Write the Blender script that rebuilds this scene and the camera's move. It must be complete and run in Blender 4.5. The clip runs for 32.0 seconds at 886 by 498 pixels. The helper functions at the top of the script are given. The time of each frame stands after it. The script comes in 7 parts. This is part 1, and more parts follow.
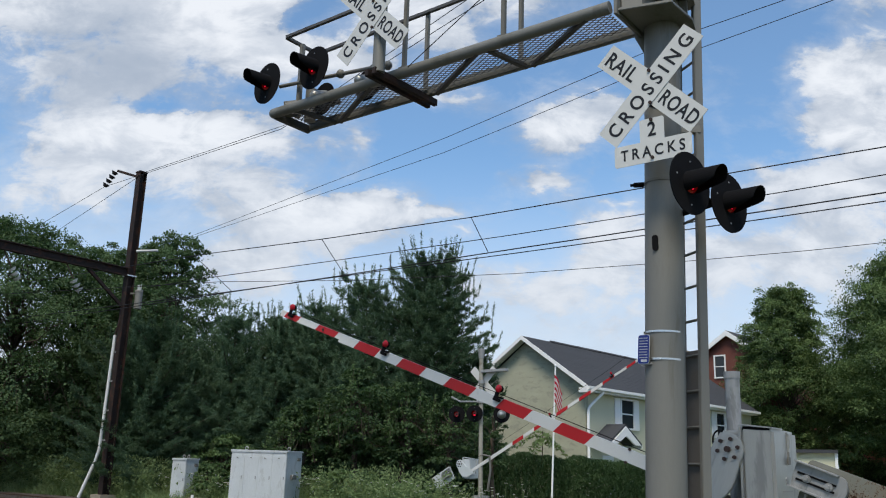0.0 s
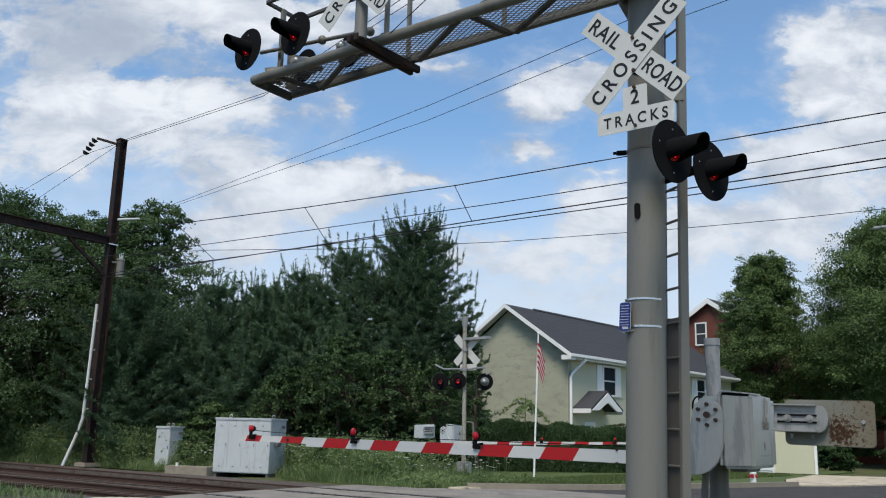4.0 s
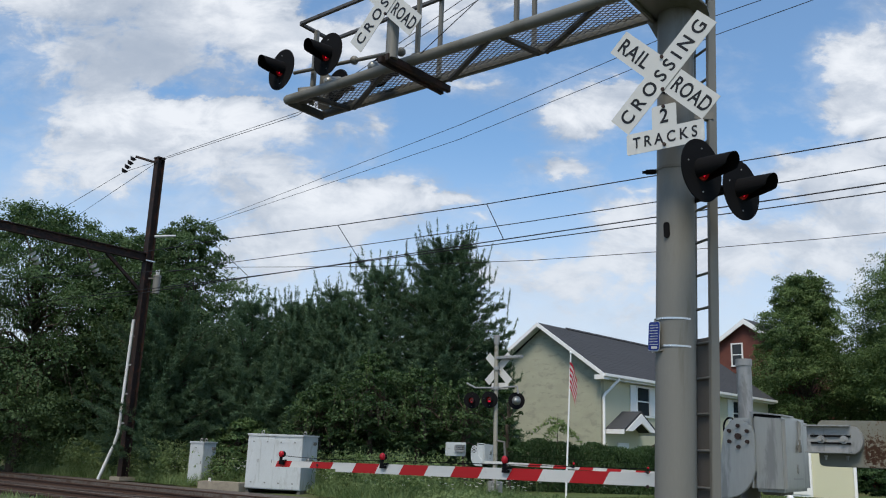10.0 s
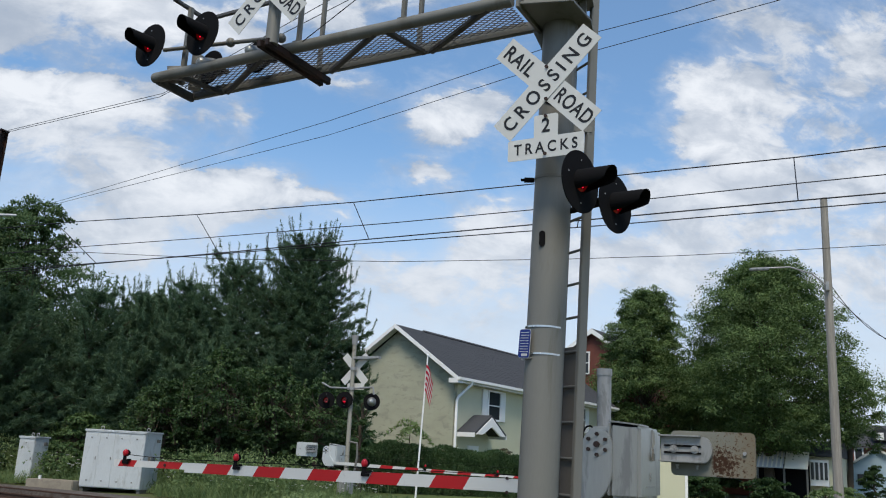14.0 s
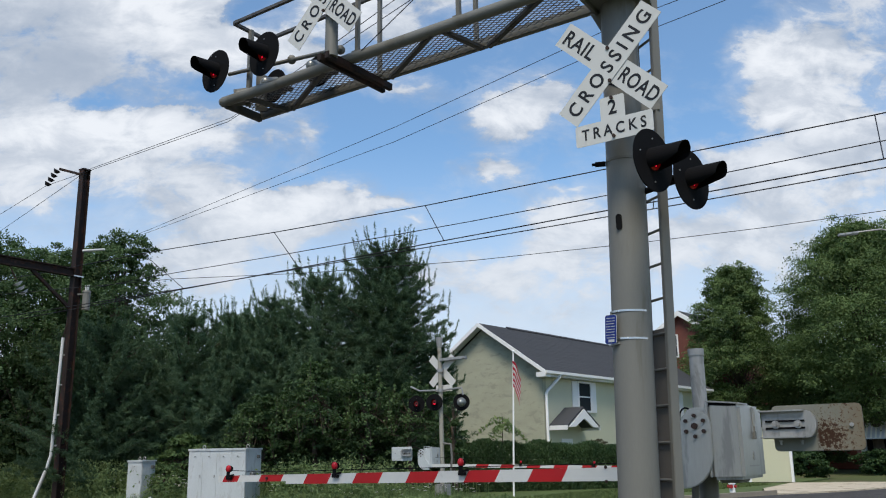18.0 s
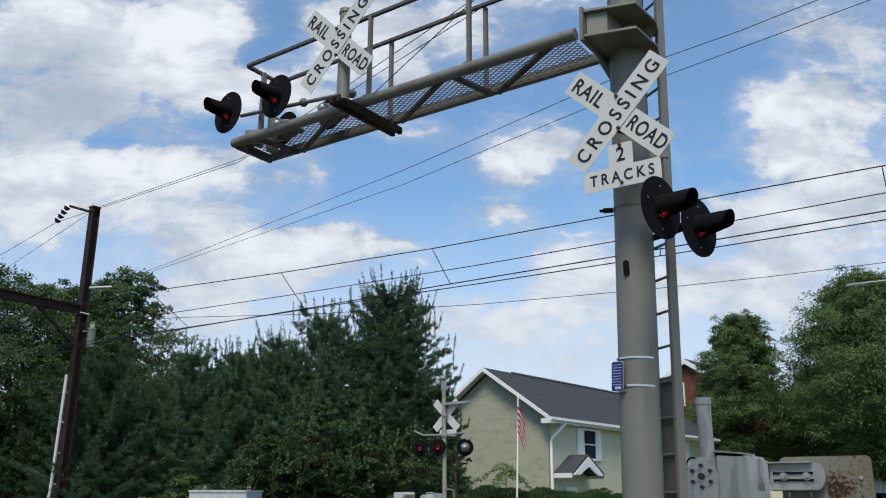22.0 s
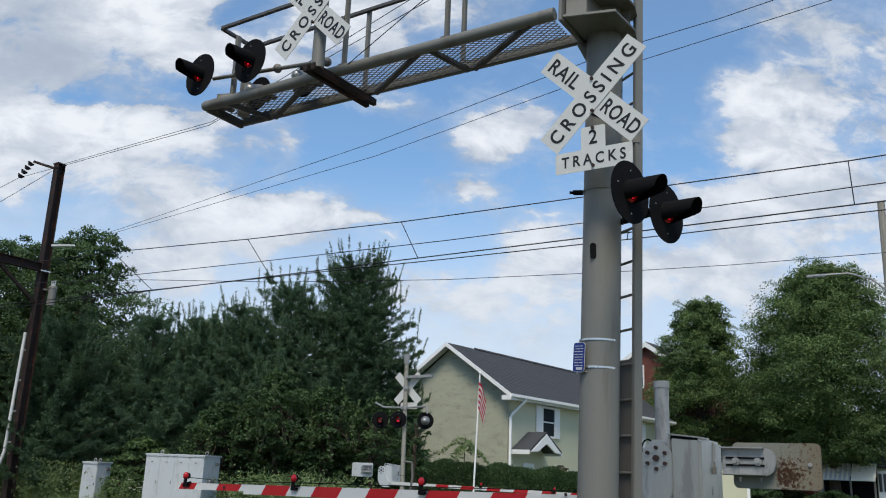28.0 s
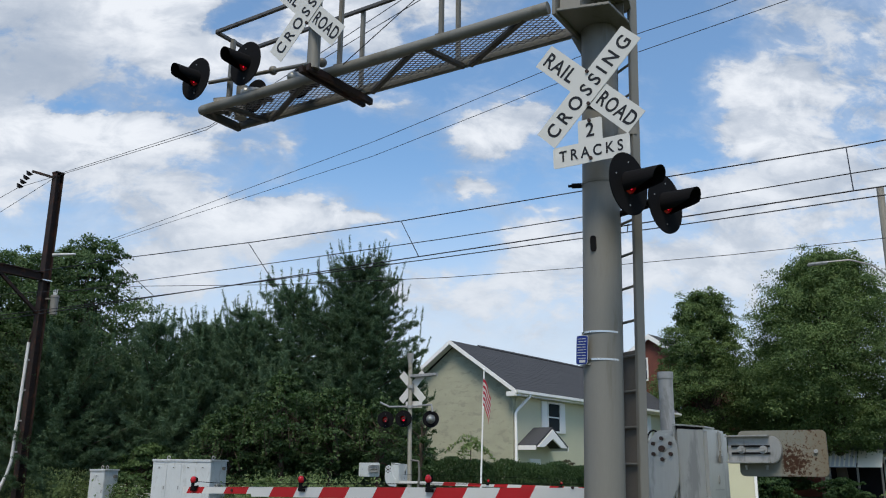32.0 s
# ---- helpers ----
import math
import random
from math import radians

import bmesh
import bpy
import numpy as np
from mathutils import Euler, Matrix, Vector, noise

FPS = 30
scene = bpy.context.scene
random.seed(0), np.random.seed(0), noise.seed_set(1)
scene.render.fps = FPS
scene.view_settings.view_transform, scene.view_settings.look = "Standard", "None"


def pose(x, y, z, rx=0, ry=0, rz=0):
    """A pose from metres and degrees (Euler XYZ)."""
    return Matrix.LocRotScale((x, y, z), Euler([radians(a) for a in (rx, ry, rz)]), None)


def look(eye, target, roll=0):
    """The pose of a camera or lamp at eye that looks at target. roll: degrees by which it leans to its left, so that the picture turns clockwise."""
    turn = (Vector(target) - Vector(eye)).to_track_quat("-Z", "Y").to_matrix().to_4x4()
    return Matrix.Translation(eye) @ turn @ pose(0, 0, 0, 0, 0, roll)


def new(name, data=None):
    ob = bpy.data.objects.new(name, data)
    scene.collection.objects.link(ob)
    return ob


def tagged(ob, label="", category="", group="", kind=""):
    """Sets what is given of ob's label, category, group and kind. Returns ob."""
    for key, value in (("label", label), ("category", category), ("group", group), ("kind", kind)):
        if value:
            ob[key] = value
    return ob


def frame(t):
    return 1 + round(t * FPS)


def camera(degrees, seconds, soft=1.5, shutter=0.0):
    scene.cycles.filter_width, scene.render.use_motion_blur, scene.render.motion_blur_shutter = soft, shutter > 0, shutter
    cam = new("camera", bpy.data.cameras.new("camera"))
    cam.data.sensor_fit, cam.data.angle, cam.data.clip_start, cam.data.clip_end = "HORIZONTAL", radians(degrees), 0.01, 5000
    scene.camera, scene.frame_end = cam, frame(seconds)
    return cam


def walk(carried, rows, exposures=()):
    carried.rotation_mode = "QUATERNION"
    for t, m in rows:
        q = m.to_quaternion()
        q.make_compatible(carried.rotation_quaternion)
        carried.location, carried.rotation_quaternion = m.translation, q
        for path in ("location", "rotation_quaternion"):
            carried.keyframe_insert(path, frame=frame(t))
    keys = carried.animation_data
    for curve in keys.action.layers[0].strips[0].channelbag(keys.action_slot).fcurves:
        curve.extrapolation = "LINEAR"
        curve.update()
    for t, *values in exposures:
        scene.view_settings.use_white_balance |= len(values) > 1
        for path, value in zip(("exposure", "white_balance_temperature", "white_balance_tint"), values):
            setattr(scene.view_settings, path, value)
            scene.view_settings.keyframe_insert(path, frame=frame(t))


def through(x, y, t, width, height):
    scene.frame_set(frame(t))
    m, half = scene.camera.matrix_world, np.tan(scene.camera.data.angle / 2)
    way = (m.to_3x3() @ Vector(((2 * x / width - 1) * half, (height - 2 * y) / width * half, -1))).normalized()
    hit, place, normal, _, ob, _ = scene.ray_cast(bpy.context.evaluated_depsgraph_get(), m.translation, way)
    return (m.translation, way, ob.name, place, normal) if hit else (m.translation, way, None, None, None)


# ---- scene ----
cam = camera(54.4, 32.0, soft=1.1)
PLAN = 1.14     # metres to a unit of the plan, in which all places below are written
PATH = [
    (0, (0.036, -0.373, 1.429), (-1.147, 1.166, 1.914), 1.7),
    (0.5, (0.034, -0.369, 1.43), (-1.148, 1.177, 1.891), 1.8),
    (1, (0.038, -0.367, 1.432), (-1.115, 1.206, 1.875), 2.1),
    (1.5, (0.043, -0.37, 1.424), (-1.118, 1.202, 1.85), 1.7),
    (2, (0.042, -0.384, 1.419), (-1.111, 1.199, 1.824), 1.8),
    (2.5, (0.037, -0.37, 1.422), (-1.111, 1.22, 1.811), 1.8),
    (3, (0.038, -0.365, 1.42), (-1.119, 1.213, 1.835), 1.9),
    (3.5, (0.037, -0.362, 1.427), (-1.124, 1.216, 1.828), 1.5),
    (5.5, (0.056, -0.383, 1.423), (-1.098, 1.178, 1.903), 1.7),
    (6, (0.054, -0.372, 1.422), (-1.088, 1.202, 1.889), 1.6),
    (6.5, (0.051, -0.37, 1.413), (-1.076, 1.216, 1.874), 0.9),
    (7, (0.045, -0.381, 1.415), (-1.098, 1.193, 1.881), 1.6),
    (7.5, (0.047, -0.377, 1.413), (-1.092, 1.202, 1.871), 0.2),
    (8, (0.053, -0.37, 1.415), (-1.113, 1.185, 1.887), 0.8),
    (8.5, (0.055, -0.366, 1.421), (-1.115, 1.194, 1.866), 1.7),
    (9, (0.06, -0.373, 1.417), (-1.127, 1.169, 1.877), 1.9),
    (9.5, (0.076, -0.384, 1.418), (-1.167, 1.122, 1.849), 2.4),
    (10, (0.088, -0.37, 1.421), (-1.129, 1.15, 1.874), 2.2),
    (10.5, (0.065, -0.319, 1.427), (-1.022, 1.306, 1.848), 4.4),
    (11, (0.080, -0.346, 1.437), (-1.010, 1.286, 1.823), 4.5),
    (11.5, (0.049, -0.310, 1.444), (-1.017, 1.343, 1.807), 5.5),
    (12, (0.057, -0.35, 1.427), (-0.998, 1.308, 1.799), 5.3),
    (12.5, (0.069, -0.369, 1.421), (-0.988, 1.279, 1.828), 4.5),
    (13, (0.047, -0.29, 1.428), (-1.042, 1.337, 1.837), 4.1),
    (13.5, (-0.039, -0.322, 1.425), (-1.058, 1.349, 1.835), 3.5),
    (14, (-0.091, -0.313, 1.443), (-1.038, 1.385, 1.912), 3.2),
    (14.5, (-0.117, -0.299, 1.447), (-1.096, 1.384, 1.904), 1.1),
    (16.5, (-0.153, -0.309, 1.438), (-1.178, 1.335, 1.935), 1.4),
    (17, (-0.143, -0.32, 1.431), (-1.164, 1.338, 1.89), 0.7),
    (17.5, (-0.122, -0.289, 1.431), (-1.201, 1.334, 1.879), 0.8),
    (18, (-0.104, -0.311, 1.426), (-1.2, 1.297, 1.889), -0.9),
    (18.5, (-0.101, -0.288, 1.423), (-1.235, 1.27, 1.96), 1.4),
    (19, (-0.079, -0.341, 1.421), (-1.168, 1.257, 1.932), 1.1),
    (19.5, (-0.084, -0.319, 1.422), (-1.173, 1.264, 1.976), 0.4),
    (20, (-0.088, -0.32, 1.422), (-1.138, 1.282, 1.999), 0.3),
    (20.5, (-0.087, -0.329, 1.414), (-1.127, 1.292, 1.954), -0.6),
    (21, (-0.098, -0.336, 1.415), (-1.196, 1.249, 1.948), -0.8),
    (21.5, (-0.102, -0.355, 1.417), (-1.23, 1.214, 1.935), 0.9),
    (22, (-0.105, -0.323, 1.424), (-1.198, 1.256, 1.984), 0.2),
    (22.5, (-0.114, -0.315, 1.419), (-1.192, 1.286, 1.94), -0.2),
    (23, (-0.112, -0.342, 1.421), (-1.202, 1.241, 1.972), 1.3),
    (23.5, (-0.111, -0.329, 1.429), (-1.21, 1.242, 2.0), 1.8),
    (24, (-0.105, -0.33, 1.431), (-1.208, 1.234, 2.014), 1.4),
    (24.5, (-0.111, -0.323, 1.43), (-1.222, 1.252, 1.966), 0.8),
    (26.5, (-0.112, -0.306, 1.441), (-1.216, 1.276, 1.968), 1.5),
    (27, (-0.11, -0.308, 1.433), (-1.186, 1.294, 1.957), 1.8),
    (27.5, (-0.109, -0.322, 1.432), (-1.156, 1.312, 1.915), 2.2),
    (28, (-0.104, -0.323, 1.43), (-1.144, 1.31, 1.934), 2.2),
    (28.5, (-0.101, -0.329, 1.433), (-1.129, 1.306, 1.952), 2.3),
    (29, (-0.098, -0.326, 1.426), (-1.139, 1.303, 1.937), 2.2),
    (29.5, (-0.103, -0.322, 1.433), (-1.162, 1.3, 1.93), 1.9),
    (30, (-0.1, -0.33, 1.427), (-1.153, 1.301, 1.907), 2.0),
    (30.5, (-0.098, -0.329, 1.423), (-1.125, 1.324, 1.881), 0.9),
    (31, (-0.1, -0.341, 1.426), (-1.124, 1.297, 1.945), 0.9),
    (31.5, (-0.1, -0.339, 1.416), (-1.132, 1.3, 1.917), 0.7),
    (32, (-0.099, -0.327, 1.417), (-1.14, 1.305, 1.917), 0.6),
]
walk(cam, [(t, look(Vector(eye) * PLAN, Vector(target) * PLAN, roll)) for t, eye, target, roll in PATH])

# ---------------------------------------------------------------- light
ROAD_YAW = radians(36.5)      # the view's mean heading, left of the road
SUN_ELEV, SUN_AZ = radians(57), radians(158)   # azimuth clockwise from +y

sun = new("sun", bpy.data.lights.new("sun", "SUN"))
sun.data.energy, sun.data.angle, sun.data.color = 3.3, radians(22), (1.0, 0.9, 0.74)
sun.matrix_world = look((0, 0, 0), (-math.sin(SUN_AZ) * math.cos(SUN_ELEV), -math.cos(SUN_AZ) * math.cos(SUN_ELEV), -math.sin(SUN_ELEV)))
sun.location = (20, -20, 60)


class Nodes:
    """Short hand for building a node tree."""

    def __init__(self, tree):
        self.tree = tree
        tree.nodes.clear()

    def add(self, kind, inputs=None, **attrs):
        n = self.tree.nodes.new(kind)
        for k, v in attrs.items():
            setattr(n, k, v)
        for k, v in (inputs or {}).items():
            if hasattr(v, "is_linked"):
                self.tree.links.new(v, n.inputs[k])
            else:
                n.inputs[k].default_value = v
        return n

    def math(self, op, a, b=0.0, c=0.0, clamp=False):
        n = self.add("ShaderNodeMath", {0: a, 1: b, 2: c}, operation=op, use_clamp=clamp)
        return n.outputs[0]

    def mix(self, fac, a, b, blend="MIX"):
        n = self.add("ShaderNodeMix", {0: fac, 6: a, 7: b}, data_type="RGBA", blend_type=blend)
        return n.outputs[2]

    def ramp(self, fac, lo, hi):
        n = self.add("ShaderNodeMapRange", {0: fac, 1: lo, 2: hi, 3: 0.0, 4: 1.0}, interpolation_type="SMOOTHSTEP")
        return n.outputs[0]

    def noise(self, vector, scale, detail=4.0, rough=0.55, distortion=0.0):
        n = self.add("ShaderNodeTexNoise", {"Vector": vector, "Scale": scale, "Detail": detail, "Roughness": rough, "Distortion": distortion})
        return n.outputs["Fac"]


# cloud banks ahead: across, up, half width, half height, weight
BANKS_LEFT = [(-0.512, 0.578, 0.166, 0.058, 0.8), (-0.315, 0.562, 0.087, 0.071, 0.8), (-0.241, 0.508, 0.043, 0.036, 0.55), (-0.452, 0.46, 0.126, 0.047, 0.6), (-0.446, 0.377, 0.089, 0.034, 0.8),
    (-0.317, 0.397, 0.076, 0.029, 0.6), (-0.471, 0.318, 0.074, 0.036, 0.55), (-0.289, 0.331, 0.095, 0.04, 0.55), (-0.13, 0.3, 0.061, 0.027, 0.85), (-0.189, 0.27, 0.101, 0.039, 0.65),
    (-0.041, 0.301, 0.038, 0.009, 0.62), (0.011, 0.273, 0.022, 0.008, 0.5), (0.138, 0.413, 0.055, 0.029, 0.9), (0.181, 0.444, 0.029, 0.014, 0.5), (0.01, 0.443, 0.043, 0.012, 0.4),
    (0.102, 0.337, 0.036, 0.016, 0.65), (0.185, 0.312, 0.021, 0.007, 0.35), (-0.132, 0.381, 0.021, 0.03, 0.35)]
BANKS_MIDDLE = [(-0.091, 0.596, 0.066, 0.042, 0.85), (-0.136, 0.5, 0.043, 0.03, 0.75), (-0.231, 0.516, 0.05, 0.04, 0.4), (-0.251, 0.581, 0.044, 0.05, 0.4), (0.0, 0.517, 0.044, 0.024, 0.4), (0.586, 0.49, 0.123, 0.045, 0.22), (0.672, 0.439, 0.083, 0.029, 0.3), (0.464, 0.356, 0.093, 0.028, 0.2), (0.661, 0.261, 0.16, 0.061, 0.5), (-0.265, 0.392, 0.06, 0.03, 0.4), (-0.16, 0.405, 0.06, 0.03, 0.28), (-0.11, 0.47, 0.045, 0.03, 0.25)]
BANKS_RIGHT = [(0.496, 0.484, 0.081, 0.036, 0.9), (0.453, 0.424, 0.08, 0.028, 0.55), (0.553, 0.597, 0.069, 0.06, 0.55), (0.529, 0.392, 0.087, 0.034, 0.65), (0.437, 0.33, 0.127, 0.033, 0.55),
    (0.205, 0.269, 0.076, 0.032, 0.4), (0.103, 0.203, 0.148, 0.041, 0.5), (0.375, 0.246, 0.152, 0.042, 0.6), (0.05, 0.601, 0.078, 0.036, 0.65), (-0.044, 0.54, 0.051, 0.029, 0.45),
    (0.17, 0.64, 0.061, 0.019, 0.35), (-0.257, 0.213, 0.086, 0.034, 0.5), (0.706, 0.575, 0.068, 0.078, 0.55), (0.709, 0.38, 0.099, 0.04, 0.6)]
# gaps of blue between them, and their grey undersides
GAPS = [(-0.212, 0.548, 0.025, 0.02, -0.7), (-0.175, 0.592, 0.044, 0.04, -0.5), (-0.38, 0.423, 0.038, 0.01, -0.7), (-0.292, 0.422, 0.042, 0.008, -0.4), (-0.045, 0.376, 0.077, 0.038, -0.45),
    (-0.095, 0.412, 0.042, 0.021, -0.35), (0.066, 0.492, 0.065, 0.021, -0.35), (0.37, 0.556, 0.045, 0.097, -0.5), (0.386, 0.395, 0.054, 0.015, -0.5), (-0.132, 0.331, 0.041, 0.007, -0.4),
    (0.055, 0.25, 0.047, 0.014, -0.4), (-0.253, 0.445, 0.032, 0.014, -0.45), (0.179, 0.34, 0.021, 0.022, -0.3), (0.615, 0.429, 0.049, 0.011, -0.3), (0.09, 0.275, 0.045, 0.018, -0.35)]
SHADES = [(-0.49, 0.526, 0.085, 0.029, 0.75), (-0.418, 0.473, 0.099, 0.033, 0.95), (-0.322, 0.434, 0.07, 0.02, 0.5), (-0.488, 0.428, 0.055, 0.02, 0.6), (-0.222, 0.341, 0.062, 0.019, 0.35),
    (-0.488, 0.343, 0.054, 0.013, 0.4), (0.55, 0.572, 0.068, 0.046, 0.4), (0.511, 0.362, 0.086, 0.021, 0.35), (-0.166, 0.243, 0.107, 0.021, 0.35), (0.145, 0.387, 0.049, 0.009, 0.35)]


def make_world():
    world = bpy.data.worlds.new("sky")
    scene.world = world
    world.use_nodes = True
    n = Nodes(world.node_tree)
    sky = n.add("ShaderNodeTexSky", sky_type="NISHITA", sun_disc=False, sun_elevation=SUN_ELEV, sun_rotation=SUN_AZ, air_density=1.0, dust_density=0.6)
    ray = n.add("ShaderNodeTexCoord").outputs["Generated"]
    blue = n.mix(1.0, sky.outputs[0], (0.113, 0.158, 0.182, 1), "MULTIPLY")
    blue = n.mix(0.12, blue, (0.5, 0.6, 0.72, 1))
    turn = n.add("ShaderNodeVectorRotate", {"Vector": ray, "Angle": -ROAD_YAW}, rotation_type="Z_AXIS").outputs[0]
    xyz = n.add("ShaderNodeSeparateXYZ", {0: turn})
    up = n.math("MAXIMUM", xyz.outputs[2], 0.0)
    ahead = n.math("MAXIMUM", xyz.outputs[1], 0.05)
    a, e = n.math("DIVIDE", xyz.outputs[0], ahead), n.math("DIVIDE", xyz.outputs[2], ahead)

    def sheet(sx, sy, z):
        return n.add("ShaderNodeCombineXYZ", {0: n.math("MULTIPLY", a, sx), 1: n.math("MULTIPLY", e, sy), 2: z}).outputs[0]
    # ragged edges: every bank is pushed about at three sizes
    def stir(z, big, small):
        p = sheet(6.0, 9.0, z)
        w = n.math("MULTIPLY", n.math("SUBTRACT", n.noise(p, 1.3, 3.0, 0.55), 0.5), big)
        return n.math("MULTIPLY_ADD", n.math("SUBTRACT", n.noise(p, 5.0, 6.0, 0.62), 0.5), small, w)
    aw, ew = n.math("ADD", a, stir(0.3, 0.11, 0.055)), n.math("ADD", e, stir(5.3, 0.06, 0.04))

    def heap(rows):
        total = 0.0
        for u, v, su, sv, w in rows:
            p, q = n.math("MULTIPLY", n.math("SUBTRACT", aw, u), 1 / su), n.math("MULTIPLY", n.math("SUBTRACT", ew, v), 1 / sv)
            d = n.math("MULTIPLY_ADD", p, p, n.math("MULTIPLY", q, q))
            total = n.math("MULTIPLY_ADD", n.math("POWER", 2.718, n.math("MULTIPLY", d, -0.85)), w, total)
        return total
    curl = n.noise(sheet(6.0, 10.0, 0.3), 2.2, 12.0, 0.62, 0.5)
    fine = n.noise(sheet(6.0, 10.0, 2.3), 7.0, 9.0, 0.62, 0.3)
    rough = n.math("ADD", n.math("MULTIPLY", n.math("SUBTRACT", curl, 0.5), 1.15), n.math("MULTIPLY", n.math("SUBTRACT", fine, 0.5), 0.4))
    field = n.math("ADD", n.math("ADD", heap(BANKS_LEFT + BANKS_MIDDLE + BANKS_RIGHT), heap(GAPS)), rough)
    thin = n.math("MULTIPLY", n.ramp(field, -0.15, 0.45), 0.42)
    thick = n.math("MULTIPLY", n.ramp(field, 0.14, 0.55), 0.97)
    mask = n.math("MAXIMUM", thin, thick)
    # lit crests and grey undersides
    lump = n.noise(sheet(6.0, 10.0, 7.1), 1.9, 8.0, 0.6, 0.4)
    lit = n.math("ADD", n.math("MULTIPLY", n.ramp(field, 0.2, 1.0), 0.5), n.math("MULTIPLY", n.ramp(lump, 0.36, 0.62), 0.55))
    lit = n.math("MULTIPLY", lit, n.math("MAXIMUM", n.math("MULTIPLY_ADD", heap(SHADES), -0.85, 1.0), 0.12), clamp=True)
    cloud = n.mix(lit, (0.4, 0.47, 0.58, 1), (0.875, 0.91, 0.965, 1))
    low = n.ramp(up, 0.36, 0.08)
    haze = n.mix(n.math("MULTIPLY", low, 0.85), blue, (0.68, 0.74, 0.84, 1))
    cloud = n.mix(n.math("MULTIPLY", low, 0.6), cloud, (0.7, 0.76, 0.84, 1))
    colour = n.mix(mask, haze, cloud)
    ground = n.ramp(xyz.outputs[2], -0.005, -0.03)
    colour = n.mix(ground, colour, (0.12, 0.12, 0.1, 1))
    back = n.add("ShaderNodeBackground", {"Color": colour, "Strength": 1.0})
    n.add("ShaderNodeOutputWorld", {"Surface": back.outputs[0]})


make_world()
scene.view_settings.exposure = 0.0


# ---------------------------------------------------------------- materials
MATS = {}


def mat(name, colour, rough=0.6, metal=0.0, spread=0.25, grain=40.0, patch=2.0, bump=0.15, second=None, amount=0.0, dirt_scale=3.0, sheen=0.0, stretch=(1, 1, 1), by_object=0.0, shine=0.28):
    """A surface with variation at two scales, fine relief and optional patches of a second colour."""
    m = MATS[name] = bpy.data.materials.new(name)
    m.use_nodes = True
    n = Nodes(m.node_tree)
    where = n.add("ShaderNodeTexCoord").outputs["Object"]
    where = n.add("ShaderNodeMapping", {"Vector": where, "Scale": stretch}).outputs[0]
    f, p = n.noise(where, grain, 5.0, 0.6), n.noise(where, patch, 4.0, 0.55)
    v = n.math("ADD", n.math("MULTIPLY", n.math("SUBTRACT", f, 0.5), spread), n.math("MULTIPLY", n.math("SUBTRACT", p, 0.5), spread * 1.4))
    if by_object:
        rnd = n.add("ShaderNodeObjectInfo").outputs["Random"]
        v = n.math("ADD", v, n.math("MULTIPLY", n.math("SUBTRACT", rnd, 0.5), by_object))
    v = n.math("ADD", v, 1.0)
    colour = (*colour, 1.0)
    grey = n.add("ShaderNodeCombineColor", {0: v, 1: v, 2: v}).outputs[0]
    c = n.mix(1.0, colour, grey, "MULTIPLY")
    if second:
        blot = n.noise(where, dirt_scale, 7.0, 0.65, 0.4)
        k = n.ramp(blot, 0.62 - 0.3 * amount, 0.72 - 0.25 * amount)
        c = n.mix(k, c, (*second, 1.0))
    r = n.math("ADD", n.math("MULTIPLY", n.math("SUBTRACT", p, 0.5), 0.3), rough, clamp=True)
    bsdf = n.add("ShaderNodeBsdfPrincipled", {"Base Color": c, "Roughness": r, "Metallic": metal, "Specular IOR Level": shine})
    if bump:
        rel = n.add("ShaderNodeBump", {"Height": f, "Strength": bump, "Distance": 0.01})
        n.tree.links.new(rel.outputs[0], bsdf.inputs["Normal"])
    n.add("ShaderNodeOutputMaterial", {"Surface": bsdf.outputs[0]})
    return m


def leaf_mat(name, dark, light, gloss=0.75, through=0.25):
    """Foliage: each leaf varies, light passes through a little."""
    m = MATS[name] = bpy.data.materials.new(name)
    m.use_nodes = True
    n = Nodes(m.node_tree)
    isle = n.add("ShaderNodeNewGeometry").outputs["Random Per Island"]
    where = n.add("ShaderNodeTexCoord").outputs["Object"]
    p = n.noise(where, 1.1, 4.0)
    k = n.math("ADD", n.math("MULTIPLY", isle, 0.35), n.math("MULTIPLY", n.ramp(p, 0.35, 0.65), 0.65))
    c = n.mix(k, (*dark, 1), (*light, 1))
    a = n.add("ShaderNodeBsdfPrincipled", {"Base Color": c, "Roughness": max(gloss, 0.7), "Specular IOR Level": 0.25})
    b = n.add("ShaderNodeBsdfTranslucent", {"Color": n.mix(0.35, c, (0.13, 0.3, 0.05, 1))})
    mixed = n.add("ShaderNodeMixShader", {0: through, 1: a.outputs[0], 2: b.outputs[0]})
    n.add("ShaderNodeOutputMaterial", {"Surface": mixed.outputs[0]})
    return m


def glow_mat(name, colour, strength, base=(0.3, 0.02, 0.02)):
    m = MATS[name] = bpy.data.materials.new(name)
    m.use_nodes = True
    n = Nodes(m.node_tree)
    bsdf = n.add("ShaderNodeBsdfPrincipled", {"Base Color": (*base, 1), "Roughness": 0.15, "Emission Color": (*colour, 1), "Emission Strength": strength})
    n.add("ShaderNodeOutputMaterial", {"Surface": bsdf.outputs[0]})
    return m


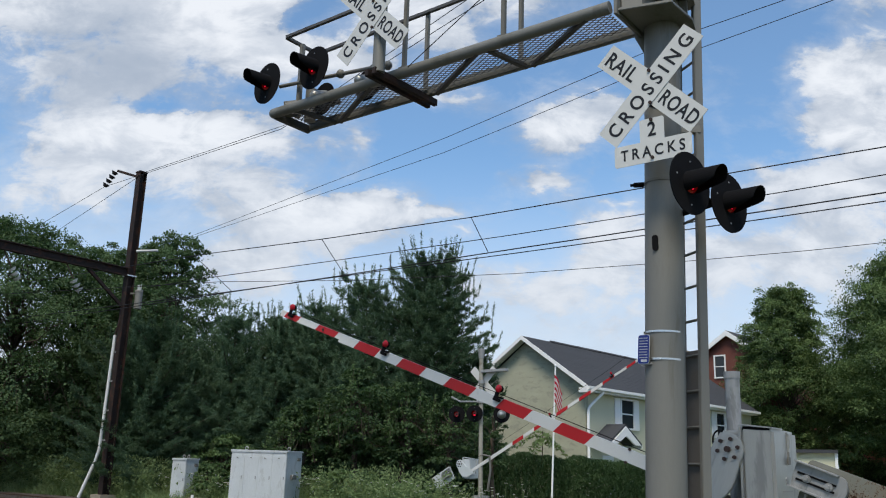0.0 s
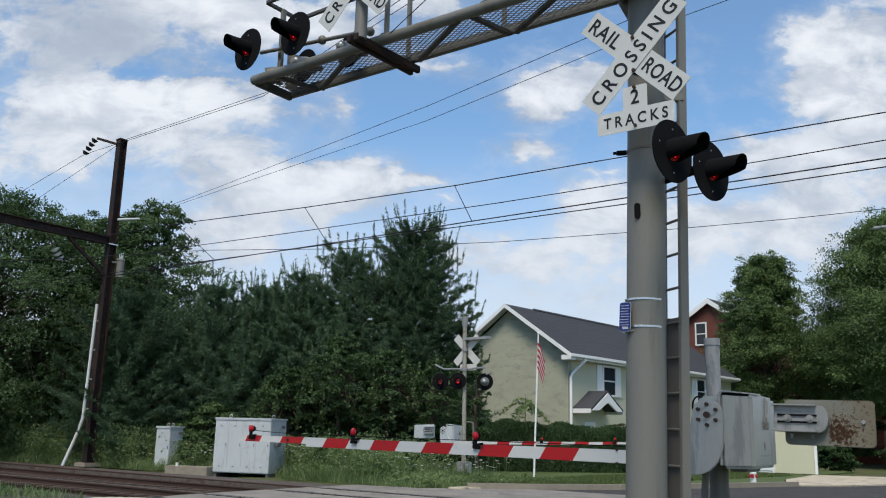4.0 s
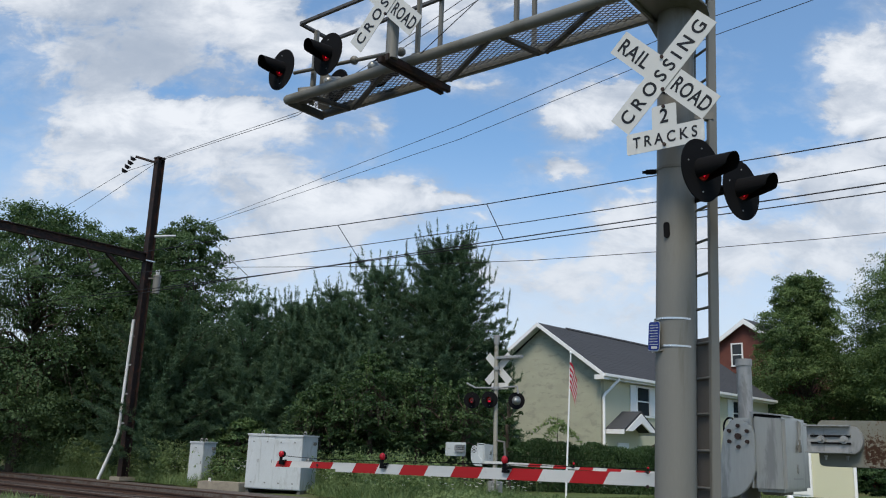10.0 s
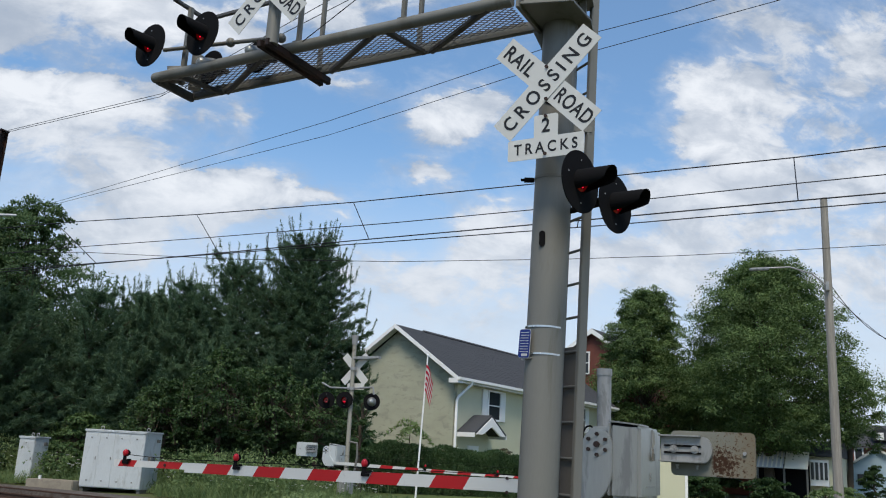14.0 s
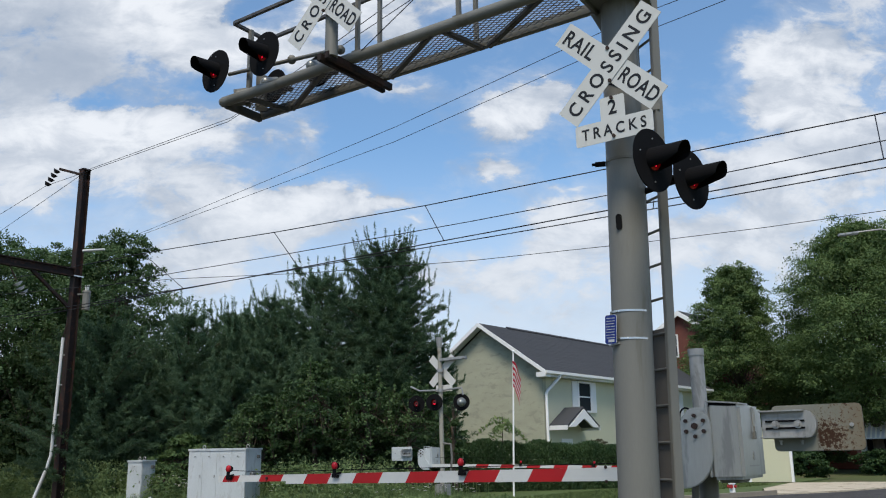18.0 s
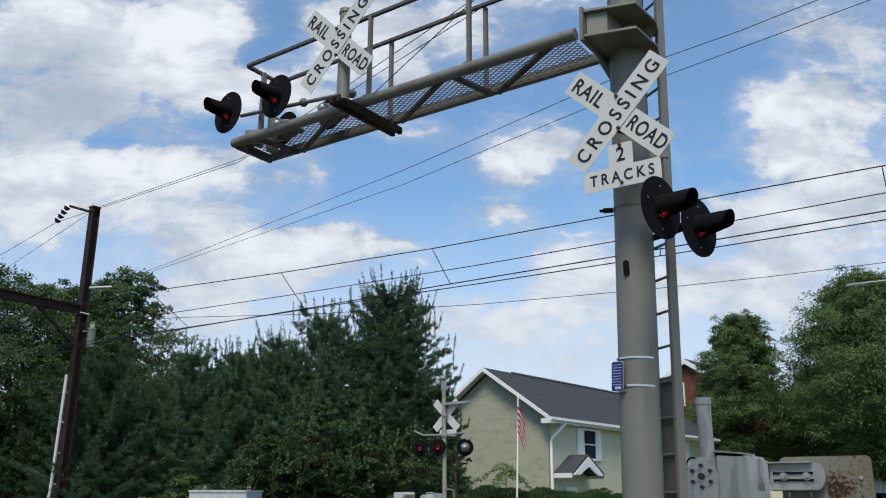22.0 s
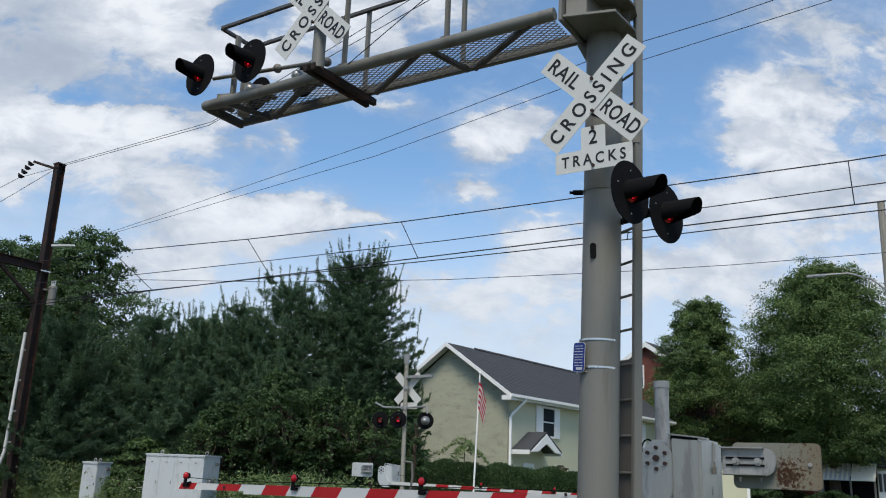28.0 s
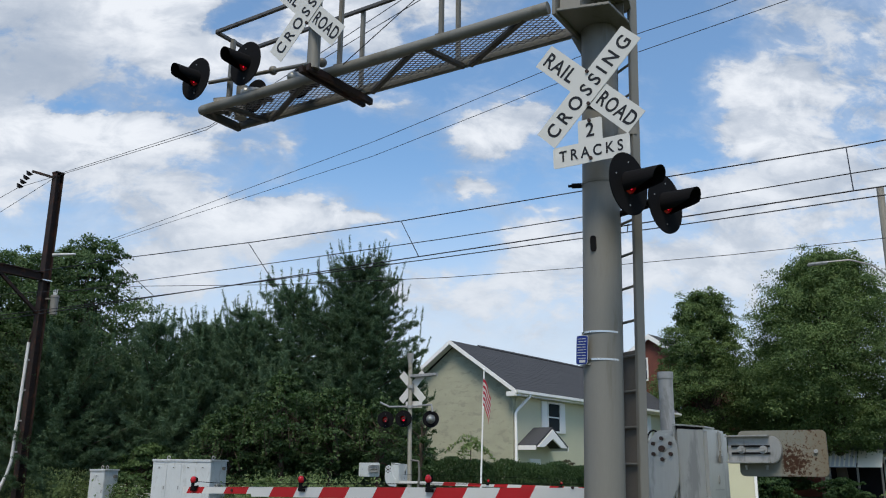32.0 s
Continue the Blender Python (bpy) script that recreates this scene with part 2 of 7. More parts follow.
def rust_mat(name, middle, reach):
    """Grey paint that browns towards one end, with flaking rust thickest round one place."""
    m = MATS[name] = bpy.data.materials.new(name)
    m.use_nodes = True
    n = Nodes(m.node_tree)
    where = n.add("ShaderNodeTexCoord").outputs["Object"]
    xyz = n.add("ShaderNodeSeparateXYZ", {0: where})
    f, p = n.noise(where, 35.0, 5.0, 0.6), n.noise(where, 4.0, 4.0)
    v = n.math("ADD", 0.86, n.math("MULTIPLY", p, 0.28))
    c = n.mix(1.0, (0.17, 0.17, 0.145, 1), n.add("ShaderNodeCombineColor", {0: v, 1: v, 2: v}).outputs[0], "MULTIPLY")
    c = n.mix(n.math("MULTIPLY", n.ramp(xyz.outputs[0], middle[0], middle[0] + 0.36), 0.6), c, (0.14, 0.1, 0.055, 1))
    dx = n.math("MULTIPLY", n.math("SUBTRACT", xyz.outputs[0], middle[0]), 1 / reach[0])
    dz = n.math("MULTIPLY", n.math("SUBTRACT", xyz.outputs[2], middle[1]), 1 / reach[1])
    near = n.math("POWER", 2.718, n.math("MULTIPLY", n.math("ADD", n.math("MULTIPLY", dx, dx), n.math("MULTIPLY", dz, dz)), -1.0))
    blot = n.math("ADD", n.noise(where, 30.0, 7.0, 0.75, 0.3), n.math("MULTIPLY", near, 0.17))
    flake = n.math("MULTIPLY", n.ramp(blot, 0.575, 0.61), n.ramp(xyz.outputs[0], middle[0] - 0.1, middle[0] - 0.06))
    stain = n.math("MULTIPLY", n.ramp(blot, 0.52, 0.62), n.ramp(xyz.outputs[0], middle[0] - 0.1, middle[0] + 0.02))
    c = n.mix(n.math("MULTIPLY", stain, 0.7), c, (0.16, 0.085, 0.035, 1))
    c = n.mix(flake, c, (0.038, 0.017, 0.009, 1))
    rel = n.add("ShaderNodeBump", {"Height": n.math("SUBTRACT", f, flake), "Strength": 0.2, "Distance": 0.01})
    bsdf = n.add("ShaderNodeBsdfPrincipled", {"Base Color": c, "Roughness": 0.7, "Specular IOR Level": 0.2, "Normal": rel.outputs[0]})
    n.add("ShaderNodeOutputMaterial", {"Surface": bsdf.outputs[0]})
    return m


RUSTY = rust_mat("rusting_plate", (1.11, -0.12), (0.15, 0.13))
GREY = mat("grey_paint", (0.176, 0.171, 0.154), 0.5, 0.1, 0.16, 60, 1.6, 0.06, (0.14, 0.132, 0.112), 0.35, 2.2, stretch=(1.3, 1.3, 0.22))
# dark parts, and the walkway's channel chord, darkened for shade
GREY_DARK = mat("dark_grey_and_shade", (0.15, 0.145, 0.13), 0.55, 0.1, 0.2, 60, 2, 0.06)
GALV = mat("galvanised_steel", (0.31, 0.31, 0.305), 0.42, 0.35, 0.22, 30, 5, 0.08, (0.22, 0.22, 0.215), 0.35, 6.0, stretch=(1, 1, 0.3))
ALUM = mat("cast_aluminium", (0.37, 0.375, 0.362), 0.36, 0.5, 0.22, 40, 3, 0.08, (0.26, 0.265, 0.26), 0.45, 6.0, stretch=(1, 1, 0.14))
BLACK = mat("black_paint", (0.006, 0.006, 0.007), 0.9, 0.0, 0.3, 60, 4, 0.05, shine=0.12)
SIGN_WHITE = mat("sign_white", (0.53, 0.53, 0.51), 0.4, 0.0, 0.05, 80, 3, 0.0, (0.6, 0.6, 0.57), 0.15, 6.0)
SIGN_BLACK = mat("sign_lettering", (0.012, 0.012, 0.014), 0.5, 0, 0.1, 80, 3, 0.0)
SIGN_BLUE = mat("sign_blue", (0.008, 0.028, 0.19), 0.4, 0, 0.05, 80, 3, 0.0)
ARM_WHITE = mat("arm_white", (0.56, 0.56, 0.54), 0.4, 0, 0.08, 60, 2, 0.02, (0.5, 0.5, 0.48), 0.2, 5.0)
ARM_RED = mat("arm_red", (0.38, 0.012, 0.015), 0.4, 0, 0.1, 60, 2, 0.02)
STEEL = mat("dark_brown_steel", (0.022, 0.014, 0.012), 0.7, 0.1, 0.5, 30, 2, 0.25, (0.05, 0.022, 0.015), 0.35, 4.0)
BOLT = mat("rusty_bolt", (0.05, 0.032, 0.028), 0.7, 0.3, 0.4, 80, 8, 0.2)
WIRE = mat("wire", (0.02, 0.02, 0.022), 0.6, 0.2, 0.1, 20, 3, 0.0)
PALE_PIPE = mat("white_conduit", (0.65, 0.65, 0.63), 0.5, 0, 0.1, 30, 3, 0.05)
PORCELAIN = mat("dark_insulator", (0.03, 0.025, 0.03), 0.2, 0, 0.1, 30, 3, 0.0)
PORCELAIN_PALE = mat("grey_insulator", (0.45, 0.47, 0.48), 0.25, 0, 0.1, 30, 3, 0.0)
CABINET = mat("cabinet_paint", (0.52, 0.545, 0.55), 0.5, 0.2, 0.2, 30, 2.5, 0.06, (0.44, 0.455, 0.45), 0.3, 5.0, stretch=(1, 1, 0.4))
CONCRETE = mat("concrete", (0.25, 0.22, 0.172), 0.85, 0, 0.3, 60, 2, 0.2, (0.22, 0.19, 0.15), 0.3, 2.5)
APRON = mat("pale_concrete", (0.5, 0.43, 0.325), 0.85, 0, 0.5, 18, 2, 0.3, (0.25, 0.21, 0.15), 0.3, 1.2)
ASPHALT = mat("asphalt", (0.06, 0.055, 0.052), 0.9, 0, 0.9, 16, 0.8, 0.8, (0.042, 0.04, 0.04), 0.35, 1.6)
ASPHALT_PALE = mat("worn_asphalt", (0.235, 0.212, 0.186), 0.9, 0, 0.8, 14, 0.7, 0.8, (0.17, 0.155, 0.14), 0.35, 1.3)
GROUND = mat("earth_and_grass", (0.075, 0.09, 0.03), 0.95, 0, 0.6, 25, 0.6, 0.5, (0.12, 0.095, 0.06), 0.25, 0.4)
LAWN = mat("lawn", (0.08, 0.112, 0.036), 0.9, 0, 0.5, 40, 1.0, 0.5)
BALLAST = mat("ballast", (0.1, 0.085, 0.075), 0.9, 0, 1.1, 12, 2, 1.0, (0.065, 0.045, 0.036), 0.4, 2.0)
RAIL = mat("rail_side", (0.07, 0.042, 0.032), 0.75, 0.3, 0.3, 30, 2, 0.2)
RAIL_TOP = mat("rail_top", (0.3, 0.28, 0.27), 0.35, 0.9, 0.15, 30, 2, 0.05)
TIE = mat("tie", (0.08, 0.06, 0.05), 0.9, 0, 0.4, 20, 3, 0.3)
STUCCO = mat("pale_green_stucco", (0.37, 0.372, 0.282), 0.9, 0, 0.22, 30, 1.1, 0.25, (0.3, 0.303, 0.235), 0.35, 1.6, stretch=(1, 1, 2.2))
SIDING = mat("cream_siding", (0.55, 0.54, 0.39), 0.7, 0, 0.08, 20, 1, 0.05)
TRIM = mat("white_trim", (0.78, 0.78, 0.77), 0.5, 0, 0.06, 30, 2, 0.02)
ROOF = mat("dark_shingle", (0.05, 0.052, 0.058), 0.9, 0, 0.4, 14, 1.0, 0.4, by_object=0.08)
BRICK = mat("red_brick", (0.15, 0.055, 0.042), 0.85, 0, 0.45, 25, 1.2, 0.3, by_object=0.3)
GLASS = mat("window_glass", (0.03, 0.035, 0.04), 0.06, 0, 0.1, 3, 1, 0.0)
TIMBER = mat("weathered_pole", (0.25, 0.23, 0.2), 0.85, 0, 0.8, 12, 2, 0.3, stretch=(6, 6, 0.4))
BARK = mat("bark", (0.07, 0.055, 0.042), 0.95, 0, 0.5, 14, 2, 0.5)
LEAF = leaf_mat("broad_leaves", (0.037, 0.068, 0.03), (0.098, 0.152, 0.066))
LEAF_PALE = leaf_mat("shrub_leaves", (0.02, 0.041, 0.017), (0.066, 0.11, 0.044))
MAPLE = leaf_mat("maple_leaves", (0.03, 0.06, 0.02), (0.15, 0.215, 0.075), 0.5, 0.24)
NEEDLE = leaf_mat("pine_needles", (0.035, 0.066, 0.036), (0.082, 0.135, 0.074), 0.55, 0.17)
SPRUCE = leaf_mat("spruce_needles", (0.048, 0.09, 0.052), (0.112, 0.178, 0.1), 0.55, 0.17)
HEDGE = leaf_mat("hedge_leaves", (0.017, 0.041, 0.014), (0.05, 0.09, 0.03), 0.55, 0.14)
WEED = leaf_mat("weeds", (0.1, 0.15, 0.055), (0.27, 0.345, 0.155), 0.6, 0.4)
BRAMBLE = leaf_mat("bramble_leaves", (0.04, 0.074, 0.028), (0.135, 0.205, 0.08), 0.6, 0.28)
DEAD = leaf_mat("dead_leaves", (0.05, 0.035, 0.028), (0.12, 0.09, 0.065))
PETAL = mat("white_petals", (0.75, 0.75, 0.7), 0.7, 0, 0.05, 30, 2, 0.0)
RED_LIT = glow_mat("lit_red_lens", (1.0, 0.008, 0.05), 0.75, (0.5, 0.02, 0.02))
RED_SOFT = glow_mat("glowing_red_lens", (0.8, 0.01, 0.01), 0.06, (0.06, 0.004, 0.004))
# base darkened for the shade seen from below; the blotches are weathering
WEATHERED_SHADED = mat("weathered_shaded_steel", (0.085, 0.083, 0.083), 0.6, 0.2, 0.3, 30, 3, 0.1, (0.05, 0.042, 0.036), 0.25, 4.0)
GUARD = mat("ladder_guard", (0.125, 0.11, 0.095), 0.6, 0.1, 0.2, 40, 2, 0.06)
BRIGHT = mat("bright_steel_band", (0.6, 0.6, 0.59), 0.28, 0.95, 0.1, 40, 4, 0.0)
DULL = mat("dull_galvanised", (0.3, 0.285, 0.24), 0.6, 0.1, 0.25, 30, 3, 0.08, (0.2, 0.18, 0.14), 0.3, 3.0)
RED_DIM = glow_mat("dark_red_lens", (0.8, 0.02, 0.02), 0.03, (0.06, 0.004, 0.005))
RED_LENS = mat("red_plastic", (0.4, 0.012, 0.02), 0.18, 0, 0.05, 20, 2, 0.0)


# ---------------------------------------------------------------- geometry
class Geo:
    """Collects faces in world metres."""

    def __init__(self):
        self.v, self.f = [], []

    def put(self, verts, faces):
        k = len(self.v)
        self.v += [tuple(p) for p in verts]
        self.f += [tuple(i + k for i in f) for f in faces]
        return self

    def box(self, c, s, turn=None):
        c, h = Vector(c), [x / 2 for x in s]
        t = turn or Matrix.Identity(3)
        ps = [c + t @ Vector((x * h[0], y * h[1], z * h[2])) for z in (-1, 1) for y in (-1, 1) for x in (-1, 1)]
        return self.put(ps, [(0, 2, 3, 1), (4, 5, 7, 6), (0, 1, 5, 4), (2, 6, 7, 3), (0, 4, 6, 2), (1, 3, 7, 5)])

    def beam(self, p0, p1, w, h, up=(0, 0, 1)):
        """A bar of cross section w by h from p0 to p1."""
        p0, p1 = Vector(p0), Vector(p1)
        d = p1 - p0
        x = d.normalized()
        y = Vector(up).cross(x)
        y = y.normalized() if y.length > 1e-5 else Vector((0, 1, 0))
        z = x.cross(y)
        return self.box((p0 + p1) / 2, (d.length, w, h), Matrix((x, y, z)).transposed())

    def cyl(self, p0, p1, r0, r1=None, n=14, caps=True):
        p0, p1 = Vector(p0), Vector(p1)
        r1 = r0 if r1 is None else r1
        z = (p1 - p0).normalized()
        x = z.orthogonal().normalized()
        y = z.cross(x)
        ring = [math.cos(2 * math.pi * i / n) * x + math.sin(2 * math.pi * i / n) * y for i in range(n)]
        ps = [p0 + r0 * q for q in ring] + [p1 + r1 * q for q in ring]
        fs = [(i, (i + 1) % n, n + (i + 1) % n, n + i) for i in range(n)]
        if caps:
            fs += [tuple(range(n - 1, -1, -1)), tuple(range(n, 2 * n))]
        return self.put(ps, fs)

    def tube(self, pts, r, n=8):
        """A bent pipe through the points, in one skin."""
        pts = [Vector(q) for q in pts]
        k = len(self.v)
        ref = None
        for i, c in enumerate(pts):
            d = (pts[min(i + 1, len(pts) - 1)] - pts[max(i - 1, 0)]).normalized()
            x = (ref - d * ref.dot(d)).normalized() if ref else d.orthogonal().normalized()
            ref, y = x, d.cross(x)
            self.v += [tuple(c + r * (math.cos(2 * math.pi * j / n) * x + math.sin(2 * math.pi * j / n) * y)) for j in range(n)]
        for i in range(len(pts) - 1):
            for j in range(n):
                a, b = k + i * n + j, k + i * n + (j + 1) % n
                self.f.append((a, b, b + n, a + n))
        self.f += [tuple(range(k + n - 1, k - 1, -1)), tuple(range(k + (len(pts) - 1) * n, k + len(pts) * n))]
        return self

    def prism(self, pts, depth):
        """A polygon of points, thickened by the vector depth."""
        pts, d, n = [Vector(p) for p in pts], Vector(depth), len(pts)
        normal = Vector((0, 0, 0))
        for i in range(1, n - 1):
            normal += (pts[i] - pts[0]).cross(pts[i + 1] - pts[0])
        if normal.dot(d) > 0:
            pts = pts[::-1]
        fs = [tuple(range(n)), tuple(range(2 * n - 1, n - 1, -1))] + [(i, n + i, n + (i + 1) % n, (i + 1) % n) for i in range(n)]
        return self.put(pts + [p + d for p in pts], fs)

    def ball(self, c, r, n=10, squash=1.0):
        c = Vector(c)
        ps, fs = [], []
        for i in range(n // 2 + 1):
            a = math.pi * i / (n // 2)
            for j in range(n):
                b = 2 * math.pi * j / n
                ps.append(c + Vector((r * math.sin(a) * math.cos(b), r * math.sin(a) * math.sin(b), r * squash * math.cos(a))))
        for i in range(n // 2):
            for j in range(n):
                k, l = i * n + j, i * n + (j + 1) % n
                fs.append((k, k + n, l + n, l))
        return self.put(ps, fs)


ORIGIN = {}


def solid(name, geo, origin=(0, 0, 0), bevel=0.0, smooth=False, segments=2):
    o = Vector(origin)
    me = bpy.data.meshes.new(name)
    me.from_pydata([(Vector(p) - o) * PLAN for p in geo.v], [], geo.f)
    if bevel:
        bm = bmesh.new()
        bm.from_mesh(me)
        sharp = [e for e in bm.edges if len(e.link_faces) == 2 and e.calc_face_angle(0) > 0.6]
        bmesh.ops.bevel(bm, geom=sharp, offset=bevel * PLAN, segments=segments, affect="EDGES", clamp_overlap=True)
        bm.to_mesh(me)
        bm.free()
    if smooth:
        me.polygons.foreach_set("use_smooth", [True] * len(me.polygons))
        me.set_sharp_from_angle(angle=radians(38))
    me.update()
    return me


def thing(name, origin, label, category, group="", kind="", geo=None, material=None, bevel=0.0, smooth=False):
    """A top-level thing: an Empty at its base, or a mesh."""
    ob = new(name, solid(name, geo, origin, bevel, smooth) if geo else None)
    if geo:
        ob.data.materials.append(material)
    ob.location = Vector(origin) * PLAN
    ORIGIN[ob] = Vector(origin)
    return tagged(ob, label, category, group, kind)


def part(name, geo, material, parent, label="", bevel=0.0, smooth=False, pivot=None, kind="", data=None):
    """One mesh under a thing or under a part; pivot: its own origin, for a part that turns."""
    base = ORIGIN[parent]
    at = Vector(pivot) if pivot else base
    ob = new(name, data or solid(name, geo, at, bevel, smooth))
    if not data:
        ob.data.materials.append(material)
    ob.parent, ob.location = parent, (at - base) * PLAN
    ORIGIN[ob] = at
    return tagged(ob, label, kind=kind)


def structure(name, geo, material, label, category, bevel=0.0, kind="structure"):
    return thing(name, (0, 0, 0), label, category, kind=kind, geo=geo, material=material, bevel=bevel)


def fast_mesh(name, verts, faces, material):
    """A mesh of equal faces from arrays."""
    me = bpy.data.meshes.new(name)
    k = faces.shape[1]
    me.vertices.add(len(verts))
    me.vertices.foreach_set("co", (verts * PLAN).astype(np.float32).ravel())
    me.loops.add(faces.size)
    me.loops.foreach_set("vertex_index", faces.astype(np.int32).ravel())
    me.polygons.add(len(faces))
    me.polygons.foreach_set("loop_start", np.arange(0, faces.size, k, dtype=np.int32))
    me.update(calc_edges=True)
    me.materials.append(material)
    return me


# ---------------------------------------------------------------- ground, road, tracks
TRACK_TILT = 0.012     # the tracks run almost square to the road


def track_y(y0, x):
    return y0 + TRACK_TILT * (x + 14)


NEAR_TRACK, FAR_TRACK = 11.4, 14.9


def make_ground():
    n = 60
    xs = np.concatenate([np.linspace(-2500, -90, 6), np.linspace(-80, 60, 71), np.linspace(80, 2500, 6)])
    ys = np.concatenate([np.linspace(-2500, -50, 5), np.linspace(-40, 110, 76), np.linspace(130, 2500, 6)])
    X, Y = np.meshgrid(xs, ys)
    rng = np.random.default_rng(5)
    Z = -0.05 + rng.uniform(-0.02, 0.015, X.shape)
    Z = np.where((Y > 8.4) & (Y < 17.0), -0.3, Z)     # the trackbed lies in a shallow cut
    V = np.stack([X, Y, Z], -1).reshape(-1, 3)
    k = len(xs)
    i, j = np.meshgrid(np.arange(len(ys) - 1), np.arange(k - 1), indexing="ij")
    q = (i * k + j).ravel()
    F = np.stack([q, q + 1, q + k + 1, q + k], 1)
    ob = new("ground", fast_mesh("ground", V, F, GROUND))
    tagged(ob, "rough earth and grass reaching the horizon", "ground", kind="structure")


def slab(name, outline, z, thick, material, label, category, bevel=0.0, holes=()):
    g = Geo().prism([(x, y, z - thick) for x, y in outline], (0, 0, thick))
    return structure(name, g, material, label, category, bevel)


def make_road():
    slab("road", [(-14.2, -40), (-14.2, 8.0), (-3.3, 9.2), (-3.3, -40)], 0.0, 0.2, ASPHALT, "dark asphalt road leading up to the crossing", "road")
    slab("road_crossing", [(-14.2, 8.0), (-15.4, 11.5), (-15.6, 14), (-15.7, 17.3), (-13.9, 17.75), (-12.98, 18.75), (-11.7, 20.1), (-3.4, 20.4), (-3.3, 9.2)], 0.004, 0.2, ASPHALT_PALE, "worn pale asphalt between and around the rails", "road")
    slab("road_beyond", [(-11.7, 20.1), (-10.25, 22.1), (-8.35, 26.9), (-7.5, 29.3), (-6.2, 31.3), (-5.0, 34.8), (-4.0, 42), (-2.6, 60), (3, 130), (9, 130), (2.6, 60), (0.4, 38), (-1.8, 25), (-3.4, 20.4)], 0.0, 0.2, ASPHALT, "dark asphalt road beyond the tracks", "road")
    slab("pavement_apron", [(-15.2, 6.5), (-14.95, 7.9), (-15.05, 8.7), (-15.35, 9.55), (-15.1, 9.95), (-14.7, 10.2), (-13.7, 10.42), (-13.1, 10.1), (-12.85, 9.6), (-12.95, 8.9), (-13.05, 7.8), (-13.3, 6.5)], 0.05, 0.2, APRON, "pale stained concrete apron beside the road", "pavement", 0.02)
    left = [(-13.0, 18.75), (-11.7, 20.1), (-10.25, 22.1), (-8.35, 26.9), (-7.5, 29.3)]
    g = Geo()
    for (x0, y0), (x1, y1) in zip(left, left[1:]):
        g.beam((x0 - 0.08, y0, 0.02), (x1 - 0.08, y1, 0.02), 0.17, 0.24)
    slab("pavement_pieces", [(-13.3, 18.2), (-12.9, 18.25), (-12.6, 19.9), (-13.0, 19.9)], 0.05, 0.15, APRON, "broken pale concrete slab in the weeds", "pavement", 0.02)
    structure("kerb", g, CONCRETE, "weathered concrete kerb along the far road", "kerb")
    slab("lawn", [(-13.6, 19.0), (-13.15, 18.95), (-11.87, 20.3), (-10.42, 22.25), (-8.52, 27.0), (-7.9, 29.1), (-8.95, 33.0), (-9.3, 38.75), (-9.2, 46), (-20, 46), (-20, 26.5), (-14.5, 22.2)], 0.02, 0.12, LAWN, "strip of mown grass beside the kerb", "lawn")
    slab("pavement_walk", [(-7.85, 29.25), (-7.5, 29.35), (-6.2, 31.35), (-5.05, 34.8), (-4.4, 40.5), (-6.9, 40.0), (-9.25, 38.8), (-8.9, 33.0)], 0.045, 0.12, APRON, "pale concrete drive beside the lawn", "pavement")


def make_track(name, y0):
    bed = thing(name, (-14, y0, 0), "railway track of rusty rails on stained ballast", "track", kind="structure")
    g = Geo()
    for x0, x1 in ((-120, -15.0), (-2.6, 90)):
        a, b = track_y(y0, x0), track_y(y0, x1)
        g.prism([(x0, a - 2.5, -0.32), (x1, b - 2.5, -0.32), (x1, b - 1.5, -0.14), (x0, a - 1.5, -0.14)], (0, 0, -0.05))
        g.prism([(x0, a + 2.5, -0.32), (x1, b + 2.5, -0.32), (x1, b + 1.5, -0.14), (x0, a + 1.5, -0.14)], (0, 0, -0.05))
        g.prism([(x0, a - 1.5, -0.14), (x1, b - 1.5, -0.14), (x1, b + 1.5, -0.14), (x0, a + 1.5, -0.14)], (0, 0, -0.05))
    part("ballast", g, BALLAST, bed)
    for s in (-0.72, 0.72):
        a, b = Vector((-120, track_y(y0, -120) + s, 0)), Vector((90, track_y(y0, 90) + s, 0))
        rail = Geo()
        prof = [(-0.07, -0.02), (0.07, -0.02), (0.07, 0.0), (0.012, 0.025), (0.012, 0.105), (0.036, 0.115), (0.036, 0.145), (-0.036, 0.145), (-0.036, 0.115), (-0.012, 0.105), (-0.012, 0.025), (-0.07, 0.0)]
        for x0, x1, dz in ((-120, -15.2, -0.135), (-2.9, 90, -0.135)):
            pa = Vector((x0, track_y(y0, x0) + s, dz))
            rail.prism([pa + Vector((0, y, z)) for y, z in prof], (x1 - x0, TRACK_TILT * (x1 - x0), 0))
        part("rail", rail, RAIL, bed, "rusty steel rail")
        # the rail head in the crossing, beside flat black strips drawn for its groove
        head = Geo().beam((-15.2, track_y(y0, -15.2) + s, -0.04), (-2.9, track_y(y0, -2.9) + s, -0.04), 0.07, 0.1)
        part("rail_head", head, RAIL_TOP, bed, "rail head set flush in the road")
        gr = Geo()
        for o in (-0.09, 0.09):
            gr.beam((-15.2, track_y(y0, -15.2) + s + o, -0.0425), (-2.9, track_y(y0, -2.9) + s + o, -0.0425), 0.07, 0.1)
        part("flangeway", gr, BLACK, bed, "flat black strip along the flangeway beside the rail")
    tie = None
    i = 0
    for k in range(70):
        x = -15.6 - 0.55 * k
        gx = Vector((x, track_y(y0, x), -0.14))
        if tie is None:
            tie = part("tie", Geo().box(gx + Vector((0, 0, -0.01)), (0.22, 2.5, 0.07)), TIE, bed, pivot=gx)
        else:
            t = part("tie", None, TIE, bed, pivot=gx, data=tie.data)
    return bed


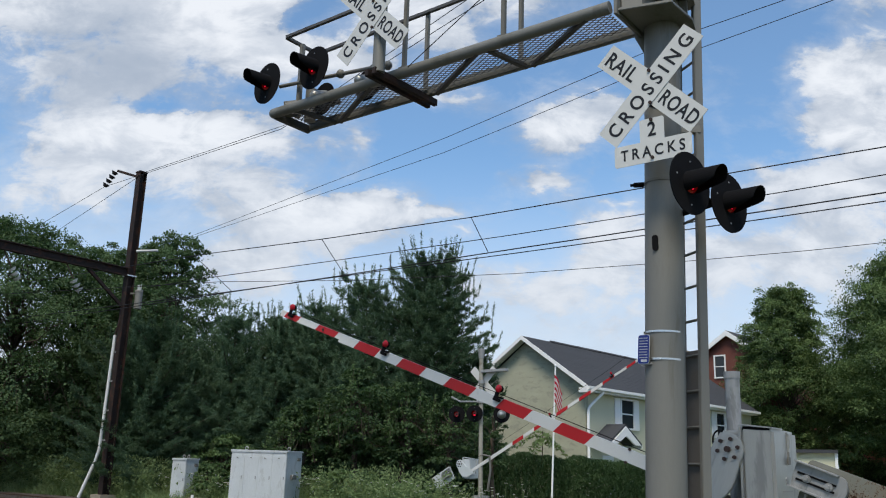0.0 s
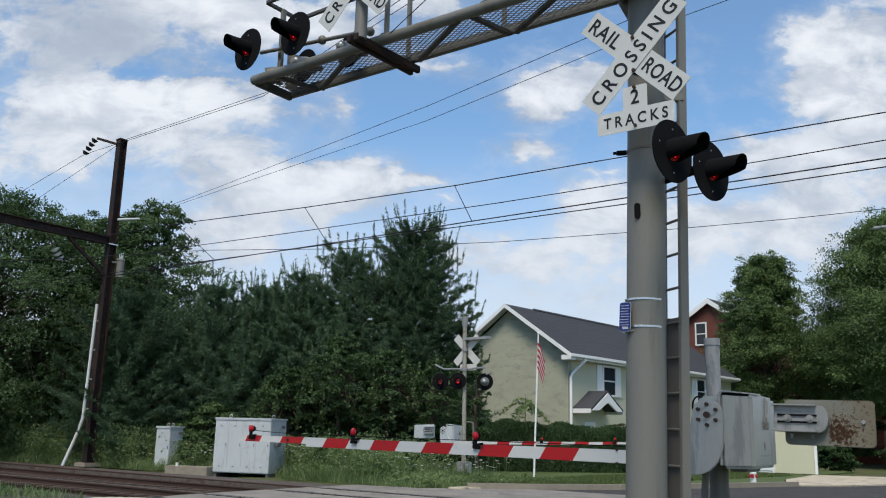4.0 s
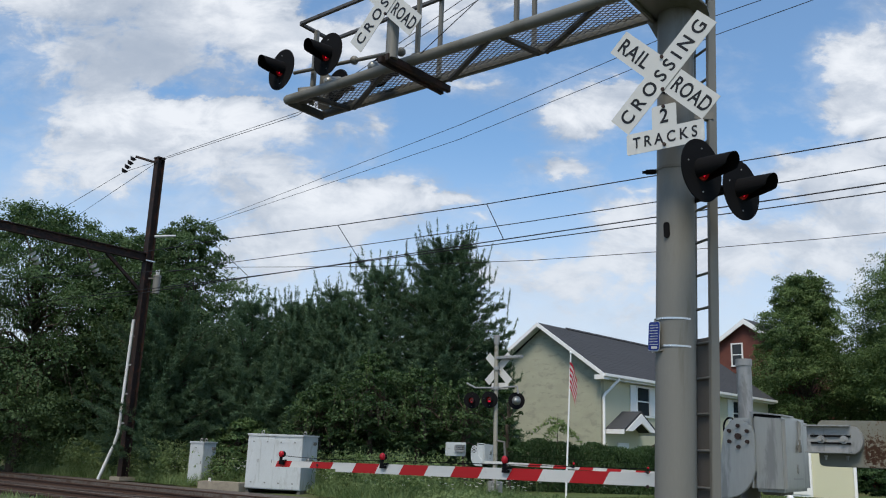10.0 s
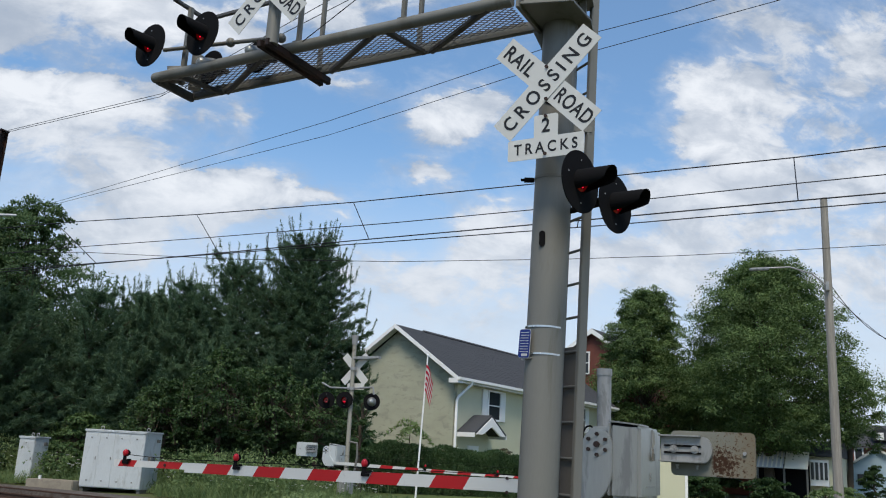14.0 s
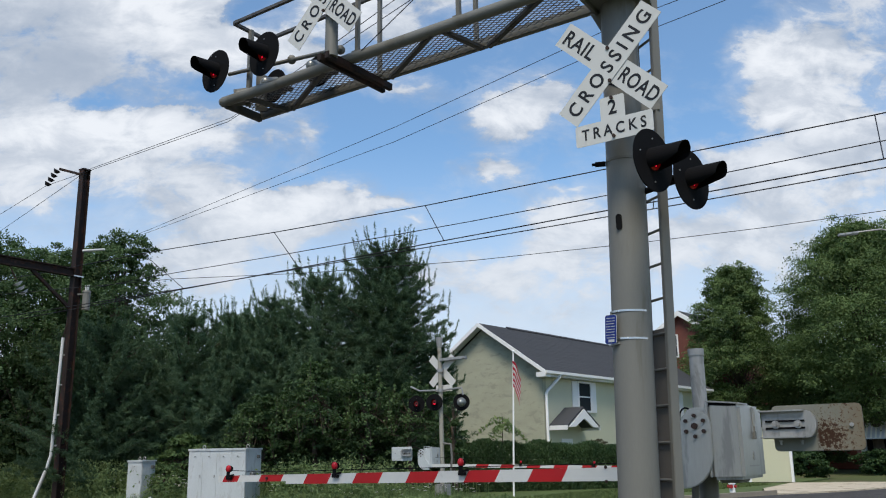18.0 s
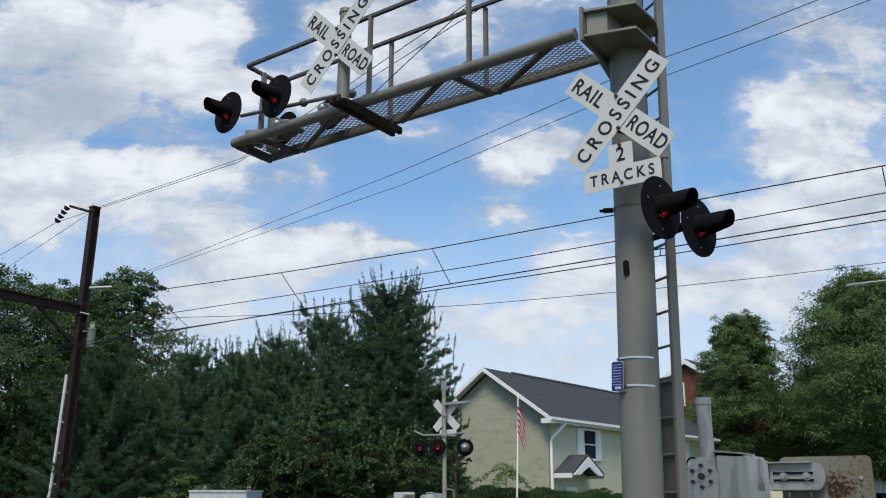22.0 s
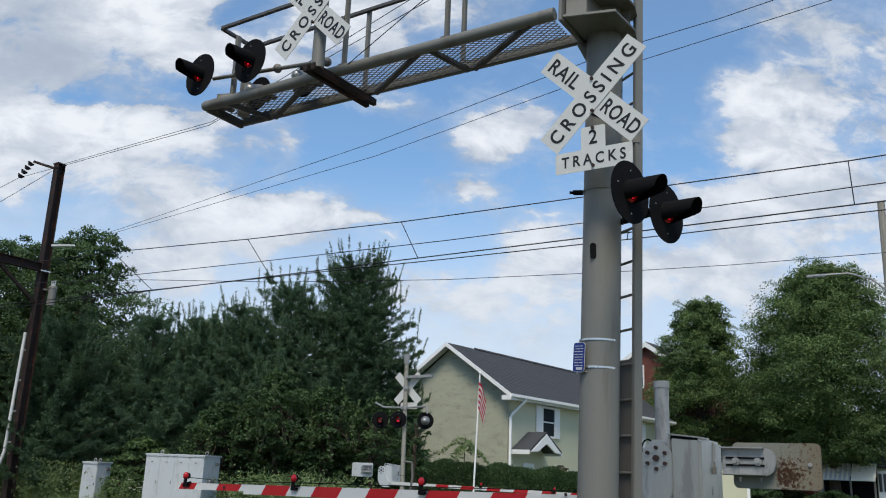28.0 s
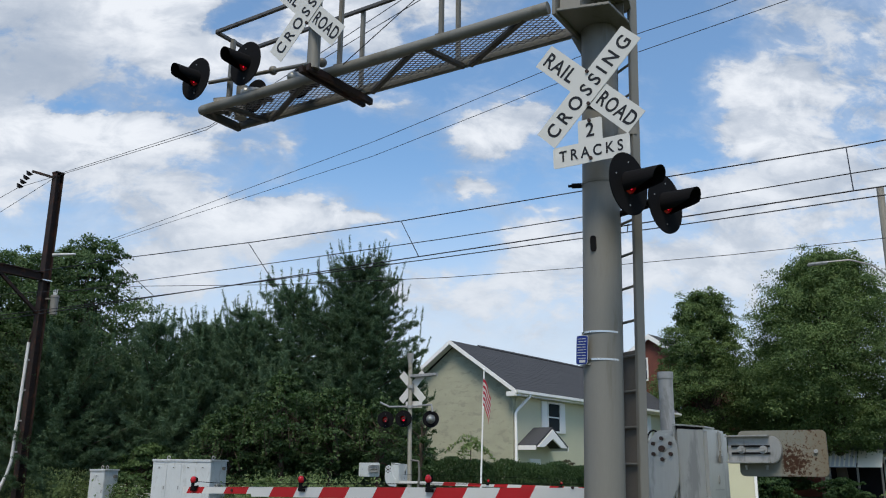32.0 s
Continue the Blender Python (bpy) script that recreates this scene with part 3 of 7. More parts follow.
make_ground()
# darker strips of ground in the ballast colour
slab("ballast_shoulder", [(-60, 15.0), (-15.8, 15.5), (-15.8, 17.3), (-24, 16.75), (-60, 16.6)], -0.03, 0.25, BALLAST, "dark blotched strip in ballast colour beside the far rail", "ballast")
slab("ballast_near", [(-60, 7.4), (-15.3, 7.6), (-15.5, 10.3), (-60, 9.8)], -0.045, 0.25, BALLAST, "dark stained gravel beside the near rail", "ballast")
make_road()
make_track("track_1", NEAR_TRACK)
make_track("track_2", FAR_TRACK)

# ---------------------------------------------------------------- cantilever mast
LEAN = Vector((0.0185, 0.0134, 1.0))


def mast_at(z, dx=0.0, dy=0.0):
    return Vector((-2.5, 5.6, 1.3)) + LEAN * (z - 1.3) + Vector((dx, dy, 0))


def make_mast():
    base = mast_at(0)
    m = thing("cantilever_mast", base, "grey-painted steel cantilever mast with ladder beside the road", "signal mast")
    part("pole", Geo().cyl(mast_at(0.0, -0.006, -0.003), mast_at(7.6, -0.006, -0.003), 0.147, 0.134, 40), GREY, m, smooth=True)
    part("base_plate", Geo().box(mast_at(0.03), (0.55, 0.55, 0.06)), GREY, m, bevel=0.01)
    for z in (2.4, 2.2):
        r = 0.147 - 0.0017 * z + 0.003
        part("band", Geo().cyl(mast_at(z, -0.012, -0.005), mast_at(z + 0.014, -0.012, -0.005), r + 0.002, n=40), BRIGHT, m, "bright steel band", smooth=True)
    # strap with a clamp under the signs
    part("strap", Geo().cyl(mast_at(3.555, -0.006, -0.003), mast_at(3.575, -0.006, -0.003), 0.1455, n=40), GREY_DARK, m, smooth=True)
    clamp = Geo().cyl(mast_at(3.565, -0.14, -0.06), mast_at(3.565, -0.21, -0.09), 0.02, n=10).cyl(mast_at(3.565, -0.2, -0.085), mast_at(3.565, -0.235, -0.1), 0.012, n=8)
    part("clamp", clamp, BLACK, m, smooth=True)
    fx = mast_at(3.065, -0.013, -0.147)
    oval = []
    for a in range(0, 360, 20):
        c, v = math.cos(radians(a)), math.sin(radians(a))
        oval.append(fx + Vector((0.92, 0.39, 0)) * 0.023 * c + Vector((0, 0, 0.023 * v + (0.037 if v > 0 else -0.037))))
    part("hand_hole", Geo().prism(oval, (0.004, -0.01, 0)), BLACK, m, "small dark oval hole")
    low = Geo().cyl(mast_at(0.9, -0.15, -0.09), mast_at(0.9, -0.03, -0.17), 0.03, n=12)
    part("lower_clamp", low, GALV, m, "weathered pipe clamp", smooth=True)
    for q in ((-0.165, -0.085), (-0.02, -0.18)):
        part("clamp_nut", Geo().cyl(mast_at(0.885, *q), mast_at(0.915, *q), 0.022, n=6), BOLT, m)
    # bracket that carries the walkway
    for z in (4.87, 5.085):
        out = [(-0.16, -0.47), (0.225, -0.36), (0.25, 0.0), (0.2, 0.2), (-0.1, 0.2), (-0.16, 0.05)]
        part("bracket_plate", Geo().prism([mast_at(z, *p) for p in out], (0, 0, 0.025)), GREY, m, bevel=0.004)
    part("bracket_web", Geo().prism([mast_at(4.895, *p) for p in ((-0.15, -0.43), (0.0, -0.385), (0.02, -0.1), (-0.13, 0.0))], (0, 0, 0.19)), GREY, m)
    part("bracket_web", Geo().prism([mast_at(4.895, *p) for p in ((0.2, 0.02), (0.19, 0.06), (0.1, 0.06), (0.1, 0.02))], (0, 0, 0.19)), GREY, m)
    part("end_plate", Geo().prism([mast_at(4.84, -0.19, -0.49), mast_at(4.84, -0.19, 0.05), mast_at(5.13, -0.19, 0.05), mast_at(5.13, -0.19, -0.49)], (0.028, 0, 0)), GREY, m, bevel=0.003)
    part("gusset", Geo().prism([mast_at(4.86, -0.23, -0.05), mast_at(4.86, -0.1, 0.0), mast_at(4.62, -0.12, 0.0)], (0, 0.02, 0)), GREY, m)
    for z in (5.36, 5.42):
        part("upper_strap", Geo().cyl(mast_at(z, -0.006, -0.003), mast_at(z + 0.015, -0.006, -0.003), 0.143, n=36), GREY_DARK, m, smooth=True)
    part("cable_box", Geo().box(mast_at(5.48, -0.16, -0.06), (0.06, 0.06, 0.1)), GREY_DARK, m, bevel=0.006)
    # ladder
    for dx, dy in ((0.208, 0.184), (-0.02, 0.34)):
        part("ladder_rail", Geo().beam(mast_at(0.4, dx, dy), mast_at(6.6, dx, dy), 0.04, 0.07, (0.6, 0.8, 0)), GREY, m, bevel=0.004)
    z = 0.435
    while z < 6.4:
        part("rung", Geo().cyl(mast_at(z, 0.208, 0.184), mast_at(z, -0.02, 0.34), 0.011, n=8), GREY_DARK, m, smooth=True)
        z += 0.262
    for z in (4.02, 5.6):
        part("ladder_bracket", Geo().beam(mast_at(z, 0.05, 0.08), mast_at(z, 0.22, 0.185), 0.05, 0.06), GREY, m, bevel=0.004)
    part("ladder_guard", Geo().prism([mast_at(0.4, 0.2, 0.21), mast_at(0.4, 0.02, 0.33), mast_at(2.31, 0.02, 0.33), mast_at(2.31, 0.2, 0.21)], (0.012, 0.018, 0)), GUARD, m, "flat brownish grey sheet that blocks the lower ladder")
    coil = Geo()
    for j in range(3):
        coil.cyl(mast_at(4.12 + 0.025 * j, -0.012, -0.005), mast_at(4.132 + 0.025 * j, -0.006, -0.003), 0.147, n=32)
    part("wire_coil", coil, BLACK, m, "black wire wound round the mast")
    return m


make_mast()

# walkway of the cantilever
WALK_Z = 4.76


def deck(x, y, dz=0.0):
    """A point on the walkway, which rises a little towards the mast."""
    f = (x + 6.3) / 3.6
    return Vector((x, y + 0.2 * f, WALK_Z + 0.12 * f + dz))


def make_walkway():
    x0, x1, yn, yf = -6.22, -2.65, 4.95, 5.42
    w = thing("cantilever_walkway", (-2.8, 5.2, WALK_Z), "grey cantilevered walkway of pipe, channel and expanded mesh with handrails", "cantilever walkway")
    part("pipe_chord", Geo().cyl(deck(x0 - 0.02, yn, 0.02), deck(x1, yn, 0.02), 0.05, n=20).ball(deck(x0 - 0.02, yn, 0.02), 0.05, 12), GREY, w, smooth=True)
    # chord, end channel, diagonals and mesh carry the underside's shade as darker colour
    part("channel_chord", Geo().beam(deck(x0, yf, 0.03), deck(x1 + 0.1, yf, 0.03), 0.05, 0.09), GREY_DARK, w, bevel=0.006)
    part("end_channel", Geo().beam(deck(x0, yn), deck(x0, yf), 0.05, 0.08), WEATHERED_SHADED, w, bevel=0.006)
    for a, ya, b, yb in ((-5.95, yn, -5.85, yf), (-5.8, yf, -5.0, yn), (-4.62, yf, -3.86, yn), (-3.76, yn, -3.66, yf), (-3.6, yf, -2.85, yn)):
        part("diagonal", Geo().beam(deck(a, ya, -0.01), deck(b, yb, -0.01), 0.045, 0.04), WEATHERED_SHADED, w, bevel=0.004)
    g, dx, dy = Geo(), 0.074, 0.043
    cols, rows = int((x1 - x0 - 0.06) / dx), int((yf - yn - 0.08) / dy)
    for i in range(cols):
        for j in range(rows):
            xa, ya = x0 + 0.04 + i * dx, yn + 0.05 + j * dy
            for s in (1, -1):
                g.beam(deck(xa, ya + (dy if s < 0 else 0), 0.035), deck(xa + dx, ya + (0 if s < 0 else dy), 0.035), 0.0062, 0.005)
    part("mesh_floor", g, WEATHERED_SHADED, w, "expanded metal mesh", kind="stuff")
    bar = Geo()
    for o in (-0.04, 0.04):
        bar.beam(deck(-4.76 + o, yn - 0.3, -0.05), deck(-4.74 + o, yf + 0.1, -0.05), 0.045, 0.065)
    part("cross_bar", bar, STEEL, w, "dark double steel channel", bevel=0.004)
    top, xe = 0.83, -6.15
    for y in (yn, yf - 0.03):
        part("handrail", Geo().beam(deck(xe, y, top), deck(x1 + 0.1, y, top + 0.08), 0.034, 0.036), WEATHERED_SHADED, w, bevel=0.004)
    part("handrail", Geo().beam(deck(xe, yn, top), deck(xe, yf - 0.03, top), 0.034, 0.036), WEATHERED_SHADED, w, bevel=0.004)
    part("handrail_post", Geo().beam(deck(xe + 0.03, yn + 0.2, 0.02), deck(xe + 0.03, yn + 0.2, top), 0.045, 0.045), GREY, w, bevel=0.004)
    for x, y in ((-4.63, yn), (-3.6, yn), (-4.75, yf), (-3.72, yf)):
        part("handrail_post", Geo().beam(deck(x, y, 0.02), deck(x, y, top + 0.04), 0.038, 0.038), GREY, w, bevel=0.004)
        part("post_foot", Geo().box(deck(x, y, 0.05), (0.09, 0.07, 0.04)), GREY, w, bevel=0.004)
    part("sign_post", Geo().cyl(deck(-4.72, yn - 0.235, -0.05), deck(-4.72, yn - 0.235, 0.8), 0.056, 0.054, 20).cyl(deck(-4.72, yn - 0.235, 0.8), deck(-4.72, yn - 0.235, 0.84), 0.062, 0.058, 20), GREY, w, "short pipe post with a dark cap", smooth=True)
    part("sign_mount", Geo().box(deck(-4.72, yn - 0.29, 0.5), (0.05, 0.06, 0.3)), GREY_DARK, w)
    part("lamp_post", Geo().cyl(deck(-6.05, yn + 0.3, 0.0), deck(-6.05, yn + 0.3, 0.34), 0.06, n=18), GREY, w, smooth=True)
    part("junction_box", Geo().cyl(deck(-6.22, yn + 0.12, 0.1), deck(-6.12, yn + 0.2, 0.12), 0.085, n=18), GREY_DARK, w, smooth=True)
    arm = Geo().cyl(deck(-6.35, 5.1, 0.4), deck(-4.92, 5.05, 0.22), 0.019, n=10)
    for x in (-6.0, -5.5, -4.92):
        arm.ball(deck(x, 5.07, 0.22 + 0.13 * (-4.92 - x)), 0.045, 10)
    part("lamp_arm", arm, GREY, w, smooth=True)
    stay = Geo().tube([deck(-4.55, yn - 0.05, 0.03), deck(-3.6, yn, 0.62), deck(-2.6, yn + 0.3, 1.4)], 0.0045, 6)
    part("cable_stay", stay, WIRE, w, "dark cable running up to the mast")
    return w


make_walkway()


# ---------------------------------------------------------------- crossbuck signs
def lettering(text, wide, tall, m, parent, name="lettering", spacing=1.0):
    """Narrow capitals as a flat mesh, wide by tall, centred in the plane of m (x along, y up)."""
    c = bpy.data.curves.new(name, "FONT")
    c.body, c.size, c.align_x, c.align_y, c.space_character = text, 1.0, "CENTER", "CENTER", spacing
    c.offset, c.resolution_u = 0.02, 6
    tmp = new(name, c)
    me = bpy.data.meshes.new_from_object(tmp.evaluated_get(bpy.context.evaluated_depsgraph_get()))
    bpy.data.objects.remove(tmp)
    xs, ys = [v.co.x for v in me.vertices], [v.co.y for v in me.vertices]
    fit = Matrix.Diagonal((wide * PLAN / (max(xs) - min(xs)), tall * PLAN / (max(ys) - min(ys)), 1.0, 1.0))
    me.transform(fit @ Matrix.Translation((-(max(xs) + min(xs)) / 2, -(max(ys) + min(ys)) / 2, 0.0)))
    me.materials.clear()
    me.materials.append(SIGN_BLACK)
    ob = new(name, me)
    ob.parent = parent
    ob.matrix_basis = Matrix.Translation(m.translation * (PLAN - 1)) @ m
    ORIGIN[ob] = ORIGIN[parent]
    return ob


def plate(m, w, h, t=0.004, corner=0.0):
    """A sheet in the plane of m, its face at +z."""
    pts = []
    if corner:
        for cx, cy, a0 in ((1, 1, 0), (-1, 1, 90), (-1, -1, 180), (1, -1, 270)):
            for k in range(4):
                a = radians(a0 + 30 * k)
                pts.append(m @ Vector((cx * (w / 2 - corner) + corner * math.cos(a), cy * (h / 2 - corner) + corner * math.sin(a), -t)))
    else:
        pts = [m @ Vector((x * w / 2, y * h / 2, -t)) for x, y in ((-1, -1), (1, -1), (1, 1), (-1, 1))]
    return Geo().prism(pts, m.to_3x3() @ Vector((0, 0, t)))


def make_crossbuck(centre, face, tilt=0.0, tracks=True, scale=1.0, blank=False):
    """The crossed blades of a railroad crossing; face: heading of the front, degrees about z from -y."""
    o = Vector(centre)
    cb = thing("crossbuck_sign", o, "white crossbuck sign with black RAILROAD CROSSING lettering" if not blank else "back of a white crossbuck sign", "crossing sign")
    stand = Matrix.Translation(o) @ pose(0, 0, 0, 90, 0, face) @ pose(0, 0, 0, 0, 0, tilt)
    L, W = 1.22 * scale, 0.242 * scale
    local = Matrix.Translation(-o)
    for sign, z, words in ((45, 0.006, "CROSSING"), (-45, 0.0, "RAIL  ROAD")):
        m = stand @ pose(0, 0, z, 0, 0, sign)
        blade = part("blade", plate(m, L, W), SIGN_WHITE, cb)
        if blank:
            continue
        if sign > 0:
            lettering("CROSSING", 1.1 * scale, 0.142 * scale, local @ m @ pose(0, 0, 0.0015), cb, spacing=1.5)
        else:
            for word, x, wide in (("RAIL", -0.375, 0.37), ("ROAD", 0.375, 0.43)):
                lettering(word, wide * scale, 0.142 * scale, local @ m @ pose(x * scale, 0, 0.0015), cb, spacing=1.1)
    if not blank:
        for q in ((0.0, 0.13), (0.0, -0.13)):
            c = stand @ Vector((q[0], q[1], 0.004))
            part("bolt", Geo().cyl(c, c + stand.to_3x3() @ Vector((0, 0, 0.014)), 0.014, n=8), BOLT, cb)
    if tracks:
        for w, h, y, z in ((0.6, 0.165, -0.508, 0.004), (0.19, 0.22, -0.36, 0.001)):
            part("plaque", plate(stand @ pose(0.0, y, z), w, h, corner=0.016), SIGN_WHITE, cb)
        if not blank:
            lettering("TRACKS", 0.5, 0.088, local @ stand @ pose(0, -0.505, 0.006), cb, spacing=1.5)
            lettering("2", 0.066, 0.112, local @ stand @ pose(0, -0.335, 0.003), cb)
            for y in (-0.265, -0.56):
                c = stand @ Vector((0, y, 0.004))
                part("bolt", Geo().cyl(c, c + stand.to_3x3() @ Vector((0, 0, 0.014)), 0.013, n=8), BOLT, cb)
    return cb


make_crossbuck((-2.385, 5.25, 4.205), 0.0, 0.5, scale=0.825)
make_crossbuck((-4.735, 4.715, 5.295), 0.0, 0.5, tracks=False, scale=0.82)


# ---------------------------------------------------------------- flashing signals
def make_signal(centre, face, lit, radius=0.222, back=False, strong=False):
    """A round black backboard with a hooded red lamp; face: heading of the front about z from -y."""
    o = Vector(centre)
    s = thing("flashing_signal", o, "black round crossing signal with long hood, red lamp " + ("lit" if lit else "unlit"), "signal light")
    m = Matrix.Translation(o) @ pose(0, 0, 0, 90, 0, face)
    ax = m.to_3x3() @ Vector((0, 0, 1))
    k = radius / 0.222
    back_len = 0.15 if back else 0.05
    part("backboard", Geo().cyl(o - ax * 0.004, o + ax * 0.004, radius, n=48), BLACK, s, smooth=True)
    part("lamp_body", Geo().cyl(o - ax * back_len * k, o - ax * 0.004, 0.07 * k, 0.12 * k, 24).ball(o - ax * back_len * 0.95 * k, 0.07 * k, 12), ALUM if back else BLACK, s, "silver lamp body" if back else "", smooth=True)
    part("lens", Geo().cyl(o + ax * 0.005, o + ax * 0.02, 0.072 * k, 0.062 * k, 24), RED_SOFT if lit else RED_DIM, s, "glowing red lens" if lit else "dark red lens", smooth=True)
    if lit:
        b = m @ Vector((0.0, -0.042 * k, 0.018))
        part("lamp_glint", Geo().ball(b, (0.036 if strong else 0.01) * k, 12, 0.6 if strong else 1.0), RED_LIT, s, "bright red spot of the lit bulb", smooth=True)
    # hood: a shell open below, longer at the top
    hood, n = Geo(), 24
    rows = []
    for i in range(n + 1):
        a = radians(-52 + 284 * i / n)
        c, sn = math.cos(a), math.sin(a)
        reach = 0.27 * k * (0.9 + 0.1 * sn) * min(1.0, 0.45 + 5.0 * min(i, n - i) / n)
        rows.append([m @ Vector((r * k * t * c, r * k * t * sn + d, z)) for r, t, d, z in ((0.086, 1, 0, 0.004), (0.086, 0.82, 0.0, reach), (0.08, 0.82, 0.0, reach), (0.08, 1, 0, 0.004))])
    for p, q in zip(rows, rows[1:]):
        for i in range(3):
            hood.put([p[i], p[i + 1], q[i + 1], q[i]], [(0, 1, 2, 3)])
    part("hood", hood, BLACK, s, smooth=True)
    for px, py in ((0.0, 0.155), (0.0, -0.155), (-0.15, 0.04)):
        c = m @ Vector((px * k, py * k, 0.005))
        part("rivet", Geo().cyl(c, c + ax * 0.004, 0.006, n=6), GALV, s)
    return s


make_signal((-2.047, 5.085, 3.342), 76.0, True)
make_signal((-1.968, 5.625, 3.33), 76.0, True)
make_signal((-6.32, 4.9, 5.11), -6.0, True, 0.215)
make_signal((-5.65, 4.9, 5.1), -6.0, True, 0.215)
make_signal((-5.88, 5.27, 4.97), 174.0, False, 0.17, True)
make_signal((-5.28, 5.27, 4.98), 174.0, False, 0.17, True)
ARM_RIG = thing("signal_crossarm", (-2.3, 5.5, 3.3), "dark steel crossarm holding a pair of signals on the mast", "signal arm")
part("crossarm", Geo().cyl((-2.13, 5.1, 3.342), (-2.055, 5.66, 3.332), 0.022, n=12).cyl((-2.42, 5.7, 3.32), (-2.07, 5.6, 3.338), 0.024, n=12), BLACK, ARM_RIG, smooth=True)


# ---------------------------------------------------------------- crossing gates
MOVERS = []
NEAR_ARM = [(0, 20.3), (0.5, 16.9), (1, 13.35), (1.5, 9.95), (2, 6.7), (2.5, 5.7), (3, 3.75), (3.5, 2.1), (4.2, 0.9), (5.2, 0.2), (5.8, 0), (32, 0)]
FAR_ARM = [(0, 30), (0.5, 26.8), (1, 22.7), (1.5, 16), (2, 10.4), (2.5, 8.6), (3, 7.3), (3.5, 3.8), (4.3, 1.6), (5.2, 0.4), (5.8, 0), (32, 0)]


def make_gate(px, py, side, arm_len, rows, stripe, lamps, own_mast=True, case=None, weight=None, hub_z=1.62, box_side=1, near_weight=0.0, drop=0.0, plain=0.72):
    """A gate on its stub mast: cast box, swinging side plates, arm to one side, counterweight to the other. side: -1, the arm lies towards -x."""
    hub = Vector((px, py, hub_z))
    dz = hub_z - 1.62
    g = thing("crossing_gate", (px, py, 0), "silver crossing gate mechanism with red and white striped arm", "crossing gate")
    s = side
    case, weight = case or ALUM, weight or RUSTY
    if own_mast:
        part("stub_mast", Geo().cyl((px + 0.08 * s, py + 0.22, 0), (px + 0.08 * s, py + 0.22, 2.26), 0.063, n=24).cyl((px + 0.08 * s, py + 0.22, 2.24), (px + 0.08 * s, py + 0.22, 2.3), 0.07, n=24), GALV, g, "galvanised pipe with a cap", smooth=True)
    def at(d, e, z):
        return Vector((px - s * d * box_side, py + e, z + dz))
    part("mechanism_box", Geo().prism([at(d, e, 1.24) for d, e in ((0.06, -0.12), (0.32, -0.12), (0.32, 0.38), (0.06, 0.38))], (0, 0, 0.5)), case, g, "cast aluminium case with worn streaked paint", bevel=0.02)
    ring = ((0.1, -0.176, 1.185, 1.812), (0.362, -0.17, 1.19, 1.79), (0.355, 0.5, 1.195, 1.785), (0.1, 0.5, 1.19, 1.79))
    shell = Geo().put([at(d, e, z) for d, e, z, _ in ring] + [at(d, e, z) for d, e, _, z in ring], [(3, 2, 1, 0), (4, 5, 6, 7), (0, 1, 5, 4), (1, 2, 6, 5), (2, 3, 7, 6), (3, 0, 4, 7)])
    cover = part("cover", shell, case, g, "smooth cast cover with rounded edges", bevel=0.026, smooth=True)
    part("cover_rim", Geo().prism([at(d, e, 1.21) for d, e in ((0.08, -0.168), (0.092, -0.19), (0.108, -0.19), (0.108, -0.16))], (0, 0, 0.595)), case, cover, bevel=0.005)
    part("lid", Geo().put([at(d, e, z) for d, e, z in ((0.085, -0.18, 1.814), (0.355, -0.172, 1.787), (0.355, 0.12, 1.787), (0.085, 0.12, 1.814))] + [at(d, e, z + 0.012) for d, e, z in ((0.085, -0.18, 1.814), (0.355, -0.172, 1.787), (0.355, 0.12, 1.787), (0.085, 0.12, 1.814))], [(3, 2, 1, 0), (4, 5, 6, 7), (0, 1, 5, 4), (1, 2, 6, 5), (2, 3, 7, 6), (3, 0, 4, 7)]), case, g, "thin raised lid", bevel=0.003)
    # black block puts the shadow line under the lid into colour
    part("lid_gasket", Geo().prism([at(d, e, 1.775) for d, e in ((0.11, -0.155), (0.33, -0.15), (0.33, 0.1), (0.11, 0.1))], (0, 0, 0.03)), BLACK, g, "black block for the shadow line under the lid")
    part("box_base", Geo().prism([at(d, e, 1.16) for d, e in ((0.12, -0.05), (0.27, -0.05), (0.27, 0.3), (0.1, 0.3))], (0, 0, 0.07)), GREY_DARK, g, bevel=0.01)
    part("hasp", Geo().box(at(0.366, 0.225, 1.69), (0.02, 0.06, 0.15)).box(at(0.374, 0.225, 1.7), (0.014, 0.034, 0.115)).cyl(at(0.362, 0.19, 1.762), at(0.362, 0.26, 1.762), 0.012, n=8), case, g, "latch plate on the cover", bevel=0.003)
    part("padlock", Geo().cyl(at(0.37, 0.19, 1.612), at(0.372, 0.18, 1.57), 0.009, n=8).box(at(0.374, 0.18, 1.54), (0.018, 0.05, 0.065)), GREY_DARK, g, "dark hanging padlock", bevel=0.004)
    part("emblem", Geo().cyl(at(0.355, 0.145, 1.39), at(0.364, 0.145, 1.39), 0.02, n=14).cyl(at(0.355, 0.15, 1.36), at(0.364, 0.15, 1.36), 0.022, n=14), GALV, g, "small raised maker's mark")
    part("name_bar", Geo().box(at(0.359, 0.15, 1.295), (0.006, 0.27, 0.011)), GALV, g, "raised maker's lettering worn to a bar")
    if own_mast:
        part("shoulder", Geo().prism([turn_at for turn_at in (Vector((px - 0.1, py - 0.12, 1.58)), Vector((px + 0.1, py - 0.12, 1.58)), Vector((px + 0.1, py - 0.12, 1.775)), Vector((px - 0.08, py - 0.12, 1.775)), Vector((px - 0.12, py - 0.12, 1.72)))], (0, 0.4, 0)), case, g, "cast shoulder under the pipe", bevel=0.015)
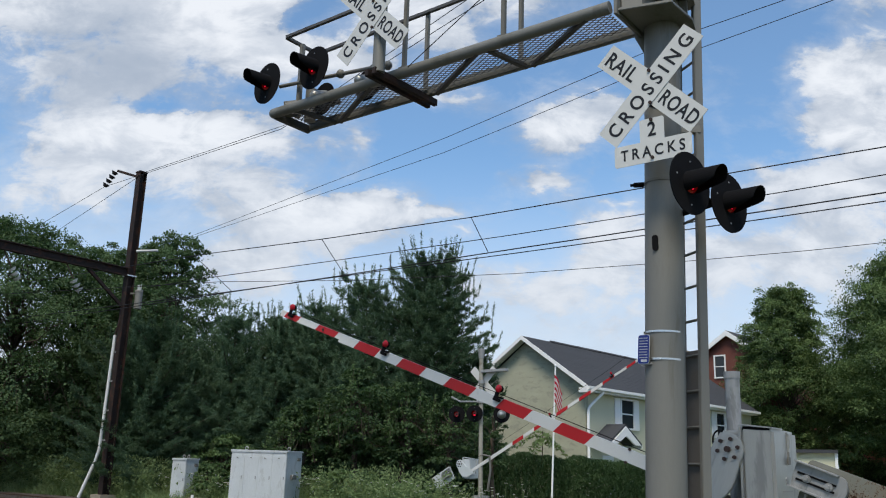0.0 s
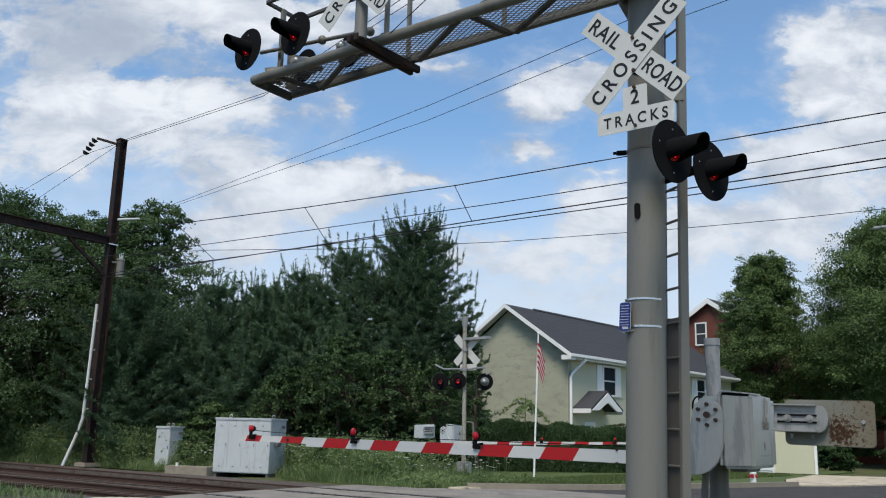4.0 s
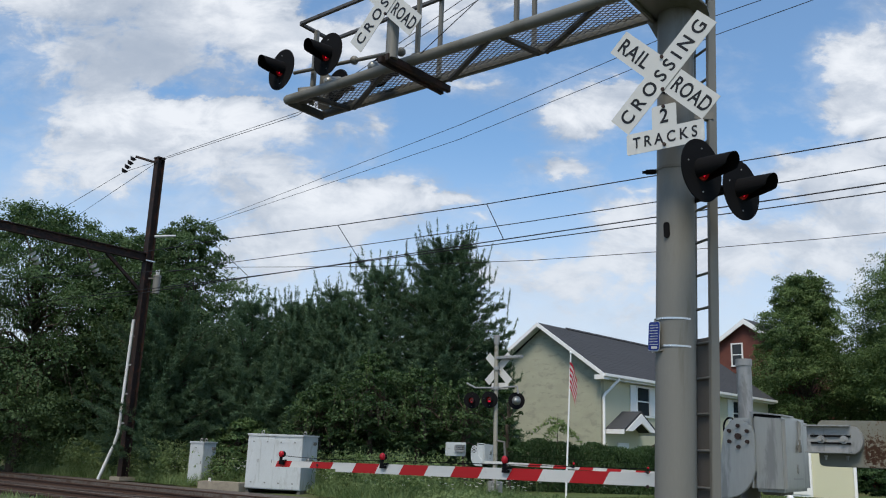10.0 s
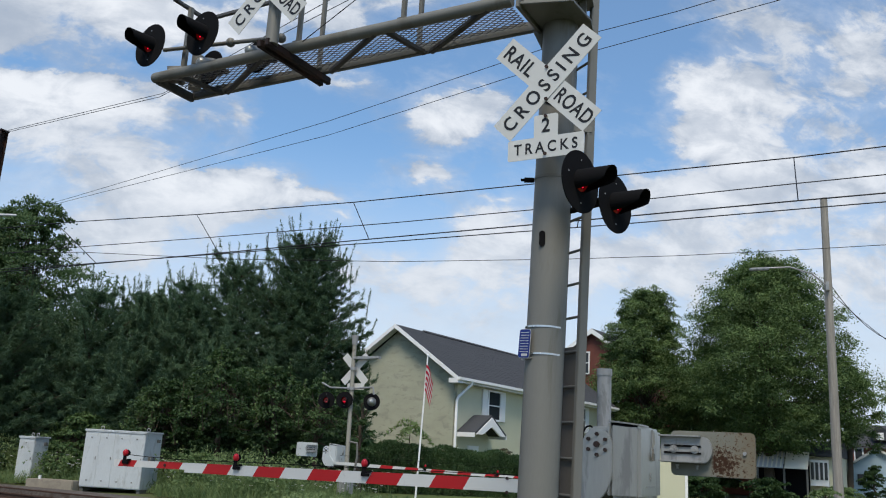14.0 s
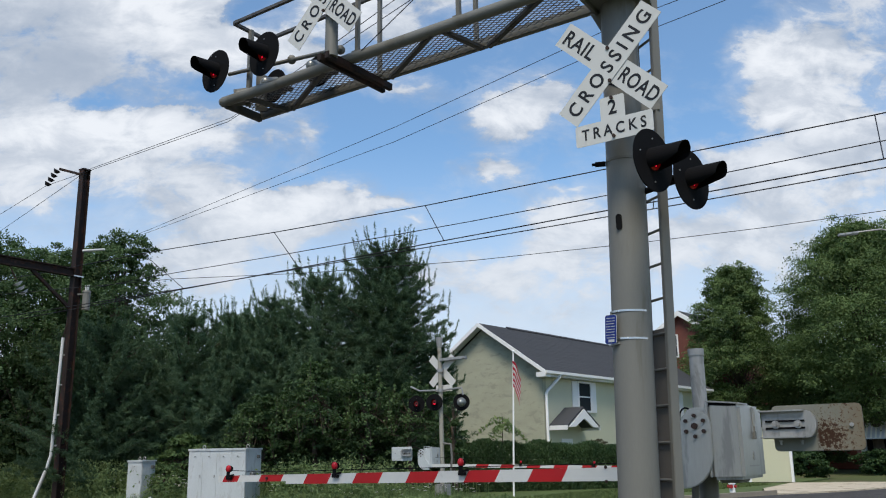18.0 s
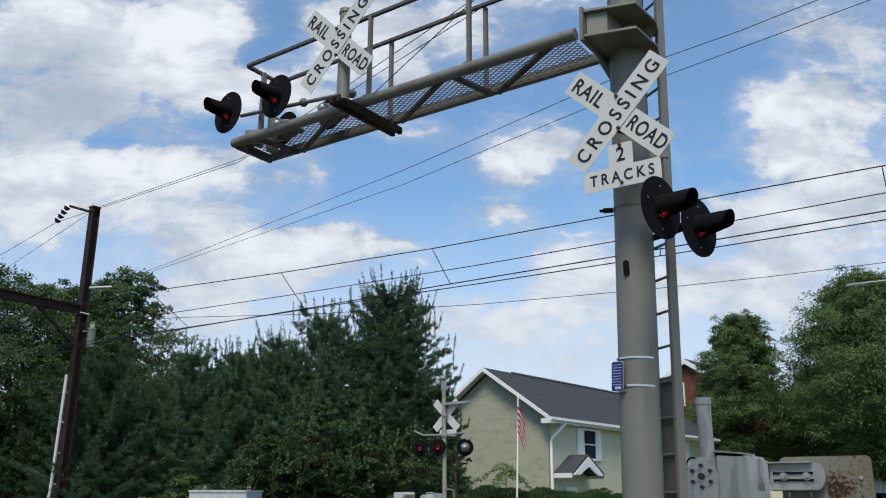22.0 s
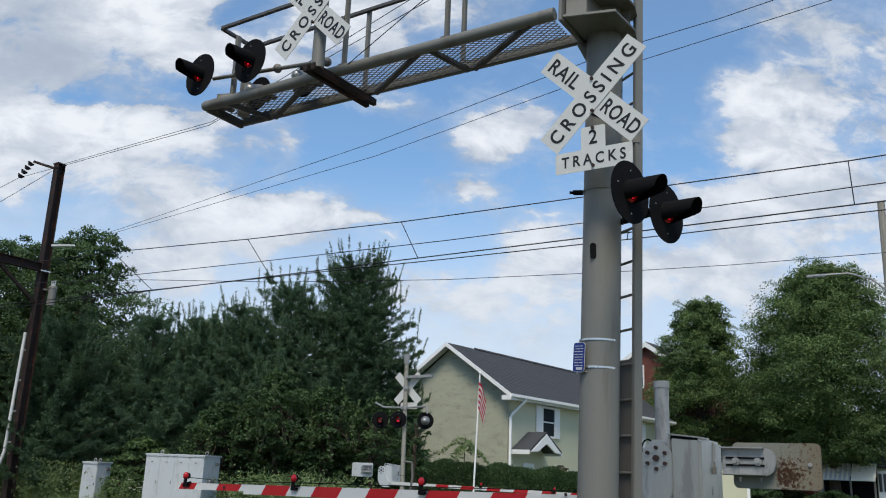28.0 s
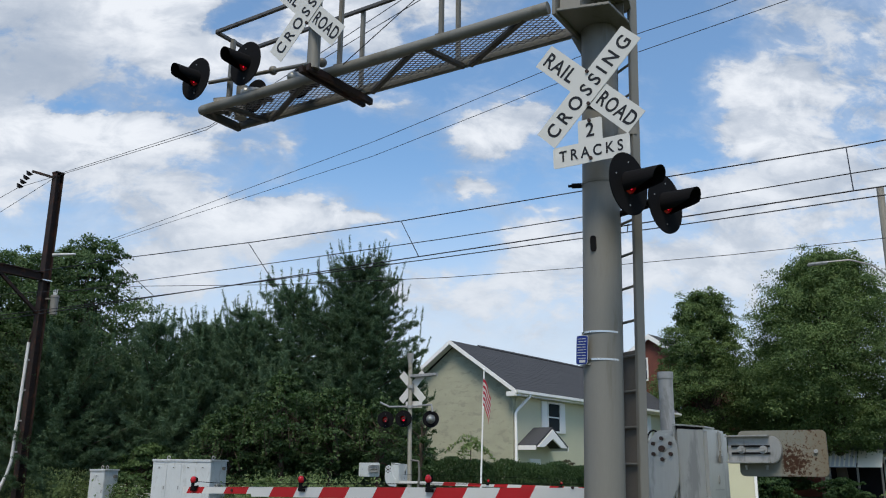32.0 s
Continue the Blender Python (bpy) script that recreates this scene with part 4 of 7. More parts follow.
        loop = [Vector((px - 0.105 - 0.055 * math.sin(radians(a)), py - 0.1, 1.69 + 0.085 * math.cos(radians(a)))) for a in range(-40, 181, 20)]
        part("loop_cable", Geo().tube(loop + [Vector((px - 0.125, py - 0.1, 1.5))], 0.008, 8), BLACK, g, "black cable loop", smooth=True)
    if own_mast:
        part("pedestal", Geo().cyl((px + 0.06 * s, py + 0.2, 0.05), (px + 0.05 * s, py + 0.18, 1.22), 0.085, 0.08, 24), GREY_DARK, g, "dull dark metal pedestal", smooth=True)
        part("conduit", Geo().tube([at(-0.1, 0.02, 1.25), at(-0.13, 0.02, 0.9), at(-0.1, 0.05, 0.4), at(-0.08, 0.1, 0.0)], 0.03, 10), GREY_DARK, g, "grey flexible conduit", smooth=True)
    if own_mast:
        part("footing", Geo().box((px + 0.08 * s, py + 0.22, 0.05), (0.5, 0.5, 0.16)), CONCRETE, g, bevel=0.02)
    # the turning side plate carries arm and counterweight
    def turn(p):
        return Vector((px + s * p[0], py + p[1], p[2] + dz))
    plate_pts = []
    for k in range(13):
        a = radians(180 * k / 12)
        plate_pts.append((-0.0 + 0.13 * math.cos(a), 1.62 + 0.13 * math.sin(a)))
    for k in range(9):
        a = radians(90 * k / 8)
        plate_pts.append((-0.13 + 0.26 * (1 - math.cos(a)), 1.4 - 0.28 * math.sin(a)) )
    plate_pts += [(0.3, 1.12), (0.3, 1.3), (0.16, 1.45)]
    arm = part("gate_arm", Geo().prism([turn((x, -0.205, z)) for x, z in plate_pts], (0, 0.04, 0)), case, g, "cast side plate and striped arm, lowered across the road", pivot=hub, bevel=0.006)
    for k in range(6):
        a = radians(60 * k + 30)
        c = turn((0.085 * math.cos(a), -0.205, 1.62 + 0.085 * math.sin(a)))
        part("bolt", Geo().cyl(c, c + Vector((0, -0.02, 0)), 0.017, n=6), BOLT, arm)
    c = turn((0, -0.205, 1.62))
    part("hub_bolt", Geo().cyl(c, c + Vector((0, -0.028, 0)), 0.026, n=8), BOLT, arm)
    # tapering striped boards
    A, B = 0.18, arm_len
    slope = -0.0139

    def board(u):
        f = (u - A) / (B - A)
        h = (0.059 - 0.009 * f if u < joint else 0.037) * (1.0 if own_mast else 0.8)
        return 1.302 - 0.019 * f + slope * u * 0.85 - h, h
    joint = 0.81 * arm_len
    ty = -0.12

    def quad(u0, u1, lean0, lean1, name, material):
        if u0 < joint - 0.001 and u1 > joint + 0.001:
            quad(u0, joint - 0.0005, lean0, 0, name, material)
            quad(joint + 0.0005, u1, 0, lean1, name, material)
            return
        (z0, h0), (z1, h1) = board(u0), board(u1)
        pts = [turn((u0 - lean0 * h0, ty, z0 - h0)), turn((u1 - lean1 * h1, ty, z1 - h1)), turn((u1 + lean1 * h1, ty, z1 + h1)), turn((u0 + lean0 * h0, ty, z0 + h0))]
        part(name, Geo().prism(pts, (0, 0.035, 0)), material, arm)
    cuts = [B, B - 0.25 * stripe, B - 0.98 * stripe]
    while cuts[-1] - stripe > A + plain:
        cuts.append(cuts[-1] - stripe)
    cuts.append(A)
    lean = 0.6 * s
    for k in range(len(cuts) - 1):
        quad(cuts[k + 1], cuts[k], 0 if k == len(cuts) - 2 else lean, 0 if k == 0 else lean, "stripe", ARM_RED if k % 2 == 1 and k < len(cuts) - 2 else ARM_WHITE)
    for u in lamps:
        z, h = board(u)
        top = z + h
        lamp = part("arm_lamp", Geo().ball(turn((u, ty - 0.012, top + 0.078)), 0.033, 14, 1.3), RED_LENS, arm, "red warning lamp on the arm", smooth=True)
        part("lamp_rim", Geo().cyl(turn((u - 0.004, ty + 0.012, top + 0.078)), turn((u + 0.004, ty + 0.03, top + 0.078)), 0.037, 0.03, 14).cyl(turn((u, ty - 0.012, top + 0.026)), turn((u, ty - 0.012, top + 0.046)), 0.016, 0.024, 10), BLACK, lamp, smooth=True)
        part("lamp_bracket", Geo().beam(turn((u, ty - 0.02, top - 0.045)), turn((u, ty - 0.012, top + 0.04)), 0.028, 0.036, (1, 0, 0)).box(turn((u - 0.02, ty - 0.018, top - 0.03)), (0.085, 0.03, 0.03)).beam(turn((u - 0.09, ty - 0.012, top + 0.008)), turn((u + 0.02, ty - 0.02, top - 0.012)), 0.03, 0.02), BLACK, arm, bevel=0.004)
    z, h = board(B - 2.2 * stripe)
    part("splice_bolt", Geo().cyl(turn((B - 2.3 * stripe, ty, z)), turn((B - 2.3 * stripe, ty - 0.012, z)), 0.016, n=8), BOLT, arm)
    for dz in (-0.03, 0.03):
        z, h = board(0.85)
        part("splice_bolt", Geo().cyl(turn((0.85, ty, z + dz)), turn((0.85, ty - 0.012, z + dz)), 0.014, n=8), BOLT, arm)
    z, h = board(B - 0.9)
    part("arm_cable", Geo().tube([turn((B - 0.2, ty - 0.02, z + h + 0.02)), turn((B - 0.6, ty - 0.02, z + h + 0.008)), turn((B - 1.0, ty - 0.02, z + h + 0.004)), turn((B - 1.9, ty - 0.01, board(B - 1.9)[0] + board(B - 1.9)[1] + 0.004)), turn((0.5, ty - 0.01, board(0.5)[0] + board(0.5)[1] + 0.003))], 0.004, 6), BLACK, arm)
    # counterweight
    outline = []
    for cx, cz, a0 in ((-1.2, 1.735, 90), (-1.2, 1.455, 180), (-0.61, 1.455, 270), (-0.61, 1.735, 0)):
        for k in range(5):
            a = radians(a0 + 22.5 * k)
            outline.append((cx + 0.04 * math.cos(a), 0.0, cz + 0.04 * math.sin(a)))
    grow = 1.0 if own_mast else 1.2
    outline = [(-0.57 + near_weight + (x + 0.57) * grow, y, 1.555 - drop + (z - 1.595) * grow) for x, y, z in outline]
    cw = part("counterweight", Geo().prism([turn(p) for p in outline], (0, 0.035, 0)), weight, g, "grey steel counterweight plate eaten by rust" if own_mast else "pale counterweight plate", pivot=hub, bevel=0.004)
    chan = [(-0.5, 1.51), (-0.5, 1.725)] + [(-0.84 - 0.075 * math.sin(radians(a)), 1.6175 + 0.1075 * math.cos(radians(a))) for a in range(0, 181, 20)]
    part("weight_arm", Geo().prism([turn((x, -0.06, z - 0.035 - drop)) for x, z in chan], (0, 0.055, 0)), GALV, cw, "galvanised channel with a rounded end", bevel=0.004)
    for zz in (1.69 - drop, 1.485 - drop):
        part("channel_lip", Geo().box(turn((-0.66, -0.075, zz)), (0.34, 0.06, 0.013)), GALV, cw, bevel=0.002)
    for zz in (1.61 - drop, 1.555 - drop):
        part("channel_slot", Geo().box(turn((-0.68, -0.064, zz)), (0.3, 0.012, 0.016)), BLACK, cw)
    for u in (-0.61, -0.78):
        c = turn((u, -0.06, 1.583 - drop))
        part("bolt", Geo().cyl(c, c + Vector((0, -0.016, 0)), 0.032, n=18).cyl(c + Vector((0, -0.016, 0)), c + Vector((0, -0.034, 0)), 0.017, n=6), GALV, cw)
    for u in (-0.63, -0.79):
        c = turn((u, -0.03, 1.462 - drop))
        part("hanging_bolt", Geo().cyl(c, c + Vector((0, 0, -0.035)), 0.009, n=8).cyl(c, c + Vector((0, 0, -0.012)), 0.016, n=6), GALV, cw)
    c = turn((-1.16, 0.0, 1.57 - drop))
    part("bolt", Geo().cyl(c, c + Vector((0, -0.014, 0)), 0.016, n=8), GALV, cw)
    for ob in (arm, cw):
        MOVERS.append((ob, Vector((0, 0, hub_z)), [(t, -s * a if s > 0 else a) for t, a in rows]))
    return g


make_gate(-2.5, 7.06, -1, 5.84, NEAR_ARM, 0.353, (5.66, 4.0, 2.37))
make_gate(-16.33, 22.3, 1, 6.74, FAR_ARM, 0.435, (5.83, 3.52), False, CABINET, CABINET, 1.46, -1, 0.06, 0.13, 1.5)


# ---------------------------------------------------------------- houses
def make_window(parent, P, R, y0, y1, z0, z1, x=0.0, shutters=0.0, sash=True):
    """A sash window in a wall that faces local +x."""
    def bx(xx, yy, zz, sx, sy, sz):
        return Geo().box(P(xx, yy, zz), (sx, sy, sz), R)
    ym, zm, w, h = (y0 + y1) / 2, (z0 + z1) / 2, y1 - y0, z1 - z0
    win = part("window", bx(x + 0.015, ym, zm, 0.05, w, h), GLASS, parent, "dark window pane")
    for yy in (y0, y1):
        part("window_frame", bx(x + 0.05, yy, zm, 0.08, 0.09, h + 0.1), TRIM, win, "white frame")
    for zz in (z0, z1):
        part("window_frame", bx(x + 0.05, ym, zz, 0.082, w + 0.09, 0.09), TRIM, win, "white frame")
    if sash:
        part("sash_bar", bx(x + 0.05, ym, zm, 0.05, w, 0.06), TRIM, win)
    if shutters:
        for yy in (y0 - 0.05 - shutters / 2, y1 + 0.05 + shutters / 2):
            sh = part("shutter", bx(x + 0.03, yy, zm, 0.06, shutters, h + 0.08), TRIM, parent, "white shutter", bevel=0.01)
            for k in range(9):
                part("shutter_slat", bx(x + 0.064, yy, z0 + h * (k + 0.5) / 9, 0.012, shutters - 0.1, 0.05), TRIM, sh)
    return win


def make_house():
    o = Vector((-18.8, 35.2, 0))
    h = thing("house", o, "two-storey pale green stucco house with dark shingle gable roof", "house")
    R = Matrix.Rotation(radians(-5.0), 3, "Z")

    def P(x, y, z):
        return o + R @ Vector((x, y, z))
    W, D, E, T = 7.15, 18.6, 5.05, 7.55
    front = [P(-W + 0.25, 0.25, 0), P(-0.25, 0.25, 0), P(-0.25, 0.25, E), P(-W / 2, 0.25, T - 0.1), P(-W + 0.25, 0.25, E)]
    part("gable_wall", Geo().prism(front, R @ Vector((0, 0.25, 0))), STUCCO, h, "weathered stained stucco gable")
    part("side_wall", Geo().prism([P(-0.25, 0.5, 0), P(-0.25, D, 0), P(-0.25, D, E), P(-0.25, 0.5, E)], R @ Vector((-0.2, 0, 0))), SIDING, h, "cream siding wall")
    part("back_wall", Geo().prism([P(-W + 0.25, 0.5, 0), P(-W + 0.25, D, 0), P(-W + 0.25, D, E), P(-W + 0.25, 0.5, E)], R @ Vector((0.2, 0, 0))), SIDING, h)
    part("end_wall", Geo().prism([P(-W + 0.25, D, 0), P(-0.25, D, 0), P(-0.25, D, E), P(-W / 2, D, T - 0.1), P(-W + 0.25, D, E)], R @ Vector((0, -0.2, 0))), SIDING, h)
    for k in range(40):
        z = 0.1 + k * 0.125
        part("siding_board", Geo().prism([P(-0.25, 0.5, z), P(-0.25, D, z), P(-0.25, D, z + 0.12), P(-0.25, 0.5, z + 0.12)], R @ Vector((0.012, 0, 0.0))), SIDING, h)
    for x in (0.2, -W - 0.2):
        roof = part("roof", Geo().prism([P(-W / 2, -0.2, T), P(-W / 2, D + 0.2, T), P(x, D + 0.2, E - 0.05), P(x, -0.2, E - 0.05)], (0, 0, 0.1)), ROOF, h, "dark grey shingle roof")
        part("bargeboard", Geo().prism([P(-W / 2, -0.26, T + 0.11), P(x, -0.26, E + 0.06), P(x, -0.26, E - 0.13), P(-W / 2, -0.26, T - 0.09)], R @ Vector((0, 0.055, 0))), TRIM, h, "white bargeboard")
        part("soffit", Geo().prism([P(-W / 2, -0.2, T - 0.03), P(-W / 2, 0.25, T - 0.03), P(x, 0.25, E - 0.08), P(x, -0.2, E - 0.08)], (0, 0, 0.025)), TRIM, h)
    part("ridge_cap", Geo().prism([P(-W / 2 - 0.12, 2.2, T + 0.07), P(-W / 2 + 0.12, 2.2, T + 0.07), P(-W / 2, 2.2, T + 0.17)], R @ Vector((0, D - 2.4, 0))), ROOF, h)
    part("gutter", Geo().prism([P(0.18, -0.22, E - 0.16), P(0.32, -0.22, E - 0.1), P(0.32, -0.22, E + 0.03), P(0.18, -0.22, E + 0.03)], R @ Vector((0, D + 0.4, 0))), TRIM, h, "white gutter", bevel=0.01)
    part("eave_return", Geo().box(P(-0.02, -0.03, E - 0.14), (0.5, 0.45, 0.22), R), TRIM, h, "boxed white eave end", bevel=0.01)
    pipe = Geo().tube([P(0.24, 1.0, E - 0.08), P(0.22, 1.0, E - 0.22), P(0.16, 0.95, E - 0.3), P(-0.12, 0.42, E - 0.85), P(-0.15, 0.36, E - 1.0), P(-0.15, 0.36, 0.0)], 0.07, 10)
    part("downpipe", pipe, TRIM, h, "white downpipe", smooth=True)
    part("fascia", Geo().prism([P(0.17, -0.2, E - 0.2), P(0.17, D, E - 0.2), P(-0.25, D, E - 0.2), P(-0.25, -0.2, E - 0.2)], (0, 0, 0.05)), TRIM, h)
    for y0, y1 in ((3.25, 4.45), (8.0, 9.1), (13.6, 14.7)):
        make_window(h, P, R, y0, y1, 3.35, 4.75, -0.22, 0.48)
    for y0, y1 in ((7.6, 9.0), (13.6, 14.7)):
        make_window(h, P, R, y0, y1, 1.0, 2.3, -0.22, 0.0)
    # porch roof over the door
    yc, hw, out = 2.04, 1.35, 0.78
    porch = part("porch_roof", Geo().prism([P(-0.25, yc - hw - 0.1, 2.55), P(out, yc - hw - 0.1, 2.55), P(out, yc, 3.4), P(-0.25, yc, 3.4)], (0, 0, 0.09)).prism([P(-0.25, yc + hw + 0.1, 2.55), P(out, yc + hw + 0.1, 2.55), P(out, yc, 3.4), P(-0.25, yc, 3.4)], (0, 0, 0.09)), ROOF, h, "small dark shingle porch roof")
    part("pediment", Geo().prism([P(out - 0.05, yc - hw, 2.55), P(out - 0.05, yc - hw * 0.6, 2.55), P(out - 0.05, yc, 2.95), P(out - 0.05, yc + hw * 0.6, 2.55), P(out - 0.05, yc + hw, 2.55), P(out - 0.05, yc, 3.38)], R @ Vector((0.08, 0, 0))), TRIM, porch, "white pediment")
    for s in (-1, 1):
        part("eave_board", Geo().prism([P(-0.25, yc + s * (hw + 0.1), 2.42), P(out, yc + s * (hw + 0.1), 2.42), P(out, yc + s * (hw + 0.1), 2.62), P(-0.25, yc + s * (hw + 0.1), 2.62)], R @ Vector((0, 0.05 * s, 0))), TRIM, porch)
    part("door", Geo().box(P(-0.2, yc, 1.02), (0.08, 0.95, 2.05), R), TRIM, h, "white front door", bevel=0.01)
    chim = Geo().box(P(-W / 2, 17.0, T + 0.5), (0.55, 0.55, 1.6), R)
    part("chimney", chim, CONCRETE, h, "grey chimney", bevel=0.01)
    # shingle courses on the slope that faces the road
    for k in range(26):
        f0, f1 = k / 26, (k + 1) / 26
        xa, xb = -W / 2 + (W / 2 + 0.2) * f0, -W / 2 + (W / 2 + 0.2) * f1
        za, zb = T + 0.1 - (T - E + 0.05) * f0, T + 0.1 - (T - E + 0.05) * f1
        part("shingle_course", Geo().prism([P(xa, -0.2, za + 0.004), P(xb, -0.2, zb + 0.009), P(xb, D + 0.2, zb + 0.009), P(xa, D + 0.2, za + 0.004)], (0, 0, -0.015)), ROOF, roof)
    return h


make_house()


def make_brick_house(o, turn, w, d, e, t, label, windows):
    h = thing("house", o, label, "house")
    o = Vector(o)
    R = Matrix.Rotation(radians(turn), 3, "Z")

    def P(x, y, z):
        return o + R @ Vector((x, y, z))

    def F(x, y, z):
        return P(y, -x, z)
    part("wall", Geo().prism([P(-w / 2, 0, 0), P(w / 2, 0, 0), P(w / 2, 0, e), P(0, 0, t), P(-w / 2, 0, e)], R @ Vector((0, d, 0))), BRICK, h, "red brick walls")
    for s in (-1, 1):
        part("roof", Geo().prism([P(0, -0.35, t), P(0, d + 0.3, t), P(s * (w / 2 + 0.3), d + 0.3, e - 0.2), P(s * (w / 2 + 0.3), -0.35, e - 0.2)], (0, 0, 0.18)), ROOF, h, "dark shingle roof")
        part("bargeboard", Geo().prism([P(0, -0.42, t + 0.16), P(s * (w / 2 + 0.3), -0.42, e - 0.04), P(s * (w / 2 + 0.3), -0.42, e - 0.36), P(0, -0.42, t - 0.2)], R @ Vector((0, 0.07, 0))), TRIM, h, "white bargeboard")
    R2 = R @ Matrix.Rotation(radians(-90), 3, "Z")
    for x, z, ww, hh in windows:
        make_window(h, F, R2, x - ww / 2, x + ww / 2, z - hh / 2, z + hh / 2, 0.0, 0.0)
    return h


make_brick_house((-20.7, 60.0, 0), -8, 6.4, 10, 8.9, 11.0, "red brick house with a steep white-trimmed gable", ((-0.72, 8.7, 0.8, 1.55), (1.6, 5.3, 0.9, 1.6), (-1.6, 5.3, 0.9, 1.6)))
make_brick_house((-14.0, 66.0, 0), -8, 6.0, 9, 6.2, 8.2, "red brick house half hidden behind the maples", ((-1.6, 4.8, 0.9, 1.7), (0.1, 4.8, 0.9, 1.7), (1.7, 4.8, 0.9, 1.7)))

garage = thing("garage", (-10.8, 39.0, 0.05), "low cream garage with a white door", "garage")
part("wall", Geo().prism([(-12.35, 39.0, 0.05), (-9.25, 39.0, 0.05), (-10.7, 43.4, 0.05), (-13.8, 43.4, 0.05)], (0, 0, 2.3)), SIDING, garage, "cream wall")
dr = part("garage_door", Geo().box((-11.6, 38.96, 1.0), (1.35, 0.08, 1.9)), TRIM, garage, "white door")
for k in range(4):
    part("door_panel", Geo().box((-11.6, 38.9, 0.32 + 0.46 * k), (1.2, 0.03, 0.38)), TRIM, dr, bevel=0.01)
part("corner_board", Geo().box((-9.22, 38.98, 1.2), (0.1, 0.1, 2.3)), TRIM, garage)
part("roof", Geo().prism([(-12.5, 38.8, 2.35), (-9.1, 38.8, 2.35), (-10.6, 43.6, 2.35), (-14.0, 43.6, 2.35)], (0, 0, 0.14)), ROOF, garage)

bung = thing("house", (-6.1, 56.2, 0), "low house with a grey awning, coloured pale at its sunlit end, over its dark porch", "house")
part("wall", Geo().box((-6.9, 60.2, 1.35), (5.0, 6.0, 2.7)), SIDING, bung)
part("roof", Geo().prism([(-9.6, 56.7, 2.72), (-4.3, 56.7, 2.72), (-4.3, 63.6, 2.72), (-9.6, 63.6, 2.72)], (0, 0, 0.1)).prism([(-9.6, 56.7, 2.82), (-9.6, 63.6, 2.82), (-9.6, 60.2, 3.7)], (5.3, 0, 0)), ROOF, bung, "low dark roof")
# solid black box in place of the porch's shade
part("porch_void", Geo().box((-7.6, 57.1, 1.1), (2.9, 0.3, 2.1)), BLACK, bung, "black box standing in for the shade of the porch")
# paler cloth puts sunlight into the awning's right end; also its stripes
AWN = mat("awning_fabric", (0.82, 0.79, 0.68), 0.8, 0, 0.1, 20, 2, 0.05)
AWN_GREY = mat("awning_grey", (0.55, 0.56, 0.57), 0.8, 0, 0.1, 20, 2, 0.05)
for x0, x1, cloth, name in ((-8.9, -7.4, AWN_GREY, "grey striped awning"), (-7.33, -6.05, AWN, "awning end coloured pale as sunlit")):
    aw = part("awning", Geo().prism([(x0, 55.4, 1.9), (x1, 55.4, 1.9), (x1, 56.6, 2.86), (x0, 56.6, 2.86)], (0, 0, 0.05)), cloth, bung, name)
    for k in range(6):
        x = x0 + (x1 - x0) * (k + 0.25) / 6
        part("awning_stripe", Geo().prism([(x, 55.39, 1.952), (x + 0.1, 55.39, 1.952), (x + 0.1, 56.6, 2.914), (x, 56.6, 2.914)], (0, 0, 0.01)), AWN, aw)
for x in (-8.85, -7.36, -6.1):
    part("porch_post", Geo().box((x, 55.55, 1.0), (0.1, 0.1, 2.0)), GREY_DARK, bung)
part("porch_window", Geo().box((-5.55, 56.9, 1.75), (1.0, 0.5, 1.5)), TRIM, bung, "white porch windows")
for k in range(4):
    part("pane", Geo().box((-5.92 + 0.25 * k, 56.63, 1.85), (0.16, 0.05, 1.0)), GLASS, bung)

BLUE_SIDING = mat("blue_siding", (0.4, 0.52, 0.6), 0.7, 0, 0.1, 20, 2, 0.05)
bl = thing("house", (-2.7, 64.0, 0), "pale blue gabled house with white trim", "house")
part("wall", Geo().prism([(-4.4, 64.0, 0), (-1.0, 64.0, 0), (-1.0, 64.0, 2.3), (-2.7, 64.0, 3.5), (-4.4, 64.0, 2.3)], (0, 6.0, 0)), BLUE_SIDING, bl, "pale blue siding")
for s in (-1, 1):
    part("roof", Geo().prism([(-2.7, 63.8, 3.55), (-2.7, 70.2, 3.55), (-2.7 + s * 1.95, 70.2, 2.2), (-2.7 + s * 1.95, 63.8, 2.2)], (0, 0, 0.1)), ROOF, bl)
    part("bargeboard", Geo().prism([(-2.7, 63.74, 3.65), (-2.7 + s * 1.98, 63.74, 2.28), (-2.7 + s * 1.98, 63.74, 2.12), (-2.7, 63.74, 3.48)], (0, 0.06, 0)), TRIM, bl, "white bargeboard")
part("window", Geo().box((-3.7, 63.97, 1.5), (0.5, 0.06, 0.7)), GLASS, bl, "small dark window")

rb = thing("house", (-4.2, 78.0, 0), "red brick house with a dark hipped roof and a white dormer", "house")
part("wall", Geo().box((-3.0, 81.0, 2.1), (5.4, 6.0, 4.2)), BRICK, rb, "red brick wall")
part("roof", Geo().prism([(-5.9, 77.7, 4.0), (-0.2, 77.7, 4.0), (-0.5, 79.6, 5.8), (-5.3, 79.6, 5.8)], (0, 0.3, 0.1)), ROOF, rb, "dark shingle roof")
part("dormer", Geo().box((-3.0, 78.6, 5.0), (1.0, 1.6, 0.8)).prism([(-3.6, 77.75, 5.4), (-2.4, 77.75, 5.4), (-3.0, 77.75, 5.8)], (0, 1.8, 0)), ROOF, rb, "gabled dormer")
part("dormer_window", Geo().box((-3.0, 77.77, 4.95), (0.55, 0.06, 0.55)), TRIM, rb, "white dormer window")
part("window", Geo().box((-4.6, 77.96, 3.4), (0.7, 0.08, 1.2)), TRIM, rb, "white framed window")
